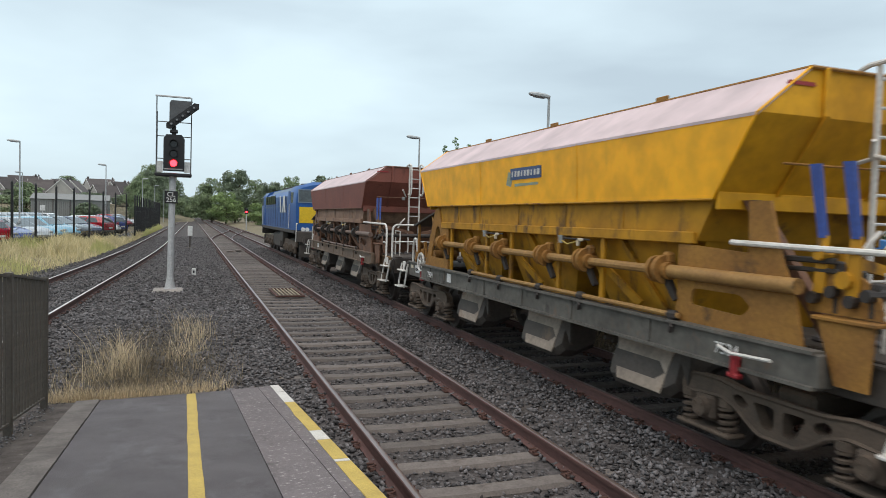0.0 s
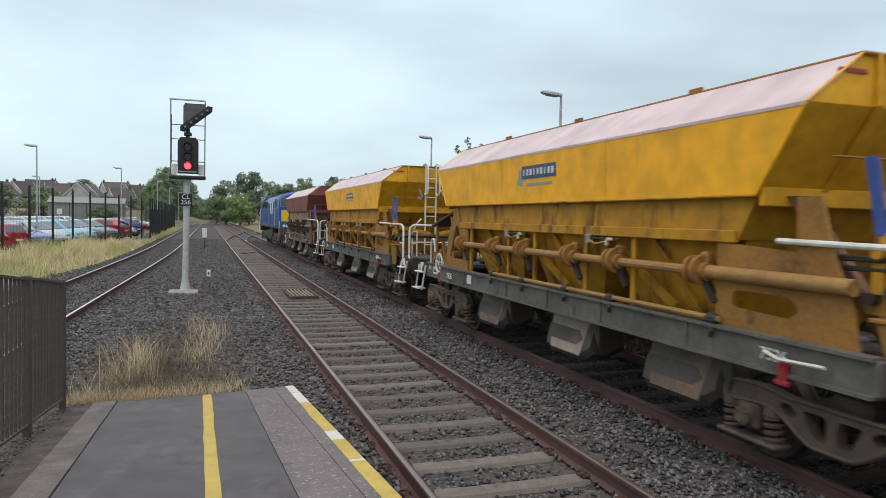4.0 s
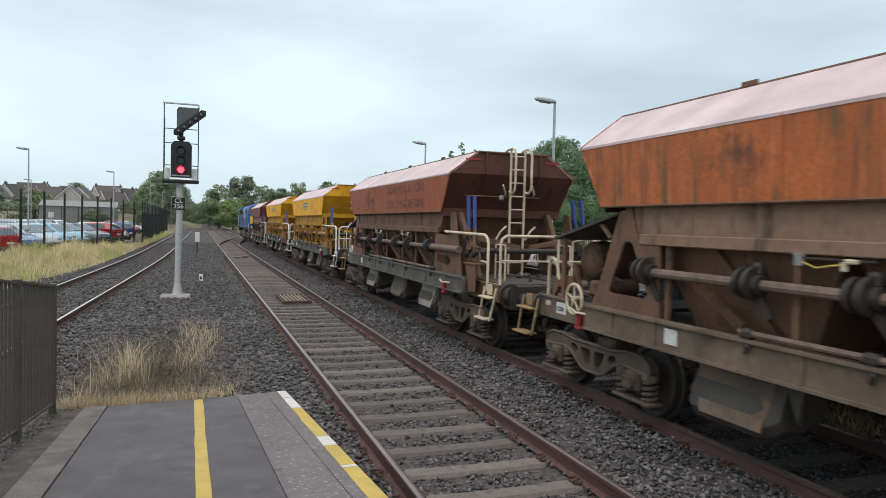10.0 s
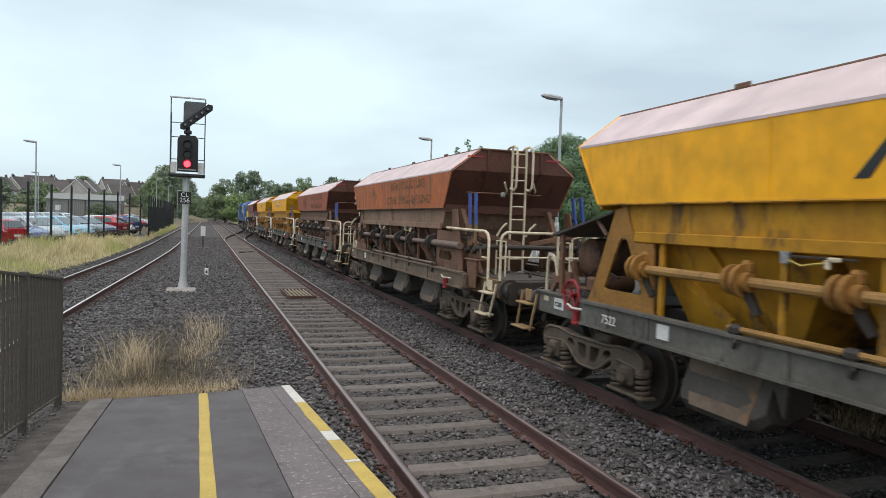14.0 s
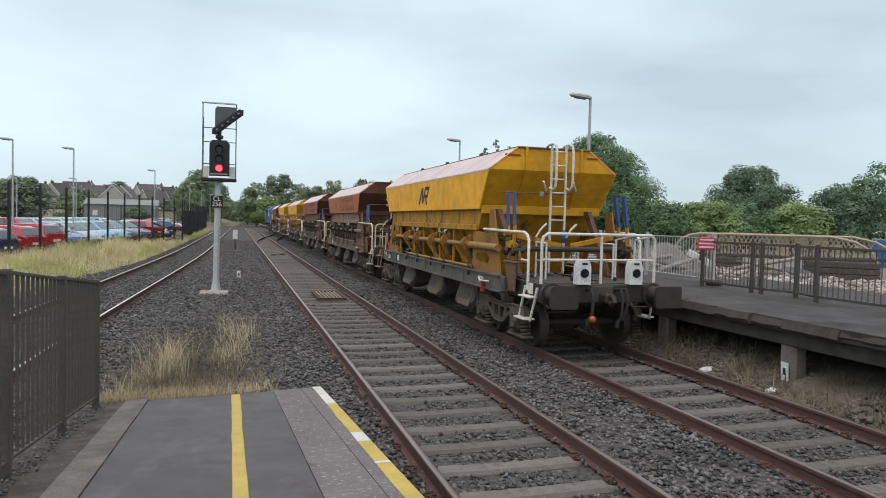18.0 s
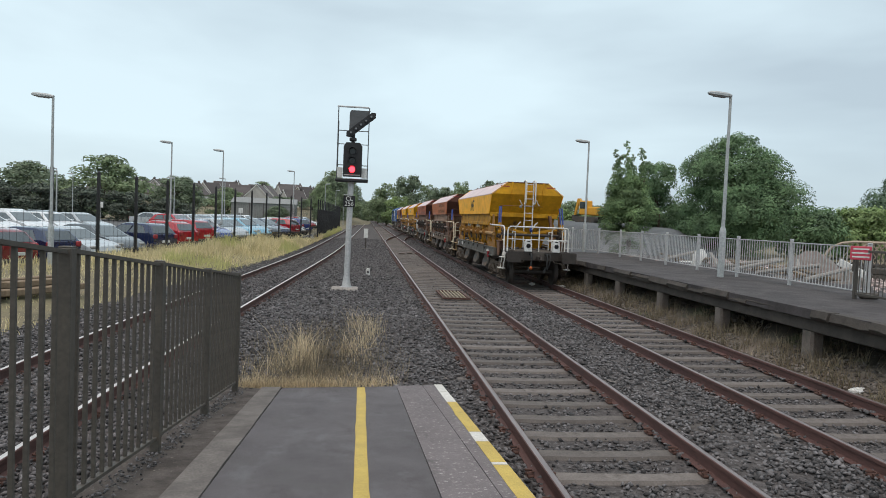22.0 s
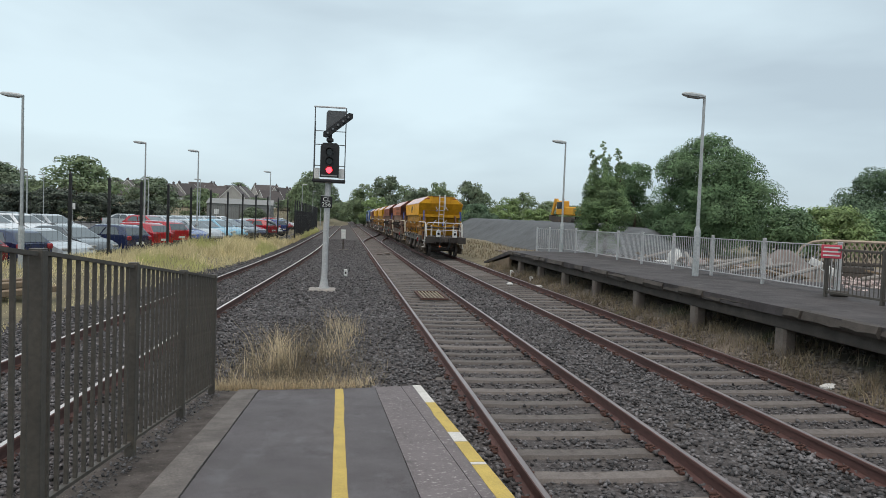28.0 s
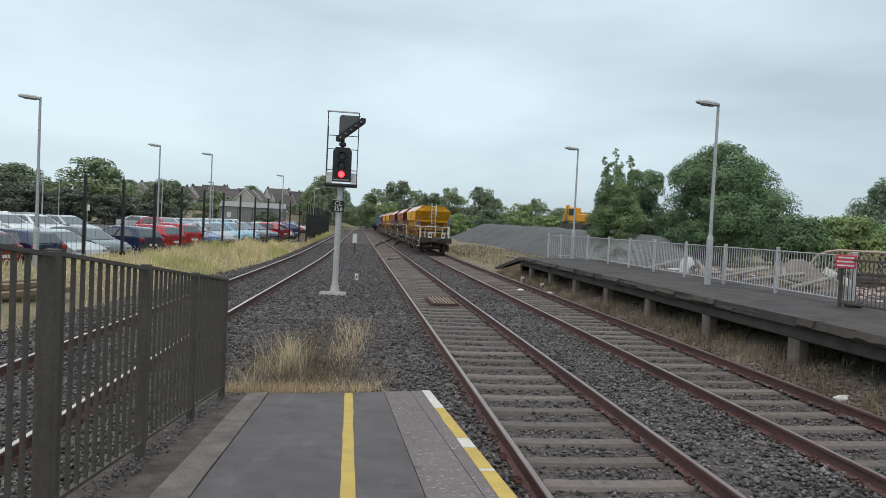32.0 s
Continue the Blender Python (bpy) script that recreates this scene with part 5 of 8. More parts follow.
        for s in (-1, 1):
            part("stiffener", Build().prism([(s * 1.10, yc + 0.35, 2.04), (s * 1.10, yc + 0.25, 2.04), (s * 0.90, yc - 0.45, 1.2), (s * 0.90, yc - 0.35, 1.2)], (s * 0.05, 0, 0)), lower, pk)
            part("door_arm", Build().prism([(s * 1.16, yc + 0.52, 1.62), (s * 1.16, yc + 0.40, 1.66), (s * 1.02, yc - 0.10, 1.30), (s * 1.02, yc - 0.02, 1.22)], (s * 0.03, 0, 0)), lower, pk)
    # discharge chutes under the solebars
    for k, yc in enumerate((6.80, 4.12, 1.80)):
        for s in (-1, 1):
            def ring(y, k):
                pts = [(0.50, 1.0), (1.05, 0.98), (1.20, 0.60), (1.235, 0.44), (1.16, 0.33), (0.95, 0.30), (0.60, 0.42)]
                return [(s * (0.9 + (x - 0.9) * k), y, 0.98 + (z - 0.98) * k) for x, z in pts]
            ch = part("chute", Build().loft([ring(yc + 0.54, 0.95), ring(yc + 0.50, 1.0), ring(yc - 0.28, 1.0), ring(yc - 0.46, 0.94), ring(yc - 0.56, 0.8)]), M["underframe"], w, "rounded discharge chute", smooth=35)
            lid = [(s * 1.055, yc + 0.60, 0.97), (s * 1.242, yc + 0.36, 0.40), (s * 1.242, yc - 0.42, 0.40), (s * 1.055, yc - 0.46, 0.97)]
            part("chute_plate", Build().prism(lid, (s * 0.012, 0, 0.012)), chute[k], ch, "scoured steel chute plate", smooth=0)
            part("chute_link", Build().box((s * 0.95, yc + 0.85, 0.86), (0.12, 0.06, 0.3), 0.015).cyl((s * 0.5, yc + 0.85, 0.78), (s * 1.1, yc + 0.85, 0.78), 0.03, 8), M["underframe"], ch)
            part("chute_bracket", Build().prism([(s * 1.18, yc - 0.62, 0.95), (s * 1.18, yc - 0.85, 0.95), (s * 1.10, yc - 0.72, 0.55)], (s * 0.04, 0, 0)), M["underframe"], ch)
    # working shafts, cams, posts and rods, on both sides
    for s in (-1, 1):
        x = s * 1.28
        cam_mat = M["grease"] if lower is M["wagon_brown_low"] else M["wagon_ochre"]
        shaft = part("operating_shaft", Build().cyl((x, 1.2, 1.70), (x, 8.08, 1.70), 0.05, 10).cyl((x, -0.34, 1.70), (x, 1.3, 1.70), 0.068, 12), shaft_mat, w, "long door-operating shaft")
        for y in (8.0, 6.48, 5.36, 3.89, 2.85, 1.35):
            b = Build().cyl((x, y - 0.03, 1.71), (x, y + 0.03, 1.71), 0.15, 18).cyl((x, y - 0.10, 1.70), (x, y + 0.10, 1.70), 0.09, 12).cyl((x, y + 0.09, 1.71), (x, y + 0.14, 1.71), 0.14, 16)
            b.box((x - s * 0.05, y, 1.83), (0.12, 0.11, 0.13), 0.03)
            cam = part("cam", b, cam_mat, shaft, "greasy door cam")
            part("cam_rim", Build().tube([(x + s * 0.01, y + 0.145, 1.71)] + [(x + 0.12 * math.cos(a), y + 0.15, 1.71 + 0.12 * math.sin(a)) for a in [2 * math.pi * i / 12 for i in range(13)]], 0.012, 5), M["grease"], cam)
            part("crank", Build().prism([(x - s * 0.04, y - 0.06, 1.66), (x - s * 0.04, y + 0.03, 1.62), (x - s * 0.06, y - 0.14, 1.40), (x - s * 0.06, y - 0.20, 1.43)], (s * 0.05, 0, 0)), M["grease"], cam)
        for y in (7.75, 6.08, 5.14, 3.66, 2.6, 1.18):
            part("stanchion", Build().box((s * 1.2, y, 1.61), (0.05, 0.08, 0.84), 0.008), lower, w)
        part("lower_rod", Build().cyl((s * 1.31, 1.05, 1.27), (s * 1.31, 6.60, 1.27), 0.028, 8), shaft_mat, w)
        for y in (6.5, 5.3, 4.0, 2.9, 1.15):
            part("rod_bracket", Build().box((s * 1.31, y, 1.265), (0.1, 0.15, 0.1), 0.03).tube([(s * 1.33, y, 1.25), (s * 1.36, y - 0.05, 1.16), (s * 1.35, y - 0.02, 1.1)], 0.022, 6), M["grease"], w)
        for y in (5.72, 3.2):
            vg = part("valve_gear", Build().cyl((s * 1.27, y + 0.30, 1.90), (s * 1.27, y + 0.30, 1.985), 0.042, 10).cyl((s * 1.27, y + 0.30, 1.98), (s * 1.27, y + 0.30, 2.0), 0.05, 10), M["silver"], w, "bare metal lock cylinder")
            part("slide_bar", Build().box((s * 1.262, y - 0.02, 1.962), (0.02, 0.72, 0.022), 0.004), M["grease"], vg)
            part("latch", Build().box((s * 1.27, y - 0.18, 1.955), (0.035, 0.12, 0.04), 0.01).cyl((s * 1.27, y - 0.12, 1.88), (s * 1.27, y - 0.12, 1.95), 0.025, 8), M["rail_cream"], vg)
            part("cable", Build().tube([(s * 1.28, y + 0.26, 1.93), (s * 1.285, y + 0.12, 1.89), (s * 1.285, y - 0.02, 1.915), (s * 1.28, y - 0.14, 1.93)], 0.009, 5), M["yellow_line"], vg)
        # end plates with openings
        outer = [(1.18, 1.2), (1.16, 1.99), (0.24, 1.94), (0.26, 2.40), (0.02, 2.40), (-0.12, 1.93), (-0.28, 1.6), (-0.38, 1.2)]
        inner = rounded_poly([(0.98, 1.40), (0.94, 1.56), (0.32, 1.56), (0.18, 1.46), (0.30, 1.37)], 0.05, 3)
        part("end_plate", pierced(Build(), outer, [inner], s * 1.235 - 0.015, 0.03), plates, w, smooth=20)
        outer = [(7.82, 1.2), (7.86, 2.03), (8.25, 2.05), (8.40, 2.40), (8.62, 2.36), (9.05, 1.42), (9.22, 1.15)]
        inner = rounded_poly([(8.02, 1.40), (8.37, 2.03), (8.50, 2.03), (8.82, 1.40)], 0.06, 3)
        part("end_plate", pierced(Build(), outer, [inner], s * 1.235 - 0.015, 0.03), plates, w, smooth=20)
        part("end_brace", Build().prism([(s * 0.92, 0.60, 2.42), (s * 0.92, 0.44, 2.42), (s * 0.86, -0.52, 1.2), (s * 0.86, -0.34, 1.2)], (s * 0.09, 0, 0)), BL, w)
        # solebar between the bogies, with pads, and the narrower frame at both ends
        part("solebar", Build().box((s * 1.275, 4.3, 1.06), (0.09, 9.8, 0.27), 0.012).box((s * 1.30, 4.3, 1.205), (0.13, 9.75, 0.03)).box((s * 1.30, 4.3, 0.925), (0.13, 9.75, 0.03)), sole, w)
        for y in (5.9, 4.5, 3.1, 1.5, 8.6, 7.8):
            part("gusset", Build().box((s * 1.325, y, 1.065), (0.03, 0.05, 0.24), 0.006), sole, w)
        part("rear_frame", Build().box((s * 1.03, -1.05, 1.01), (0.07, 1.45, 0.31), 0.012).box((s * 1.045, -1.05, 1.155), (0.09, 1.45, 0.025)), frame_end, w)
        part("front_frame", Build().box((s * 1.03, 10.0, 1.01), (0.07, 1.75, 0.31), 0.012).box((s * 1.05, 10.0, 1.165), (0.10, 1.75, 0.025)), sole, w)
        part("frame_joint", Build().box((s * 1.15, -0.5, 1.05), (0.26, 0.12, 0.28), 0.01).box((s * 1.15, 9.17, 1.05), (0.26, 0.10, 0.28), 0.01), sole, w)
    for y in (-1.80, 10.90):
        part("headstock", Build().box((0, y, 1.01), (2.16, 0.12, 0.32), 0.02), M["grease"], w, "blackened steel end beam")
    part("end_deck", Build().box((0, -0.78, 1.165), (1.98, 1.9, 0.04), 0.008), M["underframe"], w, "steel plate end platform")
    part("front_deck", Build().box((0, 9.85, 1.165), (1.98, 1.95, 0.04), 0.008), M["underframe"], w)
    part("deck_ribs", Build().box((0.1, -0.9, 1.195), (0.05, 1.2, 0.03), 0.004).box((-0.3, -1.35, 1.215), (0.05, 0.05, 0.08), 0.01).box((0.5, -1.4, 1.215), (0.05, 0.05, 0.08), 0.01), M["grease"], w)
    part("centre_sill", Build().box((0, 4.55, 1.0), (0.5, 12.4, 0.28), 0.02), M["underframe"], w)
    bogie(w, -0.06)
    bogie(w, 9.31)
    # coupling gear, buffers and shunter's handles
    for y, s, reach in ((-1.86, -1, 0.46), (10.96, 1, 0.76)):
        part("coupler", Build().box((0, y + s * 0.12, 0.95), (0.14, 0.3, 0.16), 0.03).tube([(0, y + s * 0.2, 1.0), (0, y + s * 0.36, 1.0), (0, y + s * 0.4, 0.92), (0, y + s * 0.32, 0.86), (0, y + s * 0.26, 0.90)], 0.04, 7), M["grease"], w, "draw hook")
        part("hook_plate", Build().box((0, y, 1.0), (0.40, 0.03, 0.28), 0.02), M["underframe"], w)
        for x in (-0.94, 0.94):
            bf = part("buffer", Build().cyl((x, y - s * 0.02, 1.0), (x, y + s * 0.05, 1.0), 0.20, 16).cyl((x, y, 1.0), (x, y + s * 0.30, 1.0), 0.15, 16, 0.13).cyl((x, y + s * 0.28, 1.0), (x, y + s * reach, 1.0), 0.095, 14), M["grease"], w)
            part("buffer_face", Build().prism([(x + px, y + s * reach, 1.0 + pz) for px, pz in rounded_poly([(-0.24, -0.18), (0.24, -0.18), (0.24, 0.18), (-0.24, 0.18)], 0.05, 3)], (0, s * 0.05, 0)), M["grease"], bf, "blackened square buffer face")
        for x in (-0.78, 0.78):
            part("shunter_handle", Build().tube([(x - 0.26, y + s * 0.02, 0.86), (x - 0.24, y + s * 0.10, 0.80), (x + 0.24, y + s * 0.10, 0.80), (x + 0.26, y + s * 0.02, 0.86)], 0.014, 6), M["underframe"], w)
        for x, z1, fat in ((-0.30, 0.60, 0.028), (0.24, 0.55, 0.025), (0.34, 0.66, 0.02)):
            hose = [(x, y, 1.08), (x + 0.02, y + s * 0.14, 1.10), (x + 0.03, y + s * 0.21, 0.95), (x, y + s * 0.22, z1 + 0.1), (x - 0.05, y + s * 0.2, z1)]
            part("air_hose", Build().tube(hose, fat, 7).cyl((x - 0.05, y + s * 0.2, z1 + 0.03), (x - 0.07, y + s * 0.2, z1 - 0.08), fat * 1.5, 8), M["rubber"], w)
    if not last:
        part("drawbar", Build().cyl((0, -2.1, 0.95), (0, -3.0, 0.95), 0.06, 10), M["underframe"], w)
    # steps and handrails
    for s in (-1, 1):
        x = s * 1.08
        for y, bottom, paint_, lean in ((-1.44, 0.55, rail, 0.16), (11.12, 0.56, front_rail, 0.10)):
            step = part("step_stile", Build().prism([(x, y - 0.27, 1.10), (x, y - 0.22, 1.10), (x + s * 0.05, y - 0.22 + lean, bottom - 0.03), (x + s * 0.05, y - 0.25 + lean, bottom - 0.03)], (s * 0.03, 0, 0)), paint_, w, "painted footstep side")
            part("step_stile", Build().prism([(x, y + 0.22, 1.10), (x, y + 0.27, 1.10), (x + s * 0.05, y + 0.25 + lean, bottom - 0.03), (x + s * 0.05, y + 0.22 + lean, bottom - 0.03)], (s * 0.03, 0, 0)), paint_, w)
            part("tread", Build().box((x + s * 0.07, y + lean, bottom), (0.2, 0.46, 0.03), 0.008), paint_, step)
            part("tread", Build().box((x + s * 0.04, y + lean * 0.3, bottom + 0.38), (0.2, 0.46, 0.03), 0.008), paint_, step)
            part("step_plate", Build().box((x + s * 0.01, y + 0.05, 1.06), (0.02, 0.2, 0.18), 0.005), paint_, step)
            part("step_hanger", Build().box((s * 1.0, y, 1.06), (0.12, 0.5, 0.05), 0.01), M["grease"], step)
        # long rail beside the ladder end
        part("side_handrail", Build().tube([(s * 1.30, 0.40, 2.03), (s * 1.24, -0.3, 2.015), (x, -1.04, 2.0), (x, -1.17, 1.96), (x, -1.24, 1.86), (x, -1.25, 1.02)], 0.026, 8), rail, w, "painted tubular handrail")
        part("side_midrail", Build().tube([(x, -0.72, 1.53), (x, -1.25, 1.52)], 0.02, 6), rail, w)
        part("inner_guard", Build().tube([(s * 0.66, -0.62, 1.18), (s * 0.66, -0.62, 1.82), (s * 0.66, -1.05, 1.82), (s * 0.66, -1.05, 1.18)], 0.018, 6).tube([(s * 0.66, -0.62, 1.5), (s * 0.66, -1.05, 1.5)], 0.014, 5), rail, w)
        # front hoop
        part("front_hoop", Build().tube([(x - s * 0.06, 10.73, 1.15), (x - s * 0.06, 10.71, 1.60), (x - s * 0.06, 10.66, 1.69), (x - s * 0.06, 10.58, 1.71), (x - s * 0.06, 10.51, 1.68), (x - s * 0.06, 10.46, 1.58), (x - s * 0.06, 10.40, 1.42)], 0.024, 8), rail if front_rail is rail else M["rail_cream"], w)
    end_rail = [(-1.06, -1.73, 1.15), (-1.06, -1.73, 1.86), (-1.04, -1.74, 1.94), (-0.97, -1.75, 1.995), (0.97, -1.75, 1.995), (1.04, -1.74, 1.94), (1.06, -1.73, 1.86), (1.06, -1.73, 1.15)]
    part("end_handrail", Build().tube(end_rail, 0.026, 8), rail, w, "painted tubular end railing")
    part("end_midrail", Build().tube([(-1.06, -1.73, 1.57), (1.06, -1.73, 1.57)], 0.018, 6), rail, w)
    for x in (0.03,):
        part("rail_post", Build().tube([(x, -1.74, 1.17), (x, -1.74, 1.99)], 0.022, 6), rail, w)
    for x in (0.62, 1.0):
        part("rail_return", Build().tube([(x, -1.2, 1.18), (x, -1.2, 1.9), (x, -1.7, 1.98)], 0.018, 6), rail, w)
    # ladder up the end
    for x in (-0.13, 0.17):
        part("ladder_stile", Build().box((x, -0.04, 2.42), (0.035, 0.05, 2.46), 0.006), rail, w)
    for k in range(9):
        part("ladder_rung", Build().cyl((-0.13, -0.04, 1.45 + 0.26 * k), (0.17, -0.04, 1.45 + 0.26 * k), 0.015, 6), rail, w)
    for x0 in (-0.15, 0.19):
        lp = [(x0, -0.03, 2.84), (x0, -0.18, 2.80), (x0, -0.27, 2.86), (x0, -0.30, 2.98), (x0, -0.30, 3.50), (x0, -0.26, 3.62), (x0, -0.14, 3.67), (x0, 0.05, 3.66), (x0, 0.16, 3.62)]
        part("ladder_guard", Build().tube(lp, 0.024, 8), rail, w)
    for x in (-0.28, 0.34):
        part("grab_handle", Build().tube([(x + 0.1, 0.1, 2.78), (x + 0.02, -0.1, 2.80), (x - 0.08, -0.2, 2.95)], 0.02, 6), rail, w)
        part("end_lever", Build().tube([(x - 0.2, -0.2, 1.9), (x - 0.12, -0.24, 2.06), (x - 0.02, -0.26, 2.16)], 0.022, 6), rail, w)
    part("cross_rod", Build().cyl((-1.0, 0.15, 2.74), (0.6, 0.15, 2.74), 0.012, 6), side_steel, w)
    part("rod_knob", Build().box((-0.25, 0.10, 2.72), (0.10, 0.05, 0.10), 0.02), M["silver"], w)
    # control gear at the ladder end
    for s in (-1, 1):
        gear = part("control_stand", Build().prism([(s * 1.20, -0.46, 1.46), (s * 1.20, -0.95, 1.46), (s * 1.20, -0.92, 0.96), (s * 1.20, -0.64, 0.96)], (-s * 0.03, 0, 0)).box((s * 1.10, -0.70, 1.47), (0.26, 0.56, 0.035), 0.008)
                    .box((s * 1.10, -0.62, 1.24), (0.16, 0.05, 0.46), 0.01), side_steel, w, "tapered door control bracket")
        for k, (dy, dz) in enumerate(((-0.38, 0.36), (-0.55, 0.42), (-0.72, 0.36), (-0.86, 0.28))):
            part("gear_link", Build().box((s * (1.06 + 0.03 * (k % 2)), dy, 1.50 + dz / 2), (0.07, 0.06, dz), 0.015).cyl((s * 1.0, dy, 1.62 + 0.06 * (k % 2)), (s * 1.2, dy, 1.62 + 0.06 * (k % 2)), 0.05, 9), M["grease"], gear)
        part("quadrant", Build().prism([(s * 1.12, -0.30, 1.50)] + arc((s * 1.12, -0.62, 1.50), 0.34, 10, 170, 9) + [(s * 1.12, -0.95, 1.50)], (-s * 0.025, 0, 0)), plates, gear)
        part("slotted_arm", Build().box((s * 1.16, -0.33, 1.92), (0.03, 0.5, 0.05), 0.01).box((s * 1.14, -0.28, 1.84), (0.03, 0.6, 0.04), 0.01), M["grease"], gear)
        part("gear_bolt", Build().cyl((s * 1.1, -0.45, 1.97), (s * 1.22, -0.45, 1.97), 0.05, 9), lower, gear)
        part("gear_boss", Build().cyl((s * 1.08, -0.66, 1.78), (s * 1.2, -0.66, 1.78), 0.07, 10), lower, gear)
        for y0, lean in ((-0.42, 0.13), (-0.72, 0.12)):
            base = part("lever_base", Build().prism([(s * 1.16, y0 - 0.05, 1.66), (s * 1.16, y0 + 0.05, 1.66), (s * 1.14, y0 + 0.05, 2.12), (s * 1.14, y0 - 0.04, 2.12)], (-s * 0.03, 0, 0)), lower if lower is not BL else M["end_frame_brown"], gear)
            if levers:
                part("lever", Build().prism([(s * 1.15, y0 - 0.035, 2.10), (s * 1.15, y0 + 0.035, 2.10), (s * 1.12, y0 + lean + 0.05, 2.70), (s * 1.12, y0 + lean - 0.045, 2.70)], (-s * 0.035, 0, 0)), M["blue_lever"], base, "blue control lever")
        part("arm", Build().prism([(s * 0.1, -0.5, 1.72), (s * 0.1, -0.5, 1.80), (s * 0.98, -0.5, 1.98), (s * 0.98, -0.5, 1.88)], (0, 0.06, 0)), lower, gear)
        part("cross_shaft", Build().cyl((0, -0.62, 1.70), (s * 1.05, -0.62, 1.70), 0.05, 9), M["grease"], gear)
    heap = Build()
    rng = random.Random(len(bpy.data.objects))
    for k in range(26):
        q = rng.uniform(0.02, 0.06)
        heap.box((rng.uniform(-0.7, 0.7), rng.uniform(-0.55, 0.2), 1.19 + q * 0.3), (q * 2, q * 1.5, q), q * 0.25, Matrix.Rotation(rng.uniform(0, 3), 3, "Z") @ Matrix.Rotation(rng.uniform(-0.4, 0.4), 3, "X"))
        heap.box((rng.uniform(-0.7, 0.7), rng.uniform(10.0, 10.8), 1.19 + q * 0.3), (q * 2, q * 1.5, q), q * 0.25, Matrix.Rotation(rng.uniform(0, 3), 3, "Z"))
    tagged(part("spilt_stone", heap, M["ballast"], w, "stones spilt on the end platforms"), kind="stuff")
    # brake gear at the front
    tank = part("air_tank", Build().cyl((-0.72, 10.03, 1.71), (0.72, 10.03, 1.71), 0.27, 24).loft([[(-0.72 - 0.05 * i, 10.03 + 0.27 * math.cos(0.5 * i) * math.cos(a), 1.71 + 0.27 * math.cos(0.5 * i) * math.sin(a)) for a in [2 * math.pi * j / 24 for j in range(24)]] for i in range(3)]), side_steel, w, "grimy round air tank")
    part("tank_strap", Build().tube([(-0.55, 10.03 + 0.28 * math.cos(a), 1.71 + 0.28 * math.sin(a)) for a in [2 * math.pi * k / 20 for k in range(21)]], 0.012, 5), M["grease"], tank)
    for x in (-0.6, 0.6):
        part("tank_stand", Build().box((x, 10.03, 1.32), (0.1, 0.5, 0.3), 0.02), M["underframe"], w)
    cover = Build().prism([(-1.12, 8.75, 2.375), (-1.12, 8.75, 2.35), (-1.12, 10.42, 1.99), (-1.12, 10.42, 2.03)], (2.24, 0, 0))
    cov = part("tank_cover", cover, M["underframe"], w, "dark sloping cover plate")
    for x in (-1.05, 1.05):
        part("cover_strut", Build().box((x, 10.22, 1.60), (0.05, 0.07, 0.86), 0.008).tube([(x, 9.32, 2.22), (x * 1.1, 8.92, 2.04)], 0.03, 6), side_steel, cov)
        part("cover_foot", Build().prism([(x * 0.97, 10.18, 1.62), (x * 0.97, 10.26, 1.64), (x * 0.97, 10.62, 1.24), (x * 0.97, 10.55, 1.18)], (0.05, 0, 0)).prism([(x * 0.93, 10.14, 1.64), (x * 0.93, 10.06, 1.66), (x * 0.93, 9.86, 1.20), (x * 0.93, 9.94, 1.18)], (0.05, 0, 0)), side_steel, cov)
        part("foot_arm", Build().box((x * 0.95, 10.3, 1.40), (0.05, 0.55, 0.16), 0.02, Matrix.Rotation(-0.1, 3, "X")), side_steel, cov)
    cyl = Build().cyl((-1.0, 9.35, 1.40), (-0.5, 9.35, 1.40), 0.11, 12).box((-0.95, 9.5, 1.38), (0.14, 0.25, 0.2), 0.03).cyl((-0.95, 9.3, 1.3), (-0.95, 10.5, 1.30), 0.03, 8)
    part("brake_cylinder", cyl, side_steel, w)
    part("brake_pipe", Build().tube([(-1.0, 9.2, 1.22), (-0.96, 9.6, 1.24), (-0.98, 9.9, 1.30), (-0.9, 10.3, 1.28)], 0.018, 6).tube([(-0.85, 9.1, 1.5), (-0.9, 9.5, 1.62), (-0.88, 9.75, 1.5)], 0.016, 6), M["grease"], w)
    for s in (-1, 1):
        x = s * 1.15
        wheel = Build().tube([(x, 9.76 + 0.20 * math.cos(a), 1.215 + 0.20 * math.sin(a)) for a in [2 * math.pi * k / 24 for k in range(25)]], 0.022, 7)
        for k in range(5):
            a = 2 * math.pi * k / 5 + 0.3
            wheel.tube([(x, 9.76, 1.215), (x, 9.76 + 0.19 * math.cos(a), 1.215 + 0.19 * math.sin(a))], 0.014, 5)
        wheel.cyl((x - s * 0.1, 9.76, 1.215), (x + s * 0.02, 9.76, 1.215), 0.04, 8)
        part("handbrake_wheel", wheel, wheel_paint, w, "painted spoked brake wheel")
        for y, xv in ((0.22, 1.36), (9.58, 1.17)):
            part("valve", Build().cyl((s * xv, y, 0.85), (s * xv, y, 1.00), 0.045, 10).ball((s * xv, y, 1.02), 0.05, 8, 5).box((s * xv, y, 0.86), (0.08, 0.14, 0.05), 0.015), M["red_lamp"], w, "red painted drain valve")
            part("valve_lever", Build().tube([(s * (xv + 0.02), y + 0.2, 1.09), (s * (xv + 0.06), y, 1.06), (s * (xv + 0.06), y - 0.45, 1.08)], 0.016, 6), rail, w)
        turn = (radians(90), 0, radians(-90 * -s)) if s > 0 else SIDE_TURN
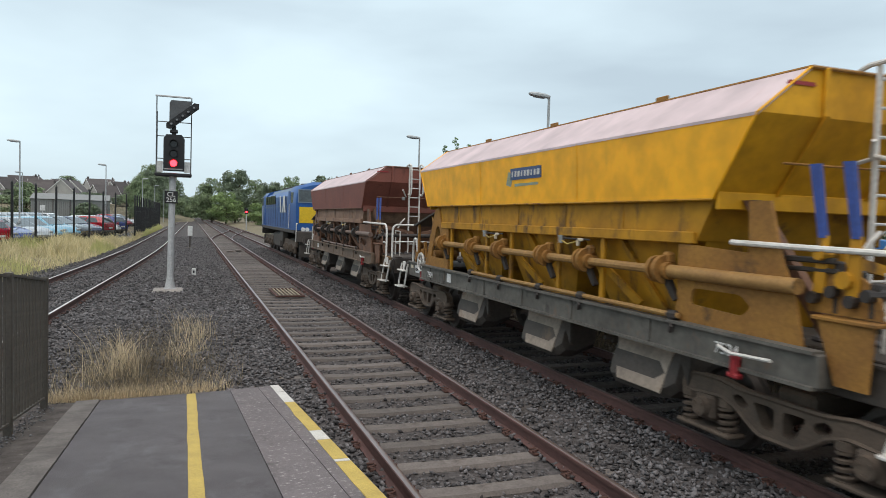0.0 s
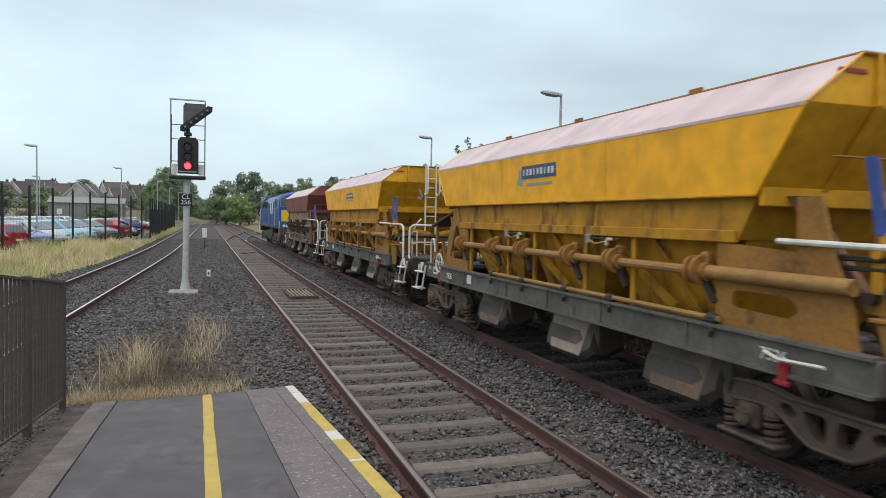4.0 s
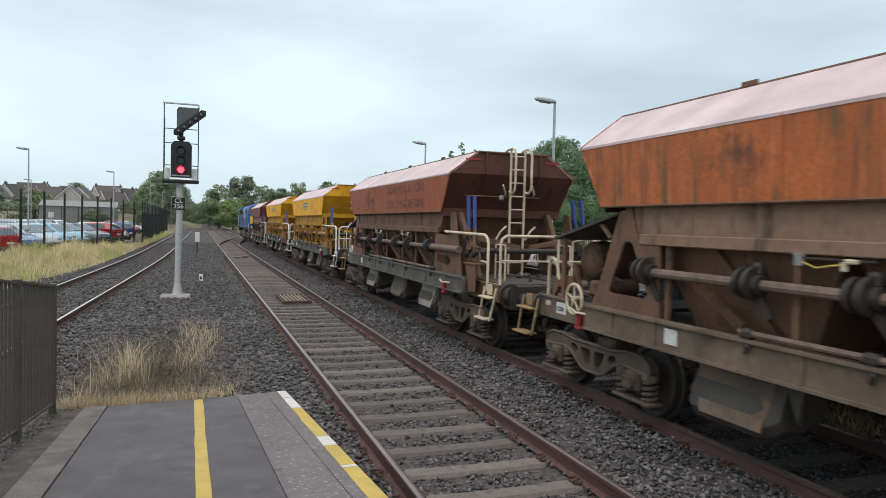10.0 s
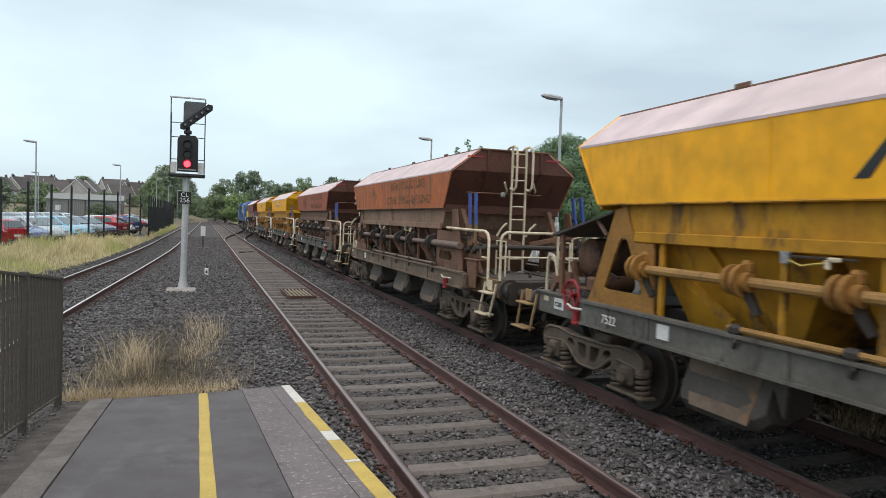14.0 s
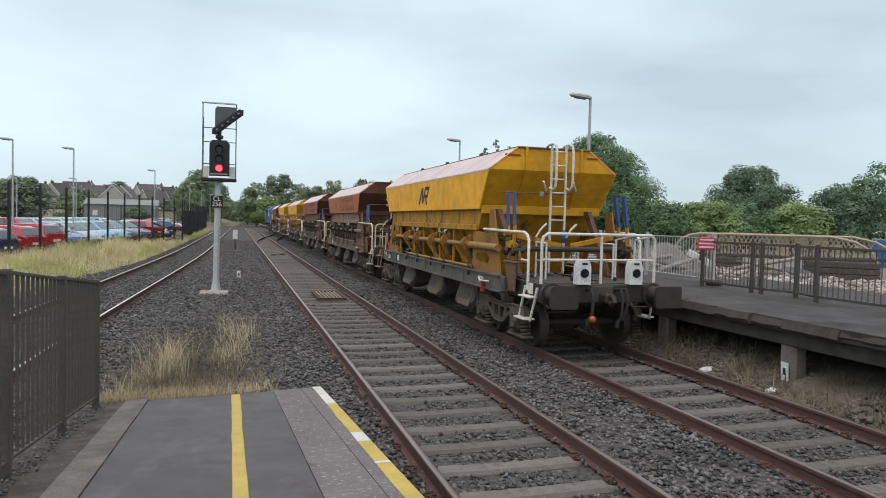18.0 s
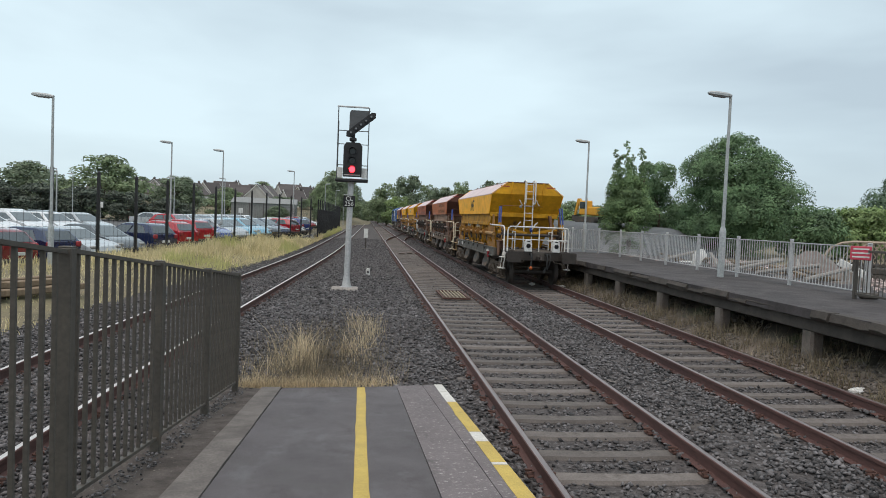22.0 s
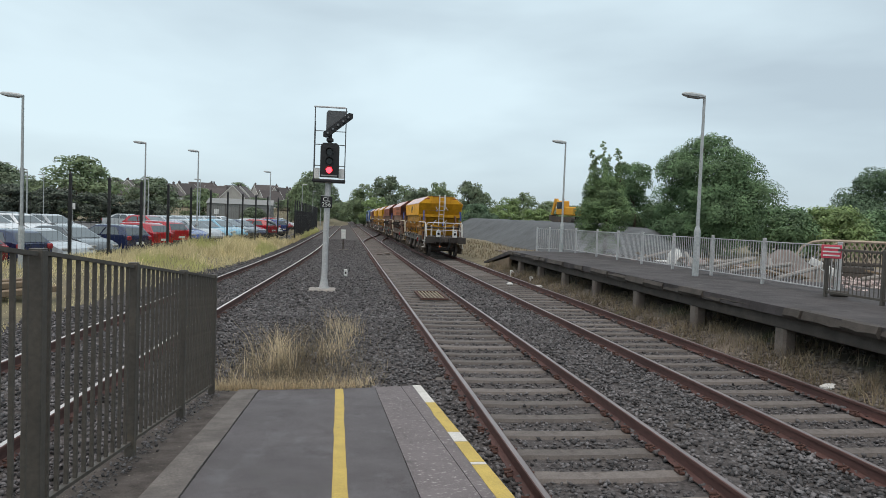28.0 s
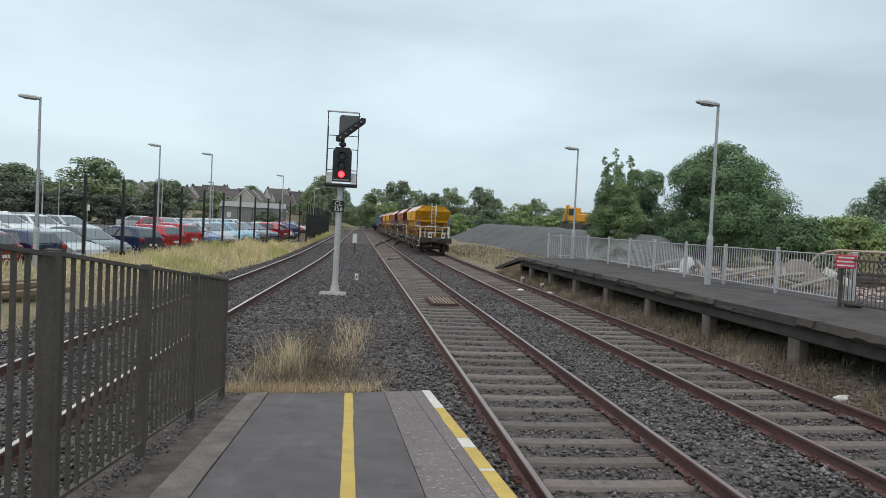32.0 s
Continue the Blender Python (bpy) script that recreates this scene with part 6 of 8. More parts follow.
        board = part("data_plate", Build().box((s * 1.07, 10.24, 1.03), (0.012, 0.27, 0.16), 0.003), M["white"], w, "white data plate with black code")
        writing(plate, 0.085, M["black"], board, (s * 1.08, 10.24, 1.02), turn)
        part("label_plate", Build().box((s * 1.325, 7.53, 1.07), (0.012, 0.2, 0.16), 0.003), M["white"], w)
        part("frame_label", Build().box((s * 1.07, 10.62, 1.07), (0.01, 0.14, 0.07), 0.002), M["rail_cream"], w)
        if number:
            writing(number, 0.15, M["white"], w, (s * 1.366, 0.33, 1.065), turn)
            writing(number, 0.15, M["white"], w, (s * 1.366, 8.5, 1.05), turn)
    if last:
        for x in (-0.37, 0.60):
            lamp = part("tail_lamp", Build().prism([(x - 0.12, -1.92, 1.17), (x + 0.12, -1.92, 1.17), (x + 0.12, -1.92, 1.46), (x + 0.09, -1.92, 1.56), (x - 0.09, -1.92, 1.56), (x - 0.12, -1.92, 1.46)], (0, 0.16, 0)), M["white"], w, "white box tail lamp with a dark lens")
            part("lens", Build().cyl((x, -1.92, 1.36), (x, -1.955, 1.36), 0.055, 16), M["lens_dark"], lamp)
            part("lens_rim", Build().cyl((x, -1.915, 1.36), (x, -1.935, 1.36), 0.075, 16), M["black"], lamp)
            part("lamp_handle", Build().box((x, -1.925, 1.515), (0.10, 0.012, 0.035), 0.004), M["black"], lamp)
            part("lamp_bracket", Build().box((x, -1.84, 1.18), (0.2, 0.14, 0.03), 0.006), M["grease"], lamp)
        part("hose_cap", Build().ball((-0.30, -2.1, 0.62), 0.06, 10, 6), M["orange_cap"], w, "orange hose coupling cap")
        part("glove", Build().ball((0.12, -0.14, 1.92), (0.06, 0.05, 0.13), 8, 5), M["blue_lever"], w)
    return w


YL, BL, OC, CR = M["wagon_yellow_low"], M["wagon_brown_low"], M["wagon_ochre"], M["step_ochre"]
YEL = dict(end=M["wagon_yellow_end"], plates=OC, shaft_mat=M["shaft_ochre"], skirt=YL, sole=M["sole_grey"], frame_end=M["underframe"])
pale, dusk = [M["chute_pale"]] * 3, [M["chute_dark"]] * 3
WAGONS = [
    hopper_wagon("dull brown ballast hopper wagon behind the locomotive", M["wagon_brown"], BL, BL, M["rail_white"], "", "C520", M["rail_white"], pale),
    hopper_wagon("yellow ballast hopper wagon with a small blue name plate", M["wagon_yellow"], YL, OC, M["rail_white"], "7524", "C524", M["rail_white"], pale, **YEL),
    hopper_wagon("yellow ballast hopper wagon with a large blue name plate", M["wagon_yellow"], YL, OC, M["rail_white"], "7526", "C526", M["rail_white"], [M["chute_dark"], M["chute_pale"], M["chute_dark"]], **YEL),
    hopper_wagon("red-brown ballast hopper wagon with faded lettering", M["wagon_rust"], BL, BL, M["rail_cream"], "", "C523", M["rail_white"], [M["chute_pale"], M["chute_dark"], M["chute_pale"]], end=M["wagon_rust_end_shaded"], front_rail=CR, sole=M["sole_grey"], skirt=BL),
    hopper_wagon("streaked orange-brown ballast hopper wagon with faded marks", M["wagon_orange"], BL, BL, M["rail_cream"], "", "C521", M["rail_cream"], dusk, end=M["wagon_rust_end_shaded"], front_rail=CR),
    hopper_wagon("yellow ballast hopper wagon with tail lamps at the rear", M["wagon_yellow"], YL, BL, M["rail_white"], "7522", "C522", M["red_lamp"], dusk, last=True, front_rail=CR, **YEL),
]


def side_point(y, z):
    """A place on the leaning side of a hopper."""
    u = (z - 2.42) / 0.745
    return (-(1.30 + 0.035 * u) - 0.002, y, z)


def side_patch(parent, name, yz, mat, label, thick=0.006):
    loop = [side_point(y, z) for y, z in yz]
    return part(name, Build().prism(loop, (-thick, 0, 0)), mat, parent, label)


def decorate():
    M["faded_green"] = material("faded scrawled paint", (0.12, 0.075, 0.04), (0.40, 0.125, 0.045), 0.75, scale=4, contrast=0.22, stretch=(1, 2.5, 0.6))
    M["plate_blue"] = material("blue enamel plate", (0.05, 0.09, 0.22), (0.035, 0.065, 0.16), 0.5)
    M["faded_teal"] = material("faded teal paint", (0.22, 0.36, 0.38), (0.30, 0.27, 0.12), 0.6)
    M["faded_dark"] = material("faded dark paint", (0.12, 0.055, 0.034), (0.36, 0.10, 0.042), 0.7, scale=4, contrast=0.22, stretch=(1, 2.5, 0.6))
    M["mark_black"] = material("dark grey painted mark", (0.03, 0.032, 0.035), rough=0.6)
    for wagon, yc, zc, ln, h in ((WAGONS[1], 4.52, 2.87, 0.98, 0.17), (WAGONS[2], 4.87, 2.88, 1.08, 0.19)):
        plate = side_patch(wagon, "name_plate", [(yc + ln / 2, zc - h / 2), (yc - ln / 2, zc - h / 2), (yc - ln / 2, zc + h / 2), (yc + ln / 2, zc + h / 2)], M["plate_blue"], "blue name plate")
        n = 9
        for k in range(n):
            y = yc + ln * 0.42 - ln * 0.84 * k / (n - 1)
            p = side_point(y, zc)
            part("letter_bar", Build().box((p[0] - 0.009, y, zc), (0.006, ln * (0.03 + 0.02 * (k % 3)), h * 0.5), 0.002), M["rail_white"], plate)
        side_patch(wagon, "faded_swoosh", [(yc + ln * 0.66, zc - h * 0.9), (yc + ln * 0.5, zc - h * 1.1), (yc + ln * 0.42, zc - h * 0.2), (yc + ln * 0.58, zc + h * 0.3)], M["faded_teal"], "faded teal mark", 0.003)
        side_patch(wagon, "faded_words", [(yc + ln * 0.36, zc - h * 1.1), (yc - ln * 0.4, zc - h * 1.05), (yc - ln * 0.4, zc - h * 0.85), (yc + ln * 0.36, zc - h * 0.85)], M["faded_teal"], "", 0.003)
    # two slanting strokes and a hook, as a dark mark on the last wagon; the same but faded on two others
    for wagon, yc, zc, s, mat in ((WAGONS[5], 4.83, 2.79, 1.08, M["mark_black"]), (WAGONS[3], 6.75, 2.80, 1.5, M["faded_dark"])):
        for loop in ([(0.42, -0.22), (0.30, -0.22), (0.16, 0.2), (0.24, 0.2)], [(0.24, 0.2), (0.12, 0.2), (0.02, -0.2), (0.10, -0.2)], [(0.10, -0.2), (0.0, -0.2), (-0.12, 0.22), (-0.04, 0.22)],
                     [(-0.04, 0.22), (-0.42, 0.22), (-0.40, 0.13), (-0.06, 0.13)], [(-0.42, 0.22), (-0.34, 0.02), (-0.26, 0.02), (-0.33, 0.18)], [(-0.06, 0.02), (-0.34, 0.02), (-0.34, -0.06), (-0.06, -0.06)],
                     [(-0.12, -0.04), (-0.22, -0.06), (-0.36, -0.24), (-0.26, -0.24)]):
            side_patch(wagon, "painted_mark", [(yc + (y - 0.4 * z) * s, zc + z * s * 0.9) for y, z in loop], mat, "", 0.004)
    # faded lettering on the two rust-coloured wagons
    for k, word, yc, wide, zc in ((3, 'INFRASTRUCTURE', 3.25, 3.01, 2.96), (3, 'CIVIL ENGINEERING', 3.29, 3.19, 2.62), (4, 'INFRASTRUCTURE', 3.35, 2.86, 2.97), (4, 'CIVIL ENGINEERING', 3.32, 3.7, 2.62)):
        me = text_mesh(word, 0.26, 0.002, 0.011)
        me.materials.append(M["faded_green" if k == 4 else "faded_dark"])
        ob = part("writing", me, None, WAGONS[k])
        xs = [v.co.x for v in me.vertices]
        p = side_point(yc, zc)
        ob.location, ob.rotation_euler = (p[0] - 0.002, yc, zc), (radians(92.7), 0, radians(-90))
        ob.scale = (wide / (max(xs) - min(xs)), 1, 1)


decorate()


M["cab_glass"] = material("pale cab window", (0.14, 0.17, 0.18), (0.09, 0.11, 0.12), 0.12, bump=0.0, spec=0.9)


def build_loco():
    t = thing("locomotive", "blue diesel locomotive with a yellow end panel and twin cabs", "locomotive", None)
    L = 15.6
    prof = [(-1.36, 1.48), (1.36, 1.48), (1.38, 2.6), (1.36, 3.2), (1.12, 3.52), (0.5, 3.70), (-0.5, 3.70), (-1.12, 3.52), (-1.36, 3.2), (-1.38, 2.6)]

    def ring(y, sx=1.0, top=3.70):
        return [(x * sx, y, z if z < 2.7 else 2.6 + (z - 2.6) * (top - 2.6) / 1.1) for x, z in prof]
    # cabs, a step higher than the hood between them
    for y0, y1, face in ((0.0, 2.5, -1), (L - 2.5, L, 1)):
        rings = [ring(y0, 0.95 if face < 0 else 1.0, 3.60 if face < 0 else 3.74), ring(y0 + 0.3, 1.0, 3.74), ring(y1 - 0.3, 1.0, 3.74), ring(y1, 0.95 if face > 0 else 1.0, 3.60 if face > 0 else 3.74)]
        cab = part("cab", Build().loft(rings), M["loco_blue"], t)
        y = y0 if face < 0 else y1
        part("end_panel", Build().prism([(-1.16, y + face * 0.004, 1.82), (1.16, y + face * 0.004, 1.82), (1.16, y + face * 0.004, 2.56), (-1.16, y + face * 0.004, 2.56)], (0, face * 0.012, 0)), M["loco_yellow"], cab, "yellow warning panel")
        for x in (-0.88, 0.0, 0.88):
            half = 0.30 if x else 0.36
            part("cab_window", Build().prism([(x - half, y + face * 0.004, 2.80), (x + half, y + face * 0.004, 2.80), (x + half, y + face * 0.004, 3.33), (x - half, y + face * 0.004, 3.33)], (0, face * 0.012, 0)), M["cab_glass"], cab)
            part("window_frame", Build().holed([(x - half - 0.05, y + face * 0.004, 2.75), (x + half + 0.05, y + face * 0.004, 2.75), (x + half + 0.05, y + face * 0.004, 3.38), (x - half - 0.05, y + face * 0.004, 3.38)],
                                               [(x - half, y + face * 0.004, 2.80), (x + half, y + face * 0.004, 2.80), (x + half, y + face * 0.004, 3.33), (x - half, y + face * 0.004, 3.33)], (0, face * 0.02, 0)), M["loco_roof"], cab)
        for s in (-1, 1):
            yw = (y0 + y1) / 2 + face * 0.35
            part("side_window", Build().box((s * 1.375, yw, 3.0), (0.03, 0.75, 0.5), 0.01), M["cab_glass"], cab)
            part("cab_door", Build().box((s * 1.378, yw - face * 0.95, 2.45), (0.02, 0.62, 1.75), 0.01), M["loco_blue"], cab)
            part("handrail", Build().tube([(s * 1.43, yw - face * 0.55, 1.55), (s * 1.43, yw - face * 0.55, 2.7)], 0.02, 6), M["rail_white"], cab)
            for x in (0.98, 0.78):
                part("marker_light", Build().cyl((s * x, y, 1.53), (s * x, y + face * 0.06, 1.53), 0.09, 14), M["white"], cab, "round white lamp")
            part("grab_rail", Build().tube([(s * 1.30, y + face * 0.12, 0.95), (s * 1.30, y + face * 0.14, 1.75), (s * 1.25, y + face * 0.04, 1.80)], 0.025, 6), M["rail_white"], cab)
        part("horn", Build().cyl((0.35, y - face * 0.6, 3.74), (0.35, y - face * 0.3, 3.84), 0.05, 8, 0.09), M["underframe"], cab)
        part("buffer_beam", Build().box((0, y + face * 0.15, 1.18), (2.6, 0.3, 0.5), 0.03), M["underframe"], t)
        part("coupling", Build().box((0, y + face * 0.4, 1.0), (0.25, 0.5, 0.25), 0.04), M["bogie"], t)
        part("snow_guard", Build().box((0, y + face * 0.1, 0.55), (2.3, 0.08, 0.6), 0.02), M["underframe"], t)
        for x in (-0.9, 0.9):
            bf = part("buffer", Build().cyl((x, y + face * 0.25, 1.05), (x, y + face * 0.8, 1.05), 0.1, 12), M["underframe"], t)
            part("buffer_face", Build().cyl((x, y + face * 0.78, 1.05), (x, y + face * 0.86, 1.05), 0.22, 18), M["underframe"], bf)
    body = part("hood", Build().loft([ring(2.5, 0.985, 3.56), ring(L - 2.5, 0.985, 3.56)]), M["loco_blue"], t)
    part("roof", Build().loft([[(x, y, z) for x, z in ((-0.95, 3.44), (0.95, 3.44), (0.85, 3.60), (0.3, 3.67), (-0.3, 3.67), (-0.85, 3.60))] for y in (2.6, L - 2.6)]), M["loco_roof"], t, "pale grey-blue roof plates")
    for y in (4.2, 6.4, 8.6, 11.2):
        fan = part("roof_fan", Build().cyl((0, y, 3.62), (0, y, 3.80), 0.5, 18), M["underframe"], t)
        part("fan_guard", Build().cyl((0, y, 3.80), (0, y, 3.82), 0.42, 14), M["loco_roof"], fan)
    part("exhaust", Build().box((0, 7.5, 3.72), (0.5, 0.5, 0.25), 0.05), M["underframe"], t)
    for s in (-1, 1):
        for k in range(5):
            part("grille", Build().box((s * 1.37, 8.2 + 1.05 * k, 3.0), (0.03, 0.85, 0.5), 0.01), M["dark_glass"], body)
        for k in range(9):
            part("door_edge", Build().box((s * 1.368, 3.0 + 1.15 * k, 2.3), (0.012, 0.03, 1.5), 0.002), M["underframe"], body)
        part("waist_rail", Build().box((s * 1.375, L / 2, 2.6), (0.012, L - 5.2, 0.03), 0.002), M["loco_roof"], body)
        for dy, lean in ((3.2, 0.35), (4.0, -0.3), (4.9, 0.35)):
            part("white_stroke", Build().prism([(s * 1.378, dy, 2.30), (s * 1.378, dy + 0.42, 2.30), (s * 1.378, dy + 0.42 + lean, 3.15), (s * 1.378, dy + lean, 3.15)], (s * 0.008, 0, 0)), M["white"], body, "white painted emblem stroke")
        part("side_sill", Build().box((s * 1.30, L / 2, 1.40), (0.12, L - 0.3, 0.16), 0.02), M["underframe"], t)
        part("battery_box", Build().box((s * 1.12, L / 2 - 2.2, 1.05), (0.3, 1.2, 0.55), 0.03), M["underframe"], t)
    part("fuel_tank", Build().box((0, L / 2 + 0.4, 0.78), (2.4, 3.4, 0.85), 0.12), M["underframe"], t)
    for yb in (3.1, L - 3.1):
        bg = part("bogie", Build().box((0, yb, 0.8), (1.8, 3.6, 0.3), 0.04), M["underframe"], t)
        for s in (-1, 1):
            part("side_frame", Build().box((s * 1.08, yb, 0.78), (0.16, 4.3, 0.34), 0.05), M["bogie"], bg)
            for dy in (-1.7, 0.0, 1.7):
                part("axle_box", Build().box((s * 1.12, yb + dy, 0.52), (0.16, 0.4, 0.42), 0.05).cyl((s * 1.18, yb + dy, 0.5), (s * 1.26, yb + dy, 0.5), 0.12, 12), M["bogie"], bg)
            for dy in (-0.85, 0.85):
                part("spring_pack", Build().cyl((s * 1.12, yb + dy, 0.45), (s * 1.12, yb + dy, 0.75), 0.12, 10), M["bogie"], bg)
        for dy in (-1.7, 0.0, 1.7):
            ob = part("wheelset", WHEELSET, None, bg)
            ob.location = (0, yb + dy, WHEEL_R)
            WHEELSETS.append((ob, (0, yb + dy, WHEEL_R)))
    return t


LOCO = build_loco()


# ---- plants ----
M["straw"] = foliage("dry straw grass", (0.82, 0.67, 0.45), (0.44, 0.345, 0.22), 0.2, 0.35)
M["verge"] = foliage("long yellowing grass", (0.84, 0.73, 0.46), (0.50, 0.43, 0.22), 0.2, 0.3)
M["verge_green"] = foliage("green grass", (0.44, 0.45, 0.18), (0.58, 0.54, 0.25), 0.2, 0.3)
M["weeds"] = foliage("brown weeds", (0.30, 0.24, 0.165), (0.16, 0.135, 0.085), translucent=0.2)
M["rubble"] = material("dusty rubble", (0.19, 0.163, 0.14), (0.10, 0.086, 0.074), 0.95, scale=3, fine=50, per_island=0.5)
M["leaf"] = foliage("broad green leaves", (0.150, 0.235, 0.115), (0.10, 0.165, 0.082), translucent=0.15)
M["leaf_young"] = foliage("fresh green leaves", (0.19, 0.275, 0.12), (0.115, 0.18, 0.085), translucent=0.2)
M["leaf_light"] = foliage("light green leaves", (0.25, 0.335, 0.135), (0.175, 0.245, 0.10))
M["leaf_dark"] = foliage("dark leaves", (0.125, 0.19, 0.112), (0.09, 0.14, 0.084), translucent=0.12)
# the two far leaf colours are paler and greyer to stand in for haze
M["leaf_far"] = foliage("far foliage with haze in its colour", (0.23, 0.295, 0.16), (0.165, 0.215, 0.122))
M["leaf_haze"] = foliage("distant foliage with haze in its colour", (0.20, 0.25, 0.16), (0.15, 0.19, 0.125))
M["leaf_hedge"] = foliage("dark clipped hedge leaves", (0.10, 0.12, 0.09), (0.075, 0.092, 0.07), translucent=0.1)
M["bark"] = material("bark", (0.11, 0.085, 0.06), (0.06, 0.045, 0.03), 0.9, scale=4, fine=30, stretch=(1, 1, 0.3), bump=0.5)


def blades(name, label, xy, z, h0, h1, width, mat, lean=0.35, tall=None):
    """Grass: single blades, each with a bend, from the given feet."""
    n = len(xy)
    h = RNG.uniform(h0, h1, n) * (1.0 if tall is None else tall)
    a = RNG.uniform(0, 2 * np.pi, n)
    side = np.stack([np.cos(a), np.sin(a), np.zeros(n)], 1) * (width * RNG.uniform(0.6, 1.3, n))[:, None]
    b = RNG.uniform(0, 2 * np.pi, n)
    drift = np.stack([np.cos(b), np.sin(b), np.zeros(n)], 1) * (h * RNG.uniform(0.05, lean, n))[:, None]
    foot = np.concatenate([xy, np.asarray(z).reshape(-1, 1)], 1)
    up = np.array([0, 0, 1.0])
    mid = foot + drift * 0.35 + up * (h * 0.55)[:, None]
    tip = foot + drift + up * (h * RNG.uniform(0.85, 1.0, n))[:, None]
    v = np.stack([foot - side, foot + side, mid + side * 0.7, mid - side * 0.7, tip], 1).reshape(-1, 3)
    k = 5 * np.arange(n)[:, None]
    f = np.concatenate([np.array([[0, 1, 2]]) + k, np.array([[0, 2, 3]]) + k, np.array([[3, 2, 4]]) + k])
    ob = new(name, mesh_arrays(name, v, f, mat))
    return tagged(ob, label, "grass", kind="stuff")


def tufts(centres, spread, per):
    c = np.repeat(np.asarray(centres, float), per, 0)
    return c + RNG.normal(0, 1, c.shape) * spread


def grow_grass():
    # straw at the foot of the ramp
    xs = np.concatenate([RNG.uniform(-1.6, 0.45, 170), RNG.uniform(-1.6, -0.7, 90)])
    row = np.stack([xs, ramp_end(xs) + RNG.uniform(0.03, 0.3, len(xs))], 1)
    xy = tufts(row, 0.05, 9)
    xy = xy[xy[:, 1] > ramp_end(xy[:, 0]) + 0.02]
    blades("dry_grass", "dry straw-coloured grass along the end of the ramp", xy, np.full(len(xy), -0.19), 0.05, 0.25, 0.0035, M["straw"], 0.95)
    # two slanting stands of tall bent stalks
    spots = [(-1.45, 9.5, 0.16, 0.34), (-1.25, 9.8, 0.16, 0.42), (-1.05, 10.1, 0.15, 0.5), (-1.0, 10.5, 0.13, 0.58), (-0.98, 10.9, 0.10, 0.72), (-1.0, 11.4, 0.10, 0.62), (-0.6, 9.9, 0.14, 0.26),
             (-0.25, 10.0, 0.13, 0.22), (-0.18, 10.6, 0.12, 0.26), (-0.1, 11.2, 0.11, 0.32), (-0.06, 11.9, 0.10, 0.5), (0.05, 12.6, 0.12, 0.6), (0.15, 13.3, 0.13, 0.58), (0.2, 14.0, 0.13, 0.6), (0.1, 14.6, 0.12, 0.5)]
    for x, y, r, tall in spots:
        c = np.array([(x, y)]) + RNG.normal(0, r * 1.7, (14 if x < -0.5 else 9, 2)) * np.array([0.9, 1.5])
        xy = tufts(c, 0.045, 6)
        xy = xy[xy[:, 1] > ramp_end(xy[:, 0]) + 0.05]
        blades("dry_grass", "tall dry bent grass clump growing through the ballast", xy, np.full(len(xy), -0.19), tall * 0.2, tall * 1.1, 0.0036, M["straw"], 1.0)
    # thin growth between
    xy = np.stack([RNG.normal(-0.62, 0.55, 4600), 9.1 + np.abs(RNG.normal(0, 2.2, 4600))], 1)
    xy = xy[(xy[:, 1] > ramp_end(xy[:, 0]) + 0.05) & (xy[:, 0] > -1.9) & (xy[:, 0] < 0.9)]
    blades("thin_grass", "thin dry stalks in the ballast", xy, np.full(len(xy), -0.19), 0.06, 0.36, 0.0028, M["weeds"], 1.0)
    # verge beside the siding, up to the car park fence
    n = 80000
    y = 6 + 100 * RNG.uniform(0, 1, n) ** 1.5
    lo = np.maximum(fence_x(y) + 0.0, -16)
    hi = siding_x(y) - 1.75
    u = RNG.uniform(0, 1, n)
    xy = np.stack([lo + (hi - lo) * u, y], 1)
    patch = np.array([noise.noise((p[0] * 0.35, p[1] * 0.16, 4)) for p in xy])
    green = (patch > 0.3) | (y > 66)
    keep = RNG.uniform(0, 1, n) < np.clip(0.25 + (1 - u) * 1.6, 0, 1) * np.interp(y, [18, 27], [0.35, 1.0])
    z = level(xy[:, 0], xy[:, 1]) - 0.02
    lumps = np.array([0.75 + 0.9 * noise.noise((p[0] * 1.1, p[1] * 0.5, 9)) + 0.5 * noise.noise((p[0] * 3.0, p[1] * 1.6, 2)) for p in xy]).clip(0.25, 1.7) * np.interp(y, [18, 30], [0.4, 1.0])
    for sel, mat, name in ((~green & keep, M["verge"], "verge_grass"), (green & keep, M["verge_green"], "verge_grass")):
        p = xy[sel]
        near = y[sel] < 34
        for part_sel, width, tall in ((near, 0.009, 0.62), (~near, 0.014, 0.8)):
            blades(name, "long uncut grass on the verge beside the siding", p[part_sel], z[sel][part_sel], 0.12, tall, width, mat, 0.8, lumps[sel][part_sel])
    # weeds on the bank under the far platform
    c = np.stack([7.15 + np.abs(RNG.normal(0, 0.5, 420)), RNG.uniform(4, 35, 420)], 1)
    xy = tufts(c, 0.10, 24)
    zz = np.interp(xy[:, 0], [7.0, 7.5, 8.3, 9.4], [-0.24, -0.02, 0.2, 0.34])
    blades("bank_weeds", "brown weeds and grass on the bank under the platform", xy, zz, 0.05, 0.36, 0.006, M["weeds"], 0.9)
    n = 9000
    xy = np.stack([7.0 + np.abs(RNG.normal(0, 0.6, n)), RNG.uniform(4, 34, n)], 1)
    zz = np.interp(xy[:, 0], [7.0, 7.5, 8.3, 9.4], [-0.22, 0.01, 0.22, 0.37])
    ob = scatter_stones("bank_rubble", xy, zz, RNG.uniform(0.015, 0.06, n), M["rubble"], "broken stone and soil on the bank under the platform")
    n = 3400
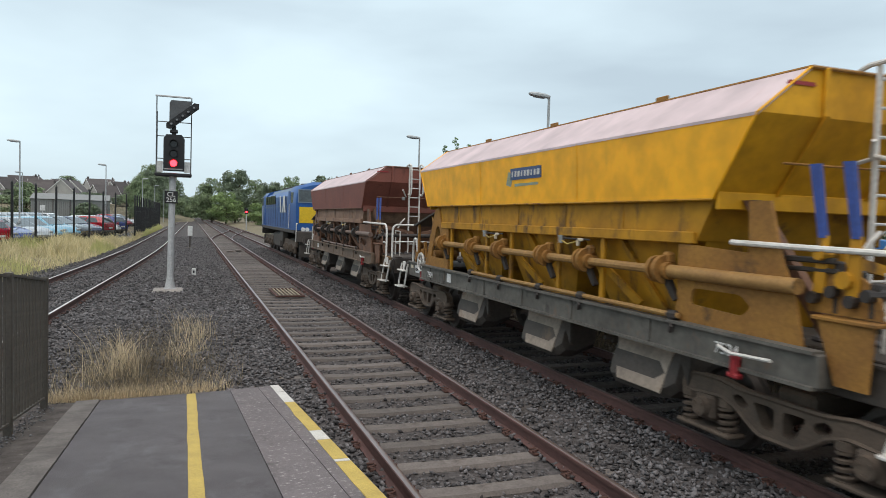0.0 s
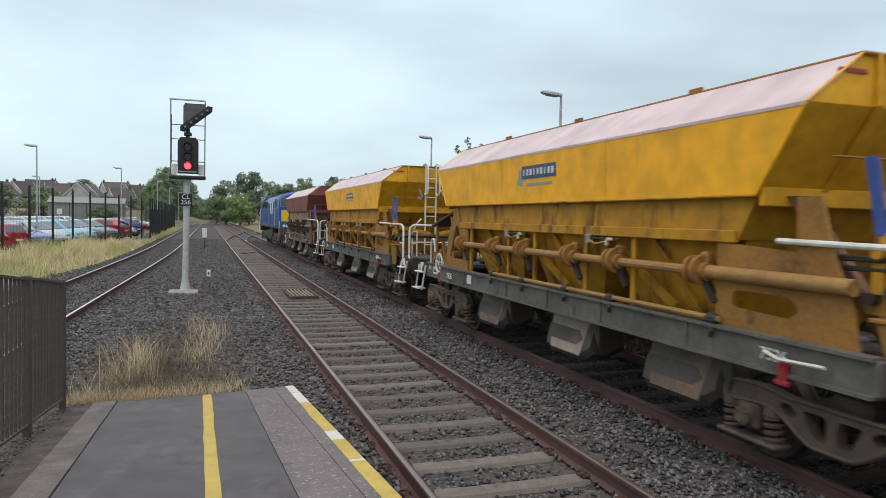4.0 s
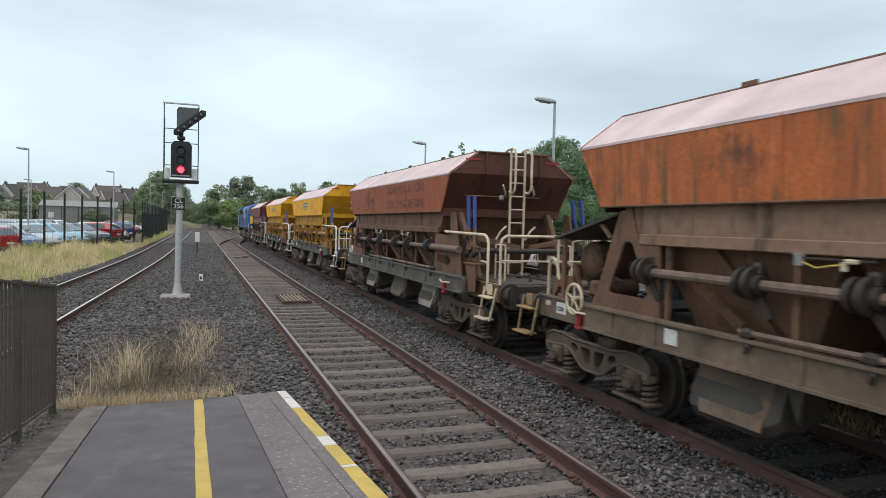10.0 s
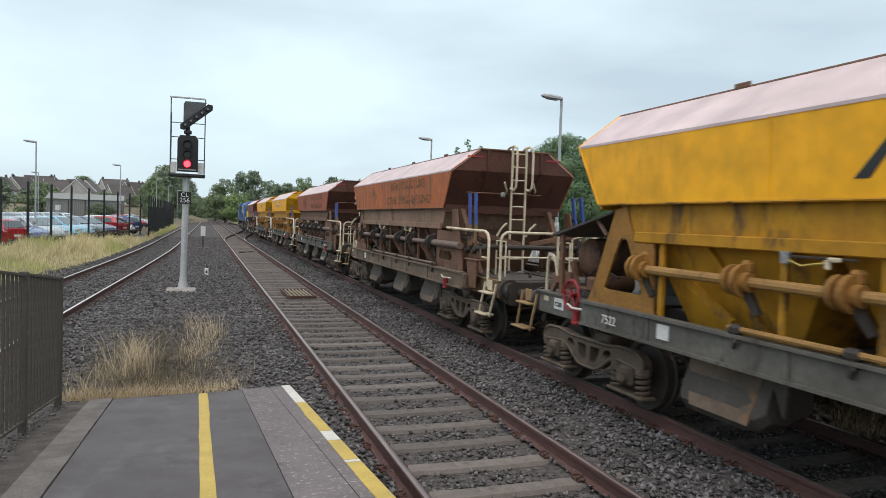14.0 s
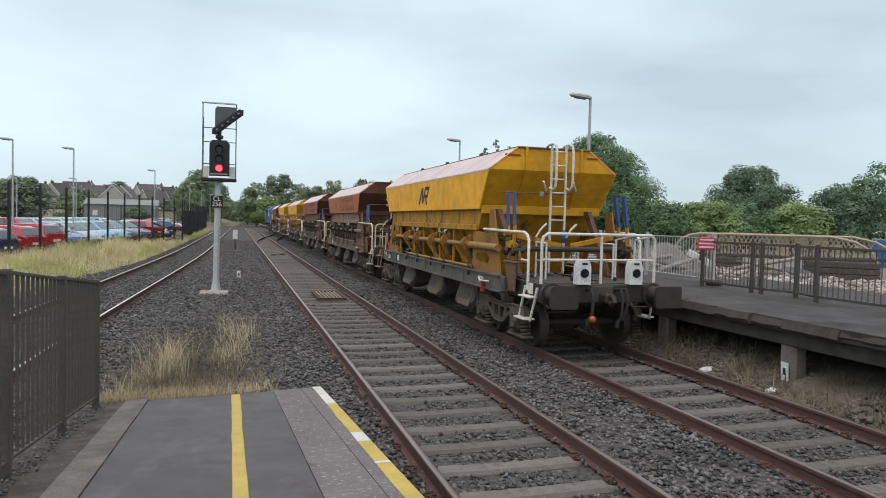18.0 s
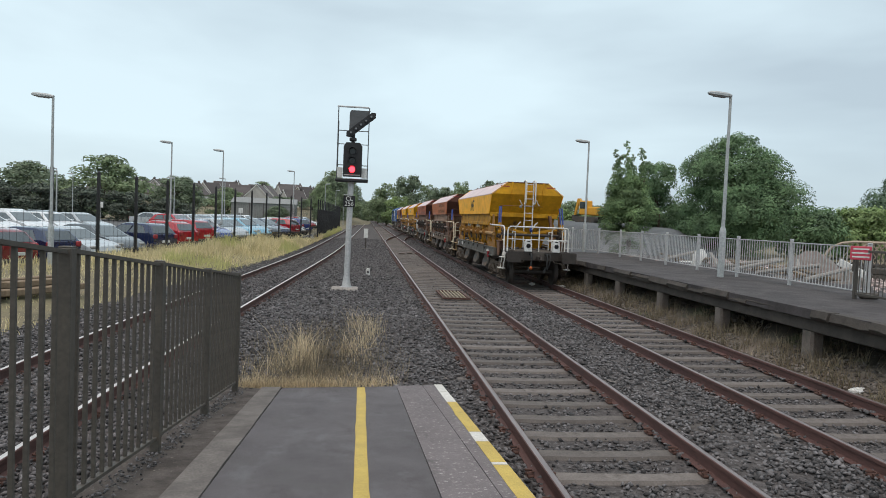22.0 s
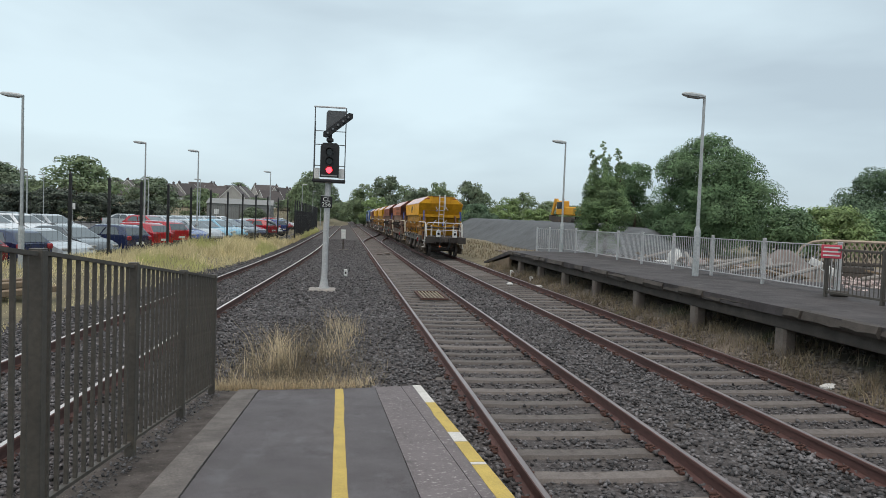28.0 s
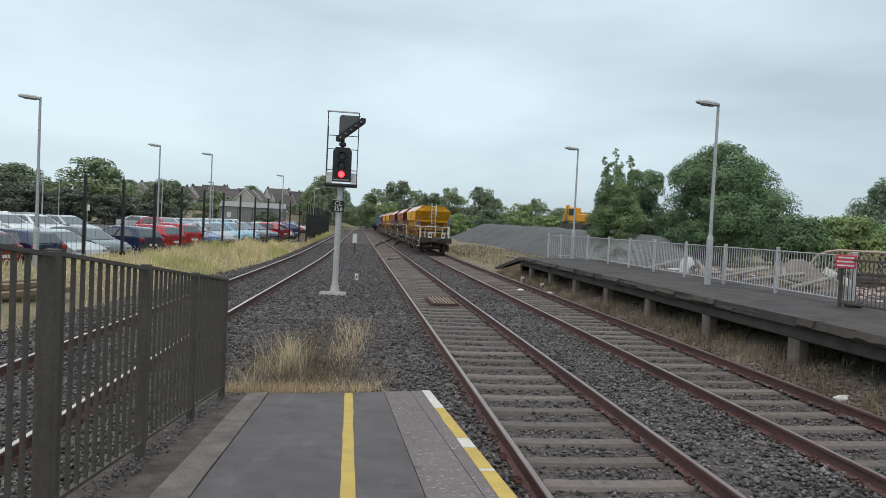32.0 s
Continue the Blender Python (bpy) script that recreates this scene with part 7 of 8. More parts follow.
    xy = np.stack([RNG.uniform(8.2, 13.0, n), RNG.uniform(35.5, 70, n)], 1)
    blades("verge_grass", "yellowing grass beyond the platform end", xy, level(xy[:, 0], xy[:, 1]), 0.08, 0.32, 0.014, M["weeds"], 0.7)


grow_grass()


def leaf_cloud(centres, radii, count, size, squash=0.85, fill=0.68):
    """Leaves as small quads in shells round the given clump centres."""
    k = RNG.choice(len(centres), count, p=radii ** 2 / (radii ** 2).sum())
    d = RNG.normal(0, 1, (count, 3))
    d /= np.linalg.norm(d, axis=1)[:, None]
    d[:, 2] = np.where(d[:, 2] < -0.5, -d[:, 2] * 0.5, d[:, 2])
    r = radii[k] * (fill + (1.08 - fill) * RNG.uniform(0, 1, count) ** 0.6)
    p = centres[k] + d * r[:, None] * np.array([1, 1, squash])
    a = RNG.normal(0, 1, (count, 3))
    n = d + a * 0.32 + np.array([0, 0, 0.25])
    u = np.cross(n, RNG.normal(0, 1, (count, 3)))
    u /= np.linalg.norm(u, axis=1)[:, None] + 1e-9
    w = np.cross(n, u)
    w /= np.linalg.norm(w, axis=1)[:, None] + 1e-9
    s = (size * RNG.uniform(0.6, 1.35, count))[:, None]
    u, w = u * s, w * s * 0.62
    v = np.stack([p - u, p + w, p + u, p - w], 1).reshape(-1, 3)
    f = (np.arange(4)[None] + 4 * np.arange(count)[:, None])
    return v, f


def tree(name, label, place, height, width, leaves, leaf, mat, low=0.12, clumps=40, spiky=False, seed=1, category="tree", shape=1.0):
    """A trunk with limbs and a crown of small leaves in uneven clumps."""
    global RNG
    RNG = np.random.default_rng(seed)
    t = thing(name, label, category, Matrix.Translation(place))
    trunk = Build()
    th = height * 0.45
    r0 = max(0.05, height * 0.022)
    lean = RNG.normal(0, 0.03, 2) * height
    trunk.cyl((0, 0, -0.1), (lean[0] * 0.5, lean[1] * 0.5, th), r0, 9, r0 * 0.6)
    part("trunk", trunk, M["bark"], t)
    cz0, cz1 = height * low, height
    rad = width / 2
    cs, rs = [], []
    for i in range(clumps):
        a = 2 * math.pi * RNG.uniform()
        u = RNG.uniform(0.02, 1.0)
        prof = math.sin(math.pi * (0.12 + 0.80 * u ** (0.85 * shape))) ** 0.75
        rr = rad * prof * math.sqrt(RNG.uniform(0.15, 1.0)) * RNG.uniform(0.75, 1.08)
        cr = rad * RNG.uniform(0.18, 0.34) * (0.6 + 0.5 * prof)
        z = cz0 + cr * 0.5 + (cz1 - cz0 - cr * 1.3) * u
        cs.append((math.cos(a) * rr * 0.86, math.sin(a) * rr * 0.86, z * (0.74 if spiky else 1.0)))
        rs.append(cr)
    if spiky:
        for dx, dy, top in ((-0.75, 0.1, 0.93), (-0.28, -0.1, 1.0), (0.22, 0.2, 0.9), (0.55, -0.1, 0.95), (0.0, 0.3, 0.85), (-0.5, 0.3, 0.8)):
            for j in range(26):
                u = j / 25
                cs.append((dx + 0.12 * math.sin(3 * u + dx) + RNG.normal(0, 0.07), dy + RNG.normal(0, 0.07), height * (0.40 + (top - 0.40) * u)))
                rs.append((0.27 * (1 - u) + 0.10) * RNG.uniform(0.6, 1.3))
    cs, rs = np.array(cs), np.array(rs)
    for i in range(6):
        c = cs[RNG.integers(0, len(cs))]
        limb = Build().tube([(lean[0] * 0.3, lean[1] * 0.3, th * RNG.uniform(0.5, 0.95)), tuple(c * np.array([0.5, 0.5, 0.85])), tuple(c)], r0 * 0.35, 6)
        part("limb", limb, M["bark"], t)
    v, f = leaf_cloud(cs, rs, leaves, leaf)
    crown = new("crown", mesh_arrays("crown", v, f, mat))
    crown.parent = t
    return t


# trees behind the far platform
tree("tree", "young leafy tree with upright shoots behind the platform railing", (12.45, 32.2, 0.3), 5.85, 3.0, 42000, 0.046, M["leaf_young"], 0.02, 46, True, 3)
tree("tree", "large round-headed broadleaf tree behind the yard", (25.4, 46.0, 0.2), 8.7, 8.2, 110000, 0.072, M["leaf"], 0.0, 120, False, 4, shape=1.2)
tree("tree", "mid-green tree beside the large round tree", (22.6, 52.0, 0.2), 7.2, 6.4, 40000, 0.078, M["leaf"], 0.05, 44, False, 5)
tree("tree", "dark upright tree with tufted crown beyond the hedge", (51.2, 60.0, 0.2), 8.7, 9.4, 45000, 0.09, M["leaf_dark"], 0.12, 70, False, 6, shape=0.9)
for i, (x, y, h, w, m) in enumerate(((33.5, 50, 4.3, 7, "leaf"), (38.0, 50, 4.4, 7, "leaf_light"), (43, 51, 4.2, 7, "leaf"), (47.5, 50, 4.6, 7, "leaf_light"), (52.0, 49, 6.5, 8, "leaf_dark"), (57.5, 50, 8.8, 9, "leaf"), (64, 48, 9.6, 10, "leaf_dark"),
                                     (70, 45, 9.2, 10, "leaf"), (76, 40, 9.0, 10, "leaf_dark"), (30.5, 57, 4.0, 7, "leaf_dark"), (19.0, 98, 4.6, 6, "leaf_dark"))):
    tree("bush" if h < 5 else "tree", "broad green hedge bush behind the yard" if h < 5 else "tall green tree at the edge of the yard", (x, y, 0.2), h, w, 15000, 0.11, M[m], 0.0, 60, False, 20 + i, "bush" if h < 5 else "tree")

# woods round the line ahead
WOOD = [(-6, 185, 9, 10, 0), (5, 175, 10.6, 9, 0), (10, 170, 12.6, 10, 1), (14.5, 172, 10.6, 9, 0), (7.5, 160, 7.5, 8, 2), (19, 165, 8.8, 10, 1), (15, 142, 8.8, 8, 1), (20, 148, 10.4, 9, 0),
        (25.5, 140, 10.4, 9, 1), (29, 146, 8.6, 8, 0), (33, 140, 7.9, 8, 2), (37.5, 142, 8.8, 7, 0), (42, 140, 7.0, 8, 0), (46, 138, 6.4, 8, 1), (51, 138, 6.3, 9, 0), (56, 135, 6.6, 9, 1), (62, 130, 7.0, 10, 0), (68, 125, 7.2, 10, 1),
        (17, 118, 4.6, 7, 2), (22, 115, 4.8, 7, 2), (27, 116, 4.6, 7, 2), (32, 114, 4.9, 8, 2), (38, 112, 4.6, 8, 2), (44, 110, 4.4, 8, 0), (50, 106, 4.6, 8, 2), (12, 128, 4.5, 7, 2), (3.5, 215, 8.5, 11, 0), (-3.5, 240, 8.0, 12, 1), (0.5, 260, 7.5, 14, 0)]
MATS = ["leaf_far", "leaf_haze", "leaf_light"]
wood_kinds = []
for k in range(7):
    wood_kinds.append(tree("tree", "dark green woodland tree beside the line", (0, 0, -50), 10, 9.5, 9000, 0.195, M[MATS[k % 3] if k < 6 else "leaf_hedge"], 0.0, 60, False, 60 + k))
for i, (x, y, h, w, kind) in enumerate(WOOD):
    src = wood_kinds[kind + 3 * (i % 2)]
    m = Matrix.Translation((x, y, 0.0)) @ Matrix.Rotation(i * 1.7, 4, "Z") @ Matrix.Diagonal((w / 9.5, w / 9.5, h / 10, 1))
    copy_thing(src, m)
# trees and hedge behind the car park and on the hill
LEFTS = [(-39.5, 110, 9.6, 12.5, 0), (-32.5, 124, 7.8, 10, 1), (-27, 140, 6.5, 9, 0), (-58, 128, 9.4, 13, 1), (-66, 124, 9.6, 13, 0), (-75, 120, 9.4, 14, 1), (-86, 112, 9.4, 14, 0), (-97, 102, 9.0, 15, 1), (-49, 118, 6.2, 9, 1),
         (-30, 92, 3.3, 8, 1), (-35, 91, 3.6, 8, 1), (-40, 90, 3.8, 8, 0), (-45, 89, 4.0, 8, 1), (-50, 87, 4.2, 9, 0), (-56, 84, 4.2, 9, 1), (-25.5, 94, 2.8, 7, 1), (-62, 80, 4.4, 10, 0), (-69, 75, 4.6, 10, 1), (-76, 69, 4.6, 10, 0), (-14.5, 118, 3.2, 5, 1),
         (-8.5, 140, 8.6, 7, 0), (-7.5, 158, 11.0, 9, 1), (-9.0, 176, 12.5, 9, 0), (-6.0, 196, 11.5, 10, 1)] + [(-84 + 9.5 * k, 226 + 3 * math.sin(k), 3.6 + 0.8 * math.sin(k * 2.2), 12, 1) for k in range(8)] + [(-130 + 13 * k + 3 * math.sin(k * 1.9), 376 + 6 * math.cos(k * 2.7), 6.5 + 2.2 * math.sin(k * 1.3), 14, k % 2) for k in range(10)]
for i, (x, y, h, w, kind) in enumerate(LEFTS):
    h = h * 1.25 if y < 96 else h
    src = wood_kinds[6 if y < 96 else kind + 3 * (i % 2)]
    m = Matrix.Translation((x, y, float(level(x, y)) - 0.1)) @ Matrix.Rotation(i * 2.3, 4, "Z") @ Matrix.Diagonal((w / 9.5, w / 9.5, h / 10, 1))
    copy_thing(src, m)
for ob in wood_kinds:
    for c in list(ob.children_recursive) + [ob]:
        bpy.data.objects.remove(c)
RNG = np.random.default_rng(11)


# ---- car park ----
M["car_park"] = material("car park tarmac", (0.10, 0.10, 0.10), (0.07, 0.07, 0.072), 0.85, scale=0.5, fine=60)


def build_car_park():
    ys = np.arange(8, 101, 2.0)
    off = np.array([0.6, 1.2, 3, 5, 7, 7.6, 8.3, 9.2, 12, 20, 30, 45])
    v = [(float(fence_x(y)) - o, y, float(level(fence_x(y) - o, y)) + 0.025) for y in ys for o in off]
    n, m = len(off), len(ys)
    i = np.arange(n * m).reshape(m, n)
    f = np.stack([i[:-1, 1:], i[:-1, :-1], i[1:, :-1], i[1:, 1:]], -1).reshape(-1, 4)
    tagged(new("car_park", mesh_arrays("car_park", v, f, M["car_park"], True)), "dark tarmac car park behind the railway fence", "car park", kind="structure")


build_car_park()


def build_black_fence():
    f = thing("mesh_fence", "tall black steel mesh fence between railway and car park", "fence")
    pts = []
    y = 8.2
    while y < 112:
        pts.append((float(fence_x(y)) + 0.1, y))
        y += 2.70
    post = Build().box((0, 0, 1.58), (0.10, 0.10, 3.16), 0.006).cyl((0, 0, 3.16), (0, 0, 3.25), 0.045, 6, 0.004).mesh("post", M["black_fence"])
    for x, y in pts:
        ob = part("post", post, None, f)
        ob.location = (x, y, 0.18)
    for (xa, ya), (xb, yb) in zip(pts[:-1], pts[1:]):
        b = Build()
        n = 34 if ya > 50 else 9
        for k in range(n):
            u = (k + 0.5) / n
            b.box((xa + (xb - xa) * u, ya + (yb - ya) * u, 1.38), (0.006, 0.006, 2.3))
        ang = math.atan2(yb - ya, xb - xa)
        for z in ((0.3, 0.9, 1.5, 2.1, 2.52) if ya > 50 else (0.3, 2.52)):
            b.box(((xa + xb) / 2, (ya + yb) / 2, z), (math.hypot(xb - xa, yb - ya), 0.008, 0.008), 0, Matrix.Rotation(ang, 3, "Z"))
        tagged(part("mesh_panel", b, M["black_fence"], f, "fine black wire panel"), kind="stuff")


build_black_fence()

# lighter base than the dark glass: some sky reflection is put into the colour
M["car_glass"] = material("car glass with sky in its colour", (0.055, 0.065, 0.07), (0.04, 0.048, 0.052), 0.06, bump=0.0, spec=1.0, coat=1.0)
CAR_PARTS = {}


def car_meshes(kind):
    """Meshes of a small hatchback or a saloon, nose towards +y, middle at 0."""
    if kind in CAR_PARTS:
        return CAR_PARTS[kind]
    if kind == "hatch":
        L, Wd = 4.0, 1.7
        # outline of the side: y, z
        low = [(-1.95, 0.35), (-2.0, 0.6), (-1.97, 0.95), (-1.85, 0.98), (0.85, 0.96), (1.55, 0.84), (1.9, 0.68), (2.0, 0.5), (1.95, 0.3), (1.0, 0.22), (-1.2, 0.22)]
        cab = [(-1.88, 0.96), (-1.6, 1.36), (-1.25, 1.45), (-0.2, 1.47), (0.1, 1.42), (0.92, 0.95)]
    else:
        L, Wd = 4.4, 1.75
        low = [(-2.15, 0.35), (-2.2, 0.65), (-2.15, 0.98), (-1.5, 1.0), (0.85, 0.95), (1.7, 0.82), (2.1, 0.68), (2.2, 0.5), (2.15, 0.3), (1.1, 0.22), (-1.3, 0.22)]
        cab = [(-1.75, 0.97), (-1.05, 1.36), (-0.75, 1.42), (0.0, 1.43), (0.3, 1.37), (1.0, 0.94)]
    hw = Wd / 2
    body = Build()
    rings = []
    for x, s, dz in ((-hw, 0.94, 0.03), (-hw + 0.06, 0.985, 0.0), (-hw * 0.4, 1.0, 0.015), (hw * 0.4, 1.0, 0.015), (hw - 0.06, 0.985, 0.0), (hw, 0.94, 0.03)):
        rings.append([(x, y * s, z + (dz if z > 0.6 else dz * 0.5)) for y, z in low])
    body.loft(rings)
    shell = Build()
    rings = []
    top = 0.72
    for x0, s in ((-1, 1), (-0.88, 1), (0.88, 1), (1, 1)):
        edge = abs(x0) > 0.95
        ring = []
        for i, (y, z) in enumerate(cab):
            wz = hw * (0.96 if z < 1.0 else top + 0.04 * (1.47 - z))
            ring.append((x0 * wz, y, z - (0.03 if edge and z > 1.0 else 0)))
        rings.append(ring)
    shell.loft(rings)

    def pane(i, j, a, b, out):
        """A window between two corners of the cabin's outline, across the car."""
        (y0, z0), (y1, z1) = cab[i], cab[j]
        q = []
        for u, s in ((a, -1), (a, 1), (b, 1), (b, -1)):
            y, z = y0 + (y1 - y0) * u, z0 + (z1 - z0) * u
            wz = hw * (0.96 + (top - 0.96) * min(1, (z - 0.95) / 0.45)) * 0.86
            q.append((s * wz, y, z))
        n = Vector((0, -(z1 - z0), y1 - y0)).normalized()
        n = n if out * n.y > 0 else -n
        return Build().prism([tuple(Vector(p) + n * 0.012) for p in q], tuple(-n * 0.02))
    front = pane(len(cab) - 1, len(cab) - 2, 0.06, 0.9, 1)
    rear = pane(0, 1, 0.12, 0.92, -1)
    sides = []
    ya, yb = cab[0][0] + 0.25, cab[-1][0] - 0.1
    ta, tb = cab[2][0] - 0.05, cab[-2][0] - 0.05
    for s in (-1, 1):
        xm, xt = s * (hw * 0.955 + 0.006), s * (hw * (top + 0.07) + 0.012)
        for (b0, b1, t0, t1) in ((ya + 0.15, (ya + yb) / 2 - 0.04, ta + 0.1, (ta + tb) / 2 - 0.05), ((ya + yb) / 2 + 0.04, yb - 0.12, (ta + tb) / 2 + 0.04, tb - 0.02)):
            sides.append(Build().prism([(xm, b0, 0.99), (xm, b1, 0.99), (xt, t1, 1.35), (xt, t0, 1.35)], (-s * 0.02, 0, 0)))
    tyre = Build()
    rings = []
    for x, r in ((-0.09, 0.2), (-0.1, 0.28), (-0.06, 0.31), (0.06, 0.31), (0.1, 0.28), (0.09, 0.2)):
        rings.append([(x, r * math.cos(2 * math.pi * i / 18), r * math.sin(2 * math.pi * i / 18)) for i in range(18)])
    tyre.loft(rings)
    rim = Build().cyl((-0.095, 0, 0), (0.095, 0, 0), 0.205, 14)
    for k in range(5):
        a = 2 * math.pi * k / 5
        rim.box((0, 0.1 * math.cos(a), 0.1 * math.sin(a)), (0.2, 0.05, 0.05), 0.008, Matrix.Rotation(a, 3, "X"))
    yf, yr = low[7][0] - 0.05, low[1][0] + 0.02
    out = dict(hw=hw, wheels=(low[7][0] - 0.75, low[1][0] + 0.72), yf=yf, yr=yr)
    out["body"] = body.mesh("body", M["white"], 40)
    out["cabin"] = shell.mesh("cabin", M["white"], 40)
    out["front_window"] = front.mesh("front_window", M["car_glass"])
    out["rear_window"] = rear.mesh("rear_window", M["car_glass"])
    out["side_window"] = [s.mesh("side_window", M["car_glass"]) for s in sides]
    out["tyre"], out["rim"] = tyre.mesh("tyre", M["rubber"], 40), rim.mesh("rim", M["silver"])
    out["head_lamp"] = [Build().box((s * (hw - 0.25), yf - 0.1, 0.66), (0.32, 0.18, 0.13), 0.04).mesh("head_lamp", M["silver"]) for s in (-1, 1)]
    out["tail_lamp"] = [Build().box((s * (hw - 0.17), yr + 0.02, 0.86), (0.24, 0.14, 0.2), 0.04).mesh("tail_lamp", M["red_lamp"]) for s in (-1, 1)]
    out["plate"] = Build().box((0, yr - 0.02, 0.62), (0.5, 0.03, 0.11), 0.01).mesh("number_plate", M["white"])
    out["bumper"] = [Build().box((0, y, 0.36), (Wd * 0.9, 0.16, 0.2), 0.05).mesh("bumper", M["underframe"]) for y in (yf - 0.04, yr + 0.04)]
    out["mirror"] = [Build().box((s * (hw + 0.06), 0.62, 1.0), (0.16, 0.1, 0.12), 0.03).mesh("mirror", M["white"]) for s in (-1, 1)]
    CAR_PARTS[kind] = out
    return out


PAINT = {}


def paint(color):
    if color not in PAINT:
        PAINT[color] = material("car paint", color, tuple(c * 0.92 for c in color), 0.24, 0.0, scale=0.5, fine=5, bump=0.0, coat=1.0, contrast=1.0)
    return PAINT[color]


def car(kind, word, color, x, y, turn):
    g = car_meshes(kind)
    t = thing("car", f"{word} {'hatchback' if kind == 'hatch' else 'saloon'} car parked behind the fence", "car", pose(x, y, float(level(x, y)) + 0.025, 0, 0, turn), "parked cars")
    p = paint(color)

    def painted(name, me, parent):
        ob = part(name, me, None, parent)
        ob.material_slots[0].link = "OBJECT"
        ob.material_slots[0].material = p
        return ob
    body = painted("body", g["body"], t)
    cabin = painted("cabin", g["cabin"], t)
    part("front_window", g["front_window"], None, cabin)
    part("rear_window", g["rear_window"], None, cabin)
    for me in g["side_window"]:
        part("side_window", me, None, cabin)
    for key in ("head_lamp", "tail_lamp", "bumper"):
        for me in g[key]:
            part(key, me, None, body)
    for me in g["mirror"]:
        painted("mirror", me, body)
    part("number_plate", g["plate"], None, body)
    for wy in g["wheels"]:
        for s in (-1, 1):
            w = part("tyre", g["tyre"], None, t)
            w.location = (s * (g["hw"] - 0.09), wy, 0.31)
            part("rim", g["rim"], None, w)
    return t


RED, BLUE, DBLUE, BLACK, SILVER, WHITE, LBLUE, GREY, MAROON = ((0.42, 0.012, 0.022), (0.03, 0.06, 0.26), (0.018, 0.026, 0.075), (0.012, 0.012, 0.014), (0.42, 0.45, 0.47), (0.72, 0.73, 0.74), (0.20, 0.42, 0.55), (0.10, 0.11, 0.12), (0.20, 0.012, 0.02))
NAMES = {RED: "bright red", BLUE: "blue", DBLUE: "dark blue", BLACK: "black", SILVER: "silver", WHITE: "white", LBLUE: "light blue", GREY: "dark grey", MAROON: "dark red"}


def park_cars():
    # first row behind the fence, then others across the aisle; the third value tells which end faces the railway
    row = [(WHITE, 1), (MAROON, 0), (DBLUE, 0), (SILVER, 1), (GREY, 1), (DBLUE, 0), (RED, 0), (RED, 0), (BLUE, 1), (SILVER, 1), (LBLUE, 1), (LBLUE, 1), (BLACK, 1), (DBLUE, 1), (RED, 0), (WHITE, 1), (BLUE, 0), (RED, 0)]
    for k, (c, nose) in enumerate(row):
        y = 23.1 + 2.47 * k + RNG.uniform(-0.1, 0.1)
        x = float(fence_x(y)) - 2.9 + RNG.uniform(-0.25, 0.2)
        car("saloon" if k in (3, 8, 13) else "hatch", NAMES[c], c, x, y, (-116 if nose else 64) + RNG.uniform(-4, 4))
    for c, y, off in ((WHITE, 35.0, 9.6), (WHITE, 37.6, 9.6), (WHITE, 40.2, 9.7), (SILVER, 42.8, 9.6), (RED, 55.2, 9.6), (SILVER, 57.8, 9.6), (GREY, 60.4, 9.6), (SILVER, 65.2, 9.7), (WHITE, 67.8, 9.6), (SILVER, 73.0, 9.6), (BLUE, 75.6, 9.6),
                      (WHITE, 38.0, 15.0), (SILVER, 40.6, 15.0), (WHITE, 43.2, 15.1), (WHITE, 45.8, 15.0), (GREY, 48.4, 15.0), (SILVER, 66.0, 15.0), (WHITE, 82.0, 9.6), (RED, 87.0, 4.0), (WHITE, 92.0, 4.0)):
        car("hatch" if int(y) % 2 else "saloon", NAMES[c], c, float(fence_x(y)) - off, y, -116 + RNG.uniform(-4, 4))


park_cars()
for lx, ly, h in ((-29.5, 58.0, 5.6), (-31.5, 75.0, 5.4), (-33.5, 84.0, 5.3), (-26.0, 62.0, 4.6), (-15.0, 76.0, 5.2), (-17.5, 66.0, 4.6)):
    lamp_post((lx, ly, 0.22), h, 180, 1.0)
for sx, sy in ((-22.8, 63.0), (-12.6, 72.0)):
    t = thing("bay_sign", "small white sign on a thin post in the car park", "sign", Matrix.Translation((sx, sy, 0.22)))
    part("post", Build().cyl((0, 0, 0), (0, 0, 2.2), 0.03, 6), M["galv"], t)
    part("panel", Build().box((0, -0.04, 1.95), (0.42, 0.02, 0.5), 0.005), M["white"], t)


# ---- houses beyond the car park ----
M["render_wall"] = material("pale house render", (0.46, 0.44, 0.41), (0.32, 0.305, 0.285), 0.9, scale=0.4, fine=10, per_object=0.2)
M["roof_tile"] = material("dark roof tiles", (0.105, 0.09, 0.087), (0.068, 0.06, 0.06), 0.85, scale=0.8, fine=8, stretch=(1, 1, 3), per_object=0.25)
M["shed_wall"] = material("grey profiled cladding", (0.24, 0.245, 0.24), (0.18, 0.185, 0.18), 0.7, scale=0.3, fine=12, stretch=(6, 6, 0.2))


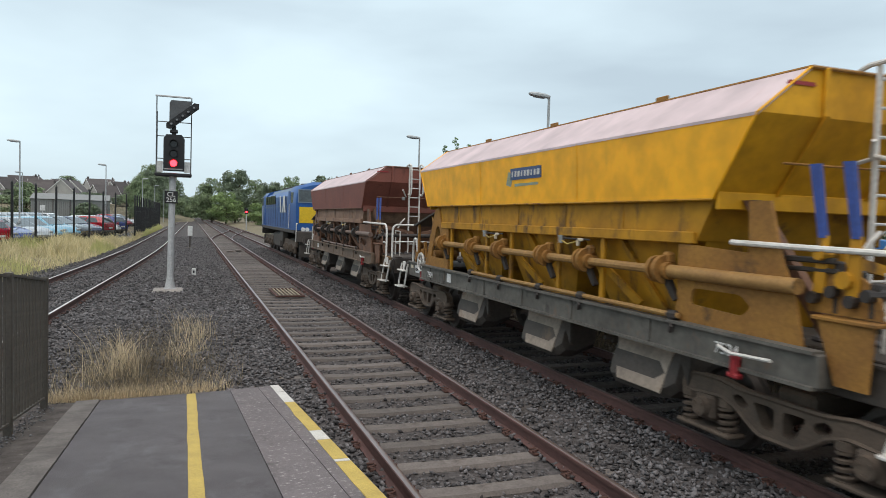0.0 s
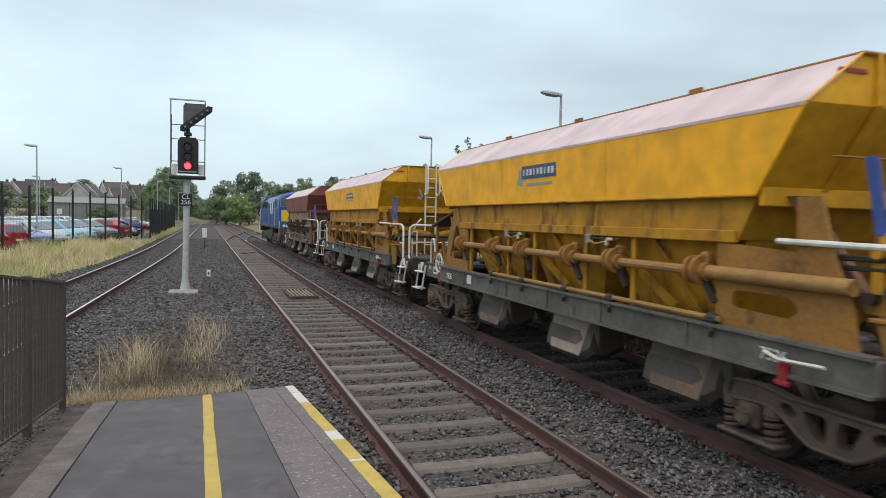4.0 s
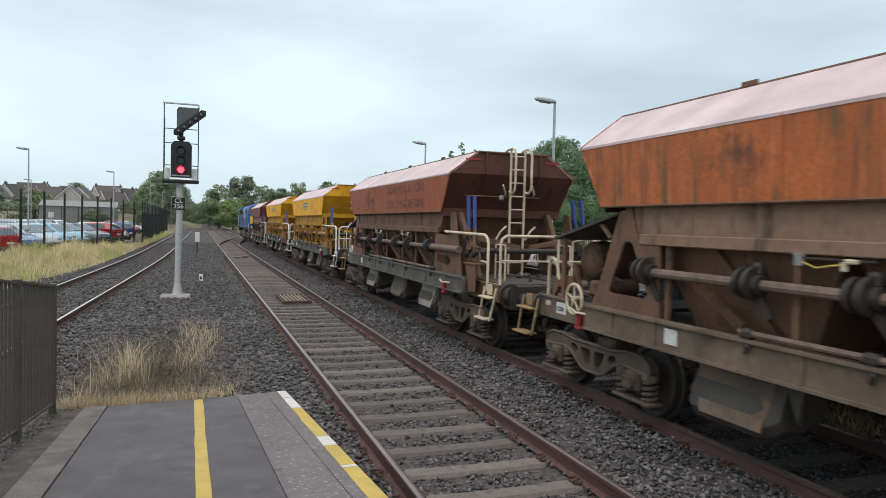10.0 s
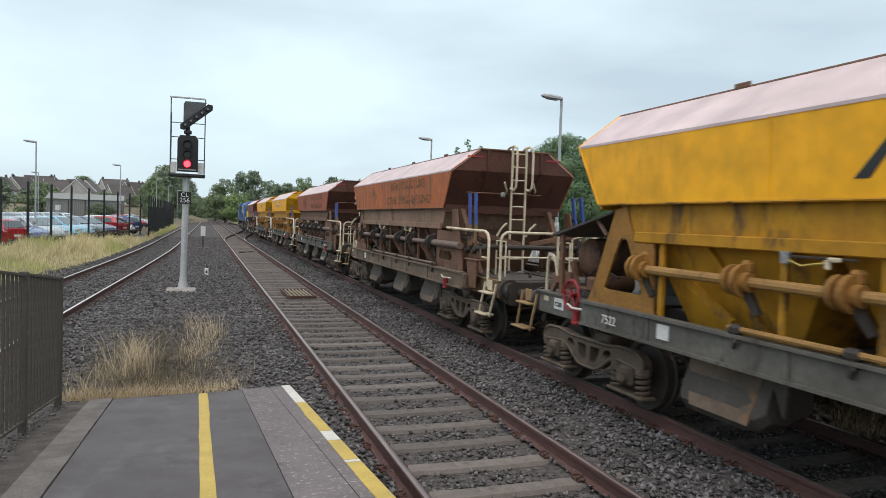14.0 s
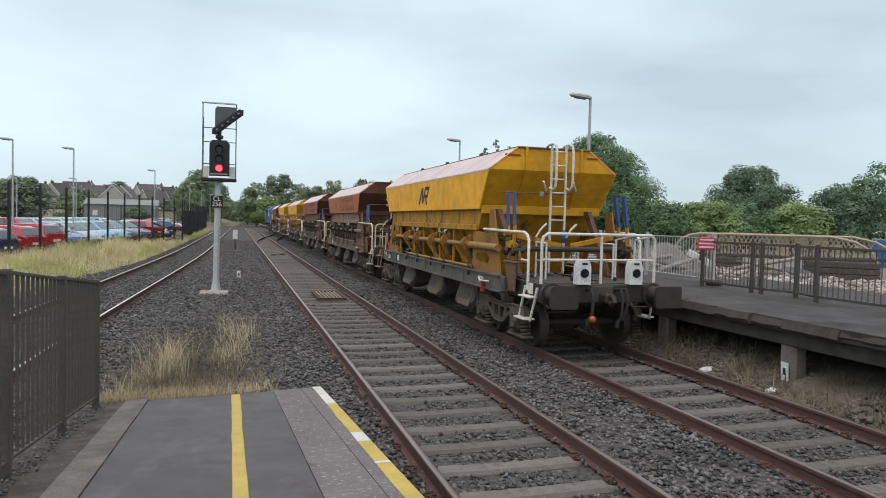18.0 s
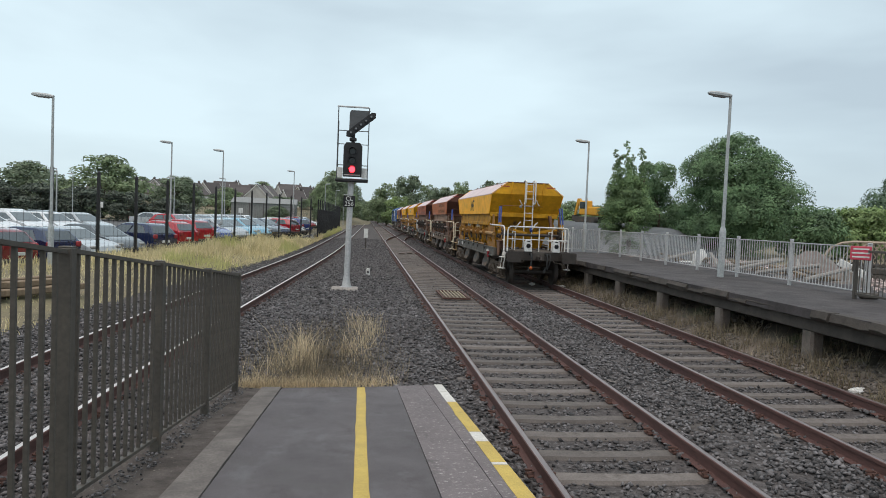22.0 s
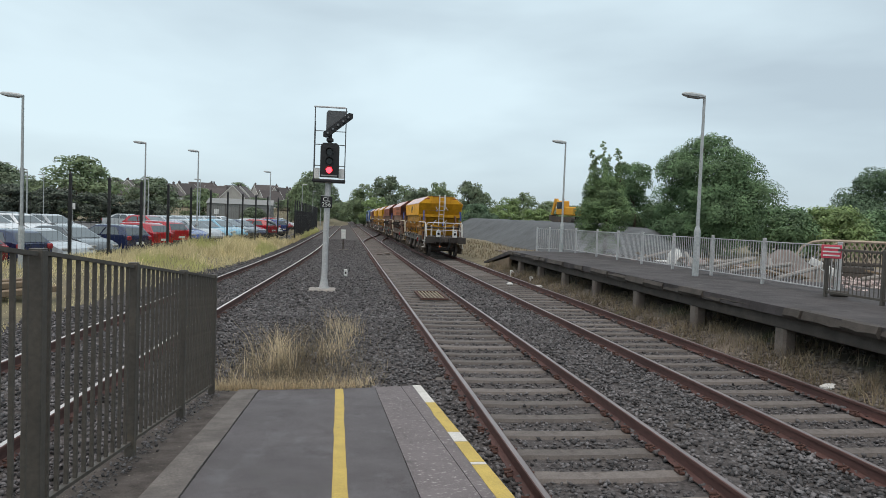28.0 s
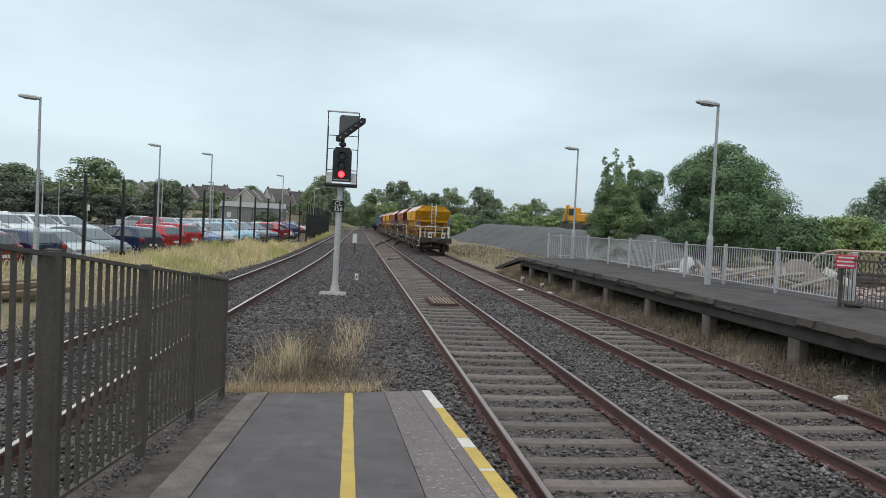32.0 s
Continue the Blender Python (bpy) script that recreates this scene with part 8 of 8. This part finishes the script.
def house(x, y, w, d, eaves, ridge, turn, base=0.0):
    t = thing("house", "pale rendered house with a dark tiled pitched roof", "house", pose(x, y, base, 0, 0, turn), "houses on the hill")
    wall = part("wall", Build().prism([(-w / 2, -d / 2, 0), (-w / 2, d / 2, 0), (-w / 2, d / 2, eaves), (-w / 2, 0, ridge), (-w / 2, -d / 2, eaves)], (w, 0, 0)), M["render_wall"], t, smooth=0)
    o = 0.35
    k = (ridge - eaves) / (d / 2)
    for s in (-1, 1):
        part("roof", Build().prism([(-w / 2 - 0.2, 0, ridge + 0.16), (-w / 2 - 0.2, s * (d / 2 + o), eaves - o * k + 0.16), (-w / 2 - 0.2, s * (d / 2 + o), eaves - o * k), (-w / 2 - 0.2, 0, ridge)], (w + 0.4, 0, 0)), M["roof_tile"], t, smooth=0)
    for e in (-1, 1):
        for s in (-1, 1):
            x = e * (w / 2 + 0.22)
            part("bargeboard", Build().prism([(x, 0, ridge + 0.2), (x, s * (d / 2 + o), eaves - o * k + 0.2), (x, s * (d / 2 + o), eaves - o * k - 0.1), (x, 0, ridge - 0.1)], (e * 0.06, 0, 0)), M["white"], t, smooth=0)
    for cx in ((w / 2 - 0.6) * (1 if x % 2 > 1 else -1),):
        ch = part("chimney", Build().box((cx, 0, ridge + 0.25), (0.7, 0.5, 1.1), 0.04), M["roof_tile"], t)
        part("chimney_pot", Build().cyl((cx, 0, ridge + 0.75), (cx, 0, ridge + 1.05), 0.11, 8), M["roof_tile"], ch)
    for z in (1.3, eaves - 1.2):
        for cx in (-w * 0.3, 0.0, w * 0.3):
            for s in (-1, 1):
                wd = part("window", Build().box((cx, s * (d / 2 + 0.01), z), (1.3, 0.08, 1.1), 0.02), M["white"], wall)
                wd.name = "window"
    for cy in (-d * 0.22, d * 0.22):
        for s in (-1, 1):
            part("window", Build().box((s * (w / 2 + 0.01), cy, eaves - 1.2), (0.08, 1.0, 1.1), 0.02), M["dark_glass"], wall)
    part("door", Build().box((w * 0.12, -d / 2 - 0.02, 1.0), (0.95, 0.08, 2.0), 0.02), M["dark_glass"], wall)


def build_houses():
    turns = (52, 78, -18, 64, 8, 84, 40, -10)
    n = 0
    for y, x0, x1, step in ((245, -88, -14, 10.5), (275, -92, -12, 11), (310, -104, -10, 11.5), (350, -112, -10, 12)):
        x = x0
        while x <= x1:
            hy = y + 4 * math.sin(n * 2.1)
            house(x + 2.2 * math.sin(n * 3.7), hy, 8.6 + 2.0 * math.sin(n * 1.7), 7.4, 3.5, 7.2, turns[n % 8] + 9 * math.sin(n * 5.1), float(level(x, hy)) - 0.9 + 0.6 * math.sin(n * 2.9))
            x += step
            n += 1
    t = thing("grey_shed", "long grey clad industrial building", "building", pose(-17.5, 124, 0.2, 0, 0, 4))
    part("wall", Build().box((0, 0, 1.7), (10.5, 9, 3.4), 0.05), M["shed_wall"], t)
    part("roof", Build().prism([(-5.4, -4.7, 3.35), (-5.4, 0, 4.3), (-5.4, 4.7, 3.35)], (10.8, 0, 0)), M["shed_wall"], t, smooth=0)
    for k in range(5):
        part("wall_panel", Build().box((-4.6 + 2.3 * k, -4.53, 1.7), (0.12, 0.1, 3.3), 0.02), M["roof_tile"], t)


build_houses()


# ---- the yard behind the far platform ----
M["spoil"] = material("grey stone spoil", (0.108, 0.115, 0.12), (0.066, 0.07, 0.073), 0.95, scale=1.2, fine=14, bump=1.0, contrast=0.4)
M["yard"] = material("yard gravel", (0.23, 0.19, 0.172), (0.13, 0.108, 0.098), 0.95, scale=1.0, fine=20, bump=0.8)
M["digger_yellow"] = material("digger yellow", (0.68, 0.33, 0.02), (0.55, 0.26, 0.02), 0.5)
M["lattice"] = material("rusty cream lattice steel", (0.46, 0.39, 0.31), (0.32, 0.25, 0.18), 0.75, scale=2, fine=20, stain=(0.16, 0.10, 0.06), stain_amount=0.4, stain_scale=2)
M["barrier_red"] = material("red plastic barrier", (0.55, 0.04, 0.03), rough=0.5)
M["container_blue"] = material("blue painted container", (0.035, 0.16, 0.38), (0.03, 0.12, 0.30), 0.55)


def spoil_heap():
    """A long flat-topped heap of grey stone."""
    xs = np.linspace(12.2, 40, 60)
    ys = np.linspace(20, 110, 90)
    gx, gy = np.meshgrid(xs, ys)
    foot = 13.2 + 0.6 * np.sin(gy * 0.2)
    h = np.minimum((gx - foot) * 0.62, 2.02 + 0.0095 * (gy - 32))
    h = np.minimum(h, (0.53 * gy - gx) * 0.55 + 0.4)
    h = np.minimum(h, (gy - 26.5 - 0.3 * np.abs(gx - 14)) * 0.40)
    h = np.minimum(h, (107 - gy) * 0.3)
    h = np.minimum(h, (38.5 - gx) * 0.6)
    bump = np.array([[0.14 * noise.noise((x * 0.5, y * 0.4, 2)) + 0.08 * noise.noise((x * 1.7, y * 1.3, 6)) for x in xs] for y in ys])
    z = np.maximum(h, -0.6) + bump * np.clip(h + 0.3, 0, 1) - 0.05
    v = np.stack([gx, gy, z], -1).reshape(-1, 3)
    n, m = len(xs), len(ys)
    i = np.arange(n * m).reshape(m, n)
    f = np.stack([i[:-1, :-1], i[:-1, 1:], i[1:, 1:], i[1:, :-1]], -1).reshape(-1, 4)
    ob = new("gravel_mound", mesh_arrays("gravel_mound", v, f, M["spoil"], True))
    tagged(ob, "long flat heap of grey crushed stone behind the railing", "stone heap")


spoil_heap()
tagged(part("yard_surface", Build().prism([(10.6, -30, 0.1), (75, -30, 0.1), (75, 48, 0.1), (10.6, 48, 0.1)], (0, 0, 0.12)), M["yard"], None), "gravel yard surface behind the platform", "yard", kind="structure")


def digger():
    t = thing("excavator", "yellow tracked excavator on top of the stone heap", "excavator", pose(23.9, 72, 2.42, 0, 0, 25))
    for s in (-1, 1):
        tr = part("track", Build().prism(rounded_track(s), (s * 0.5, 0, 0)), M["underframe"], t)
        for k in range(4):
            part("roller", Build().cyl((s * 0.62, -0.9 + 0.6 * k, 0.2), (s * 1.13, -0.9 + 0.6 * k, 0.2), 0.15, 10), M["bogie"], tr)
    part("house", Build().box((0.15, -0.5, 1.2), (1.9, 1.9, 0.9), 0.1), M["digger_yellow"], t)
    cab = part("cab", Build().box((-0.5, 0.5, 1.55), (0.9, 1.2, 1.5), 0.1), M["digger_yellow"], t)
    part("cab_glass", Build().box((-0.5, 0.5, 1.8), (0.93, 1.0, 0.8), 0.05), M["dark_glass"], cab)
    part("beacon", Build().cyl((-0.5, 0.4, 2.3), (-0.5, 0.4, 2.55), 0.06, 8), M["orange_cap"], cab)
    boom = part("boom", Build().prism([(0.2, 0.9, 1.1), (0.2, 2.4, 2.6), (0.2, 2.7, 2.4), (0.2, 1.2, 0.9)], (0.3, 0, 0)), M["digger_yellow"], t)
    part("dipper", Build().prism([(0.25, 2.3, 2.6), (0.25, 2.7, 2.6), (0.25, 3.2, 0.8), (0.25, 3.0, 0.8)], (0.2, 0, 0)), M["digger_yellow"], boom)
    part("bucket", Build().prism([(0.05, 2.8, 0.8), (0.05, 3.3, 0.8), (0.05, 3.2, 0.2), (0.05, 2.9, 0.1)], (0.6, 0, 0)), M["underframe"], boom)


def rounded_track(s):
    return [(s * 0.62, y, z) for y, z in rounded_poly([(-1.5, 0.0), (1.5, 0.0), (1.6, 0.62), (-1.6, 0.62)], 0.28, 4)]


digger()


def lattice_girder(x, y, turn, length, h):
    """Half of an old lattice footbridge lying in the yard: two chords, bowed at the ends, and crossing bars."""
    t = thing("lattice_girder", "rusty cream lattice bridge girder lying in the yard", "girder", pose(x, y, 0.92, 0, 0, turn), "old bridge girders")
    top = [(-length / 2, 0, 0.0), (-length / 2, 0, h * 0.4), (-length / 2 + 0.2, 0, h * 0.72), (-length / 2 + 0.55, 0, h * 0.92), (-length / 2 + 1.0, 0, h), (length / 2 - 1.6, 0, h), (length / 2 - 0.8, 0, h * 0.82), (length / 2 - 0.25, 0, h * 0.5), (length / 2, 0, 0.0)]
    part("top_chord", Build().tube(top, 0.06, 6), M["lattice"], t)
    part("bottom_chord", Build().box((0, 0, 0.1), (length, 0.12, 0.12), 0.02), M["underframe"], t)
    n = int(length / 0.2)
    for s in (-1, 1):
        for k in range(n):
            u = -length / 2 + 0.5 + (length - 1.0) * k / n
            e = u + s * 0.5
            if abs(e) < length / 2 - 0.7 and abs(u) < length / 2 - 0.3:
                part("lattice_bar", Build().tube([(u, 0.02 * s, 0.12), (e, 0.02 * s, h - 0.02)], 0.016, 4), M["lattice"], t)
    for k in range(7):
        u = -length / 2 + 1.7 + (length - 3.4) * k / 6
        part("upright", Build().box((u, 0.05, h / 2), (0.09, 0.06, h), 0.01), M["underframe"], t)
    return t


lattice_girder(21.4, 23.8, -42, 7.6, 1.0)
lattice_girder(22.9, 24.2, -42, 7.6, 1.0)
lattice_girder(29.5, 18.0, -55, 7.6, 1.0)
for bx, by, bt in ((19.6, 25.4, -42), (23.4, 22.2, -42), (28.6, 19.5, -55), (30.6, 16.4, -55)):
    bs = thing("timber_stack", "dark stacked timber bearers under the girders", "timber stack", pose(bx, by, 0.22, 0, 0, bt))
    for z in (0.12, 0.36, 0.6):
        part("bearer", Build().box((0, 0.3, z), (2.6, 1.9, 0.22), 0.02), M["underframe"], bs)


def platform_gate_fence():
    f = thing("dark_railing", "dark brown steel railing with a gate along the platform", "fence")
    posts = [(9.75, 12.85), (9.76, 11.35), (9.77, 11.1), (9.98, 10.45), (9.76, 9.75), (9.8, 7.6), (9.85, 5.4), (9.85, 3.2), (9.85, 1.0)]
    for x, y in posts:
        part("post", Build().box((x, y, PLAT_Z + 0.5), (0.065, 0.065, 1.02), 0.006), M["dark_fence"], f)
    me = Build().box((0, 0, 0), (0.015, 0.015, 0.84), 0.002).mesh("bar", M["dark_fence"])
    for (xa, ya), (xb, yb) in zip(posts[:-1], posts[1:]):
        d = math.hypot(xb - xa, yb - ya)
        rot = Matrix.Rotation(math.atan2(yb - ya, xb - xa), 3, "Z")
        for z in (0.1, 0.96):
            part("rail", Build().box(((xa + xb) / 2, (ya + yb) / 2, PLAT_Z + z), (d - 0.08, 0.045, 0.045), 0.004, rot), M["dark_fence"], f)
        n = int(d / 0.115)
        for k in range(n):
            u = (k + 1) / (n + 1)
            ob = part("bar", me, None, f)
            ob.location = (xa + (xb - xa) * u, ya + (yb - ya) * u, PLAT_Z + 0.53)
    s = thing("warning_sign", "red warning sign with white lines fixed to a railing post", "sign", pose(9.56, 12.66, PLAT_Z, 0, 0, -36))
    board = part("board", Build().box((0.1, 0, 0.92), (0.36, 0.02, 0.27), 0.03), M["red_sign"], s)
    for z, w in ((1.0, 0.27), (0.92, 0.31), (0.845, 0.29)):
        part("text_bar", Build().box((0.1, -0.013, z), (w, 0.004, 0.03), 0.001), M["white"], board)
    part("brace", Build().tube([(0.0, 0.03, 0.9), (-0.02, 0.03, 0.55)], 0.018, 5), M["dark_fence"], s)
    w = thing("wheel_stop", "dark wheeled fence foot", "fence foot", Matrix.Translation((10.1, 12.9, PLAT_Z)))
    part("block", Build().box((0, 0, 0.06), (0.35, 0.18, 0.12), 0.03), M["underframe"], w)


platform_gate_fence()


def yard_clutter():
    rng = random.Random(5)
    def rubble(x, y, r, h, mat, label):
        t = thing("rubble_pile", label, "rubble", Matrix.Translation((x, y, 0.45)))
        b = Build()
        b.loft([[(r * s * math.cos(a) * (1 + 0.2 * math.sin(3 * a + x)), r * s * math.sin(a) * 0.8, h * z) for a in [2 * math.pi * i / 14 for i in range(14)]] for s, z in ((1, 0), (0.8, 0.4), (0.5, 0.75), (0.15, 1.0))])
        part("mound", b, mat, t)
        for k in range(7):
            a = rng.uniform(0, 6.28)
            part("lump", Build().box((r * 0.7 * math.cos(a), r * 0.55 * math.sin(a), h * 0.4), (0.25, 0.18, 0.12), 0.03, Matrix.Rotation(rng.uniform(0, 3), 3, "X")), mat, t)
    rubble(14.6, 21.4, 1.2, 1.15, M["yard"], "heap of earth and rubble in the yard")
    rubble(12.6, 27.0, 1.0, 0.7, M["spoil"], "heap of broken stone in the yard")
    rubble(17.5, 18.5, 1.1, 0.5, M["spoil"], "low heap of broken stone in the yard")
    rubble(13.4, 18.2, 0.9, 0.75, M["concrete"], "small heap of broken concrete in the yard")
    for x, y, turn in ((12.0, 25.5, 20), (12.6, 21.6, -35), (13.0, 19.6, 60), (12.3, 17.2, 15), (15.2, 17.2, -20), (12.2, 23.2, 70), (12.0, 18.6, -60), (12.2, 20.5, 5)):
        t = thing("scrap_pipe", "pale scrap pipe and timber lying in the yard", "scrap", pose(x, y, 0.5, 0, 0, turn))
        part("pipe", Build().cyl((-0.9, 0, 0.45), (0.9, 0, 0.8), 0.06, 8).cyl((0.6, 0, 0), (0.6, 0, 0.76), 0.05, 8), M["slab_white"], t)
        part("plank", Build().box((0.2, 0.3, 0.5), (1.8, 0.18, 0.06), 0.01, Matrix.Rotation(0.2, 3, "Y")).box((0.2, 0.3, 0.25), (0.2, 0.2, 0.5), 0.01), M["timber"], t)
        part("crate", Build().box((0.1, -0.3, 0.22), (0.5, 0.4, 0.44), 0.05), M["white" if turn == 20 else "concrete"], t)
    t = thing("white_panel", "white sheet leaning at an angle in the yard", "panel", pose(13.6, 18.0, 0.55, 0, 0, -50))
    part("sheet", Build().box((0, 0, 0.66), (0.9, 0.05, 0.2), 0.01, Matrix.Rotation(0.45, 3, "Y")), M["white"], t)
    part("leg", Build().box((-0.3, 0.03, 0.38), (0.08, 0.08, 0.76), 0.01).box((0.35, 0.03, 0.22), (0.08, 0.08, 0.44), 0.01), M["timber"], t)
    t = thing("rubbish_sack", "torn white builders sack in the yard", "sack", pose(11.9, 23.6, 0.5, 0, 0, 10))
    part("sack", Build().loft([[(r * math.cos(a) * (1 + 0.15 * math.sin(3 * a)), r * 0.8 * math.sin(a), z) for a in [2 * math.pi * i / 12 for i in range(12)]] for r, z in ((0.25, 0), (0.3, 0.4), (0.26, 0.75), (0.12, 0.95))]), M["white"], t)
    t = thing("blue_container", "blue steel container in the yard", "container", pose(37, 29, 0.22, 0, 0, -30))
    part("box", Build().box((0, 0, 0.78), (5.5, 2.4, 1.56), 0.06), M["container_blue"], t)
    for k in range(11):
        part("rib", Build().box((-2.5 + 0.5 * k, -1.22, 0.78), (0.12, 0.05, 1.4), 0.01), M["container_blue"], t)
    for k in range(4):
        b = thing("plastic_barrier", "red and white plastic road barrier in the yard", "barrier", pose(15.2 + 1.15 * k, 9.6 - 0.9 * k, 0.22, 0, 0, -40), "plastic barriers")
        part("panel", Build().box((0, 0, 0.55), (1.1, 0.14, 0.9), 0.06), M["barrier_red"], b)
        part("foot", Build().box((-0.35, 0, 0.06), (0.16, 0.5, 0.12), 0.03), M["barrier_red"], b)
        part("foot", Build().box((0.35, 0, 0.06), (0.16, 0.5, 0.12), 0.03), M["barrier_red"], b)
        part("stripe", Build().box((0, -0.075, 0.75), (0.9, 0.01, 0.15), 0.002), M["white"], b)


yard_clutter()
for sx, sy, st in ((-8.2, 14.2, 62), (-7.5, 16.2, 66), (-8.6, 12.4, 60)):
    st_ = thing("sleeper_stack", "old brown timber sleepers lying beside the siding", "timber stack", pose(sx, sy, float(level(sx, sy)), 0, 0, st))
    for k in range(4):
        part("old_sleeper", Build().box((0.05 * (k % 2), -0.45 + 0.3 * k, 0.08 + 0.13 * (k % 2)), (2.6, 0.25, 0.13), 0.015), M["timber"], st_)
M["brick_rubble"] = material("pinkish broken brick and stone", (0.48, 0.39, 0.365), (0.24, 0.195, 0.185), 0.95, scale=3, fine=40, per_island=0.55)


def yard_bank(x, y):
    """Height of the levelled rubble behind the platform railing."""
    rise = np.clip((x - 10.6) / 0.5, 0, 1) * np.clip((19.5 - x) / 3.0, 0, 1) * np.clip((y - 11.5) / 1.5, 0, 1) * np.clip((32.5 - y) / 2.0, 0, 1)
    bumps = np.array([noise.noise((p * 0.8, q * 0.8, 3)) + 0.5 * noise.noise((p * 2.3, q * 2.3, 8)) for p, q in zip(np.ravel(x), np.ravel(y))]).reshape(np.shape(x))
    return 0.2 + rise * (0.55 + 0.16 * bumps)


def build_yard_rubble():
    xs, ys = np.linspace(10.5, 20, 44), np.linspace(11, 33, 90)
    gx, gy = np.meshgrid(xs, ys)
    v = np.stack([gx, gy, yard_bank(gx, gy)], -1).reshape(-1, 3)
    n, m = len(xs), len(ys)
    i = np.arange(n * m).reshape(m, n)
    f = np.stack([i[:-1, :-1], i[:-1, 1:], i[1:, 1:], i[1:, :-1]], -1).reshape(-1, 4)
    tagged(new("rubble_bank", mesh_arrays("rubble_bank", v, f, M["yard"], True)), "levelled bank of rubble and soil behind the platform railing", "rubble", kind="structure")
    count = 8200
    xy = np.stack([10.85 + 7.0 * RNG.uniform(0, 1, count) ** 1.2, RNG.uniform(12.5, 31.5, count)], 1)
    scatter_stones("yard_rubble", xy, yard_bank(xy[:, 0], xy[:, 1]) + 0.02, RNG.uniform(0.03, 0.15, count) * RNG.uniform(0.4, 1.0, count), M["brick_rubble"], "loose broken brick and stone lying over the yard")


build_yard_rubble()


# ---- what moves: the train pulls away along the far track ----
RUN_T = [0, 1, 2.5, 3.5, 5.5, 6, 8, 9, 10, 11, 12, 13, 14, 15, 15.5, 17.5, 18, 19, 20, 21, 22, 23, 24, 25, 27.5, 28, 30, 32]
RUN_Y = [-51.8, -48.5, -43.4, -39.9, -32.55, -30.65, -23.10, -19.4, -15.76, -12.13, -8.48, -4.88, -1.45, 1.95, 3.68, 10.4, 12.2, 15.6, 18.8, 21.95, 25.0, 28.0, 30.9, 33.75, 40.7, 42.1, 47.5, 52.8]
PITCH = 14.1


def run(t):
    """How far the last wagon has come, smoothed."""
    ts = np.linspace(t - 0.8, t + 0.8, 9)
    v = np.interp(ts, RUN_T, RUN_Y)
    v = np.where(ts < 0, RUN_Y[0] + ts * 3.3, np.where(ts > 32, RUN_Y[-1] + (ts - 32) * 2.65, v))
    return float(v.mean())


def motions():
    times = [0.5 * k for k in range(65)]
    for k, w in enumerate(WAGONS):
        walk(w, [(t, pose(FAR_X, run(t) + PITCH * (5 - k), 0)) for t in times])
    walk(LOCO, [(t, pose(FAR_X, run(t) + PITCH * 5 + 13.65, 0)) for t in times])
    fine = [0.16 * k for k in range(201)]
    turns = [-(run(t) - run(0)) / WHEEL_R for t in fine]
    for ob, (x, y, z) in WHEELSETS:
        walk(ob, [(t, Matrix.Translation((x, y, z)) @ Matrix.Rotation(a, 4, "X")) for t, a in zip(fine, turns)])


motions()
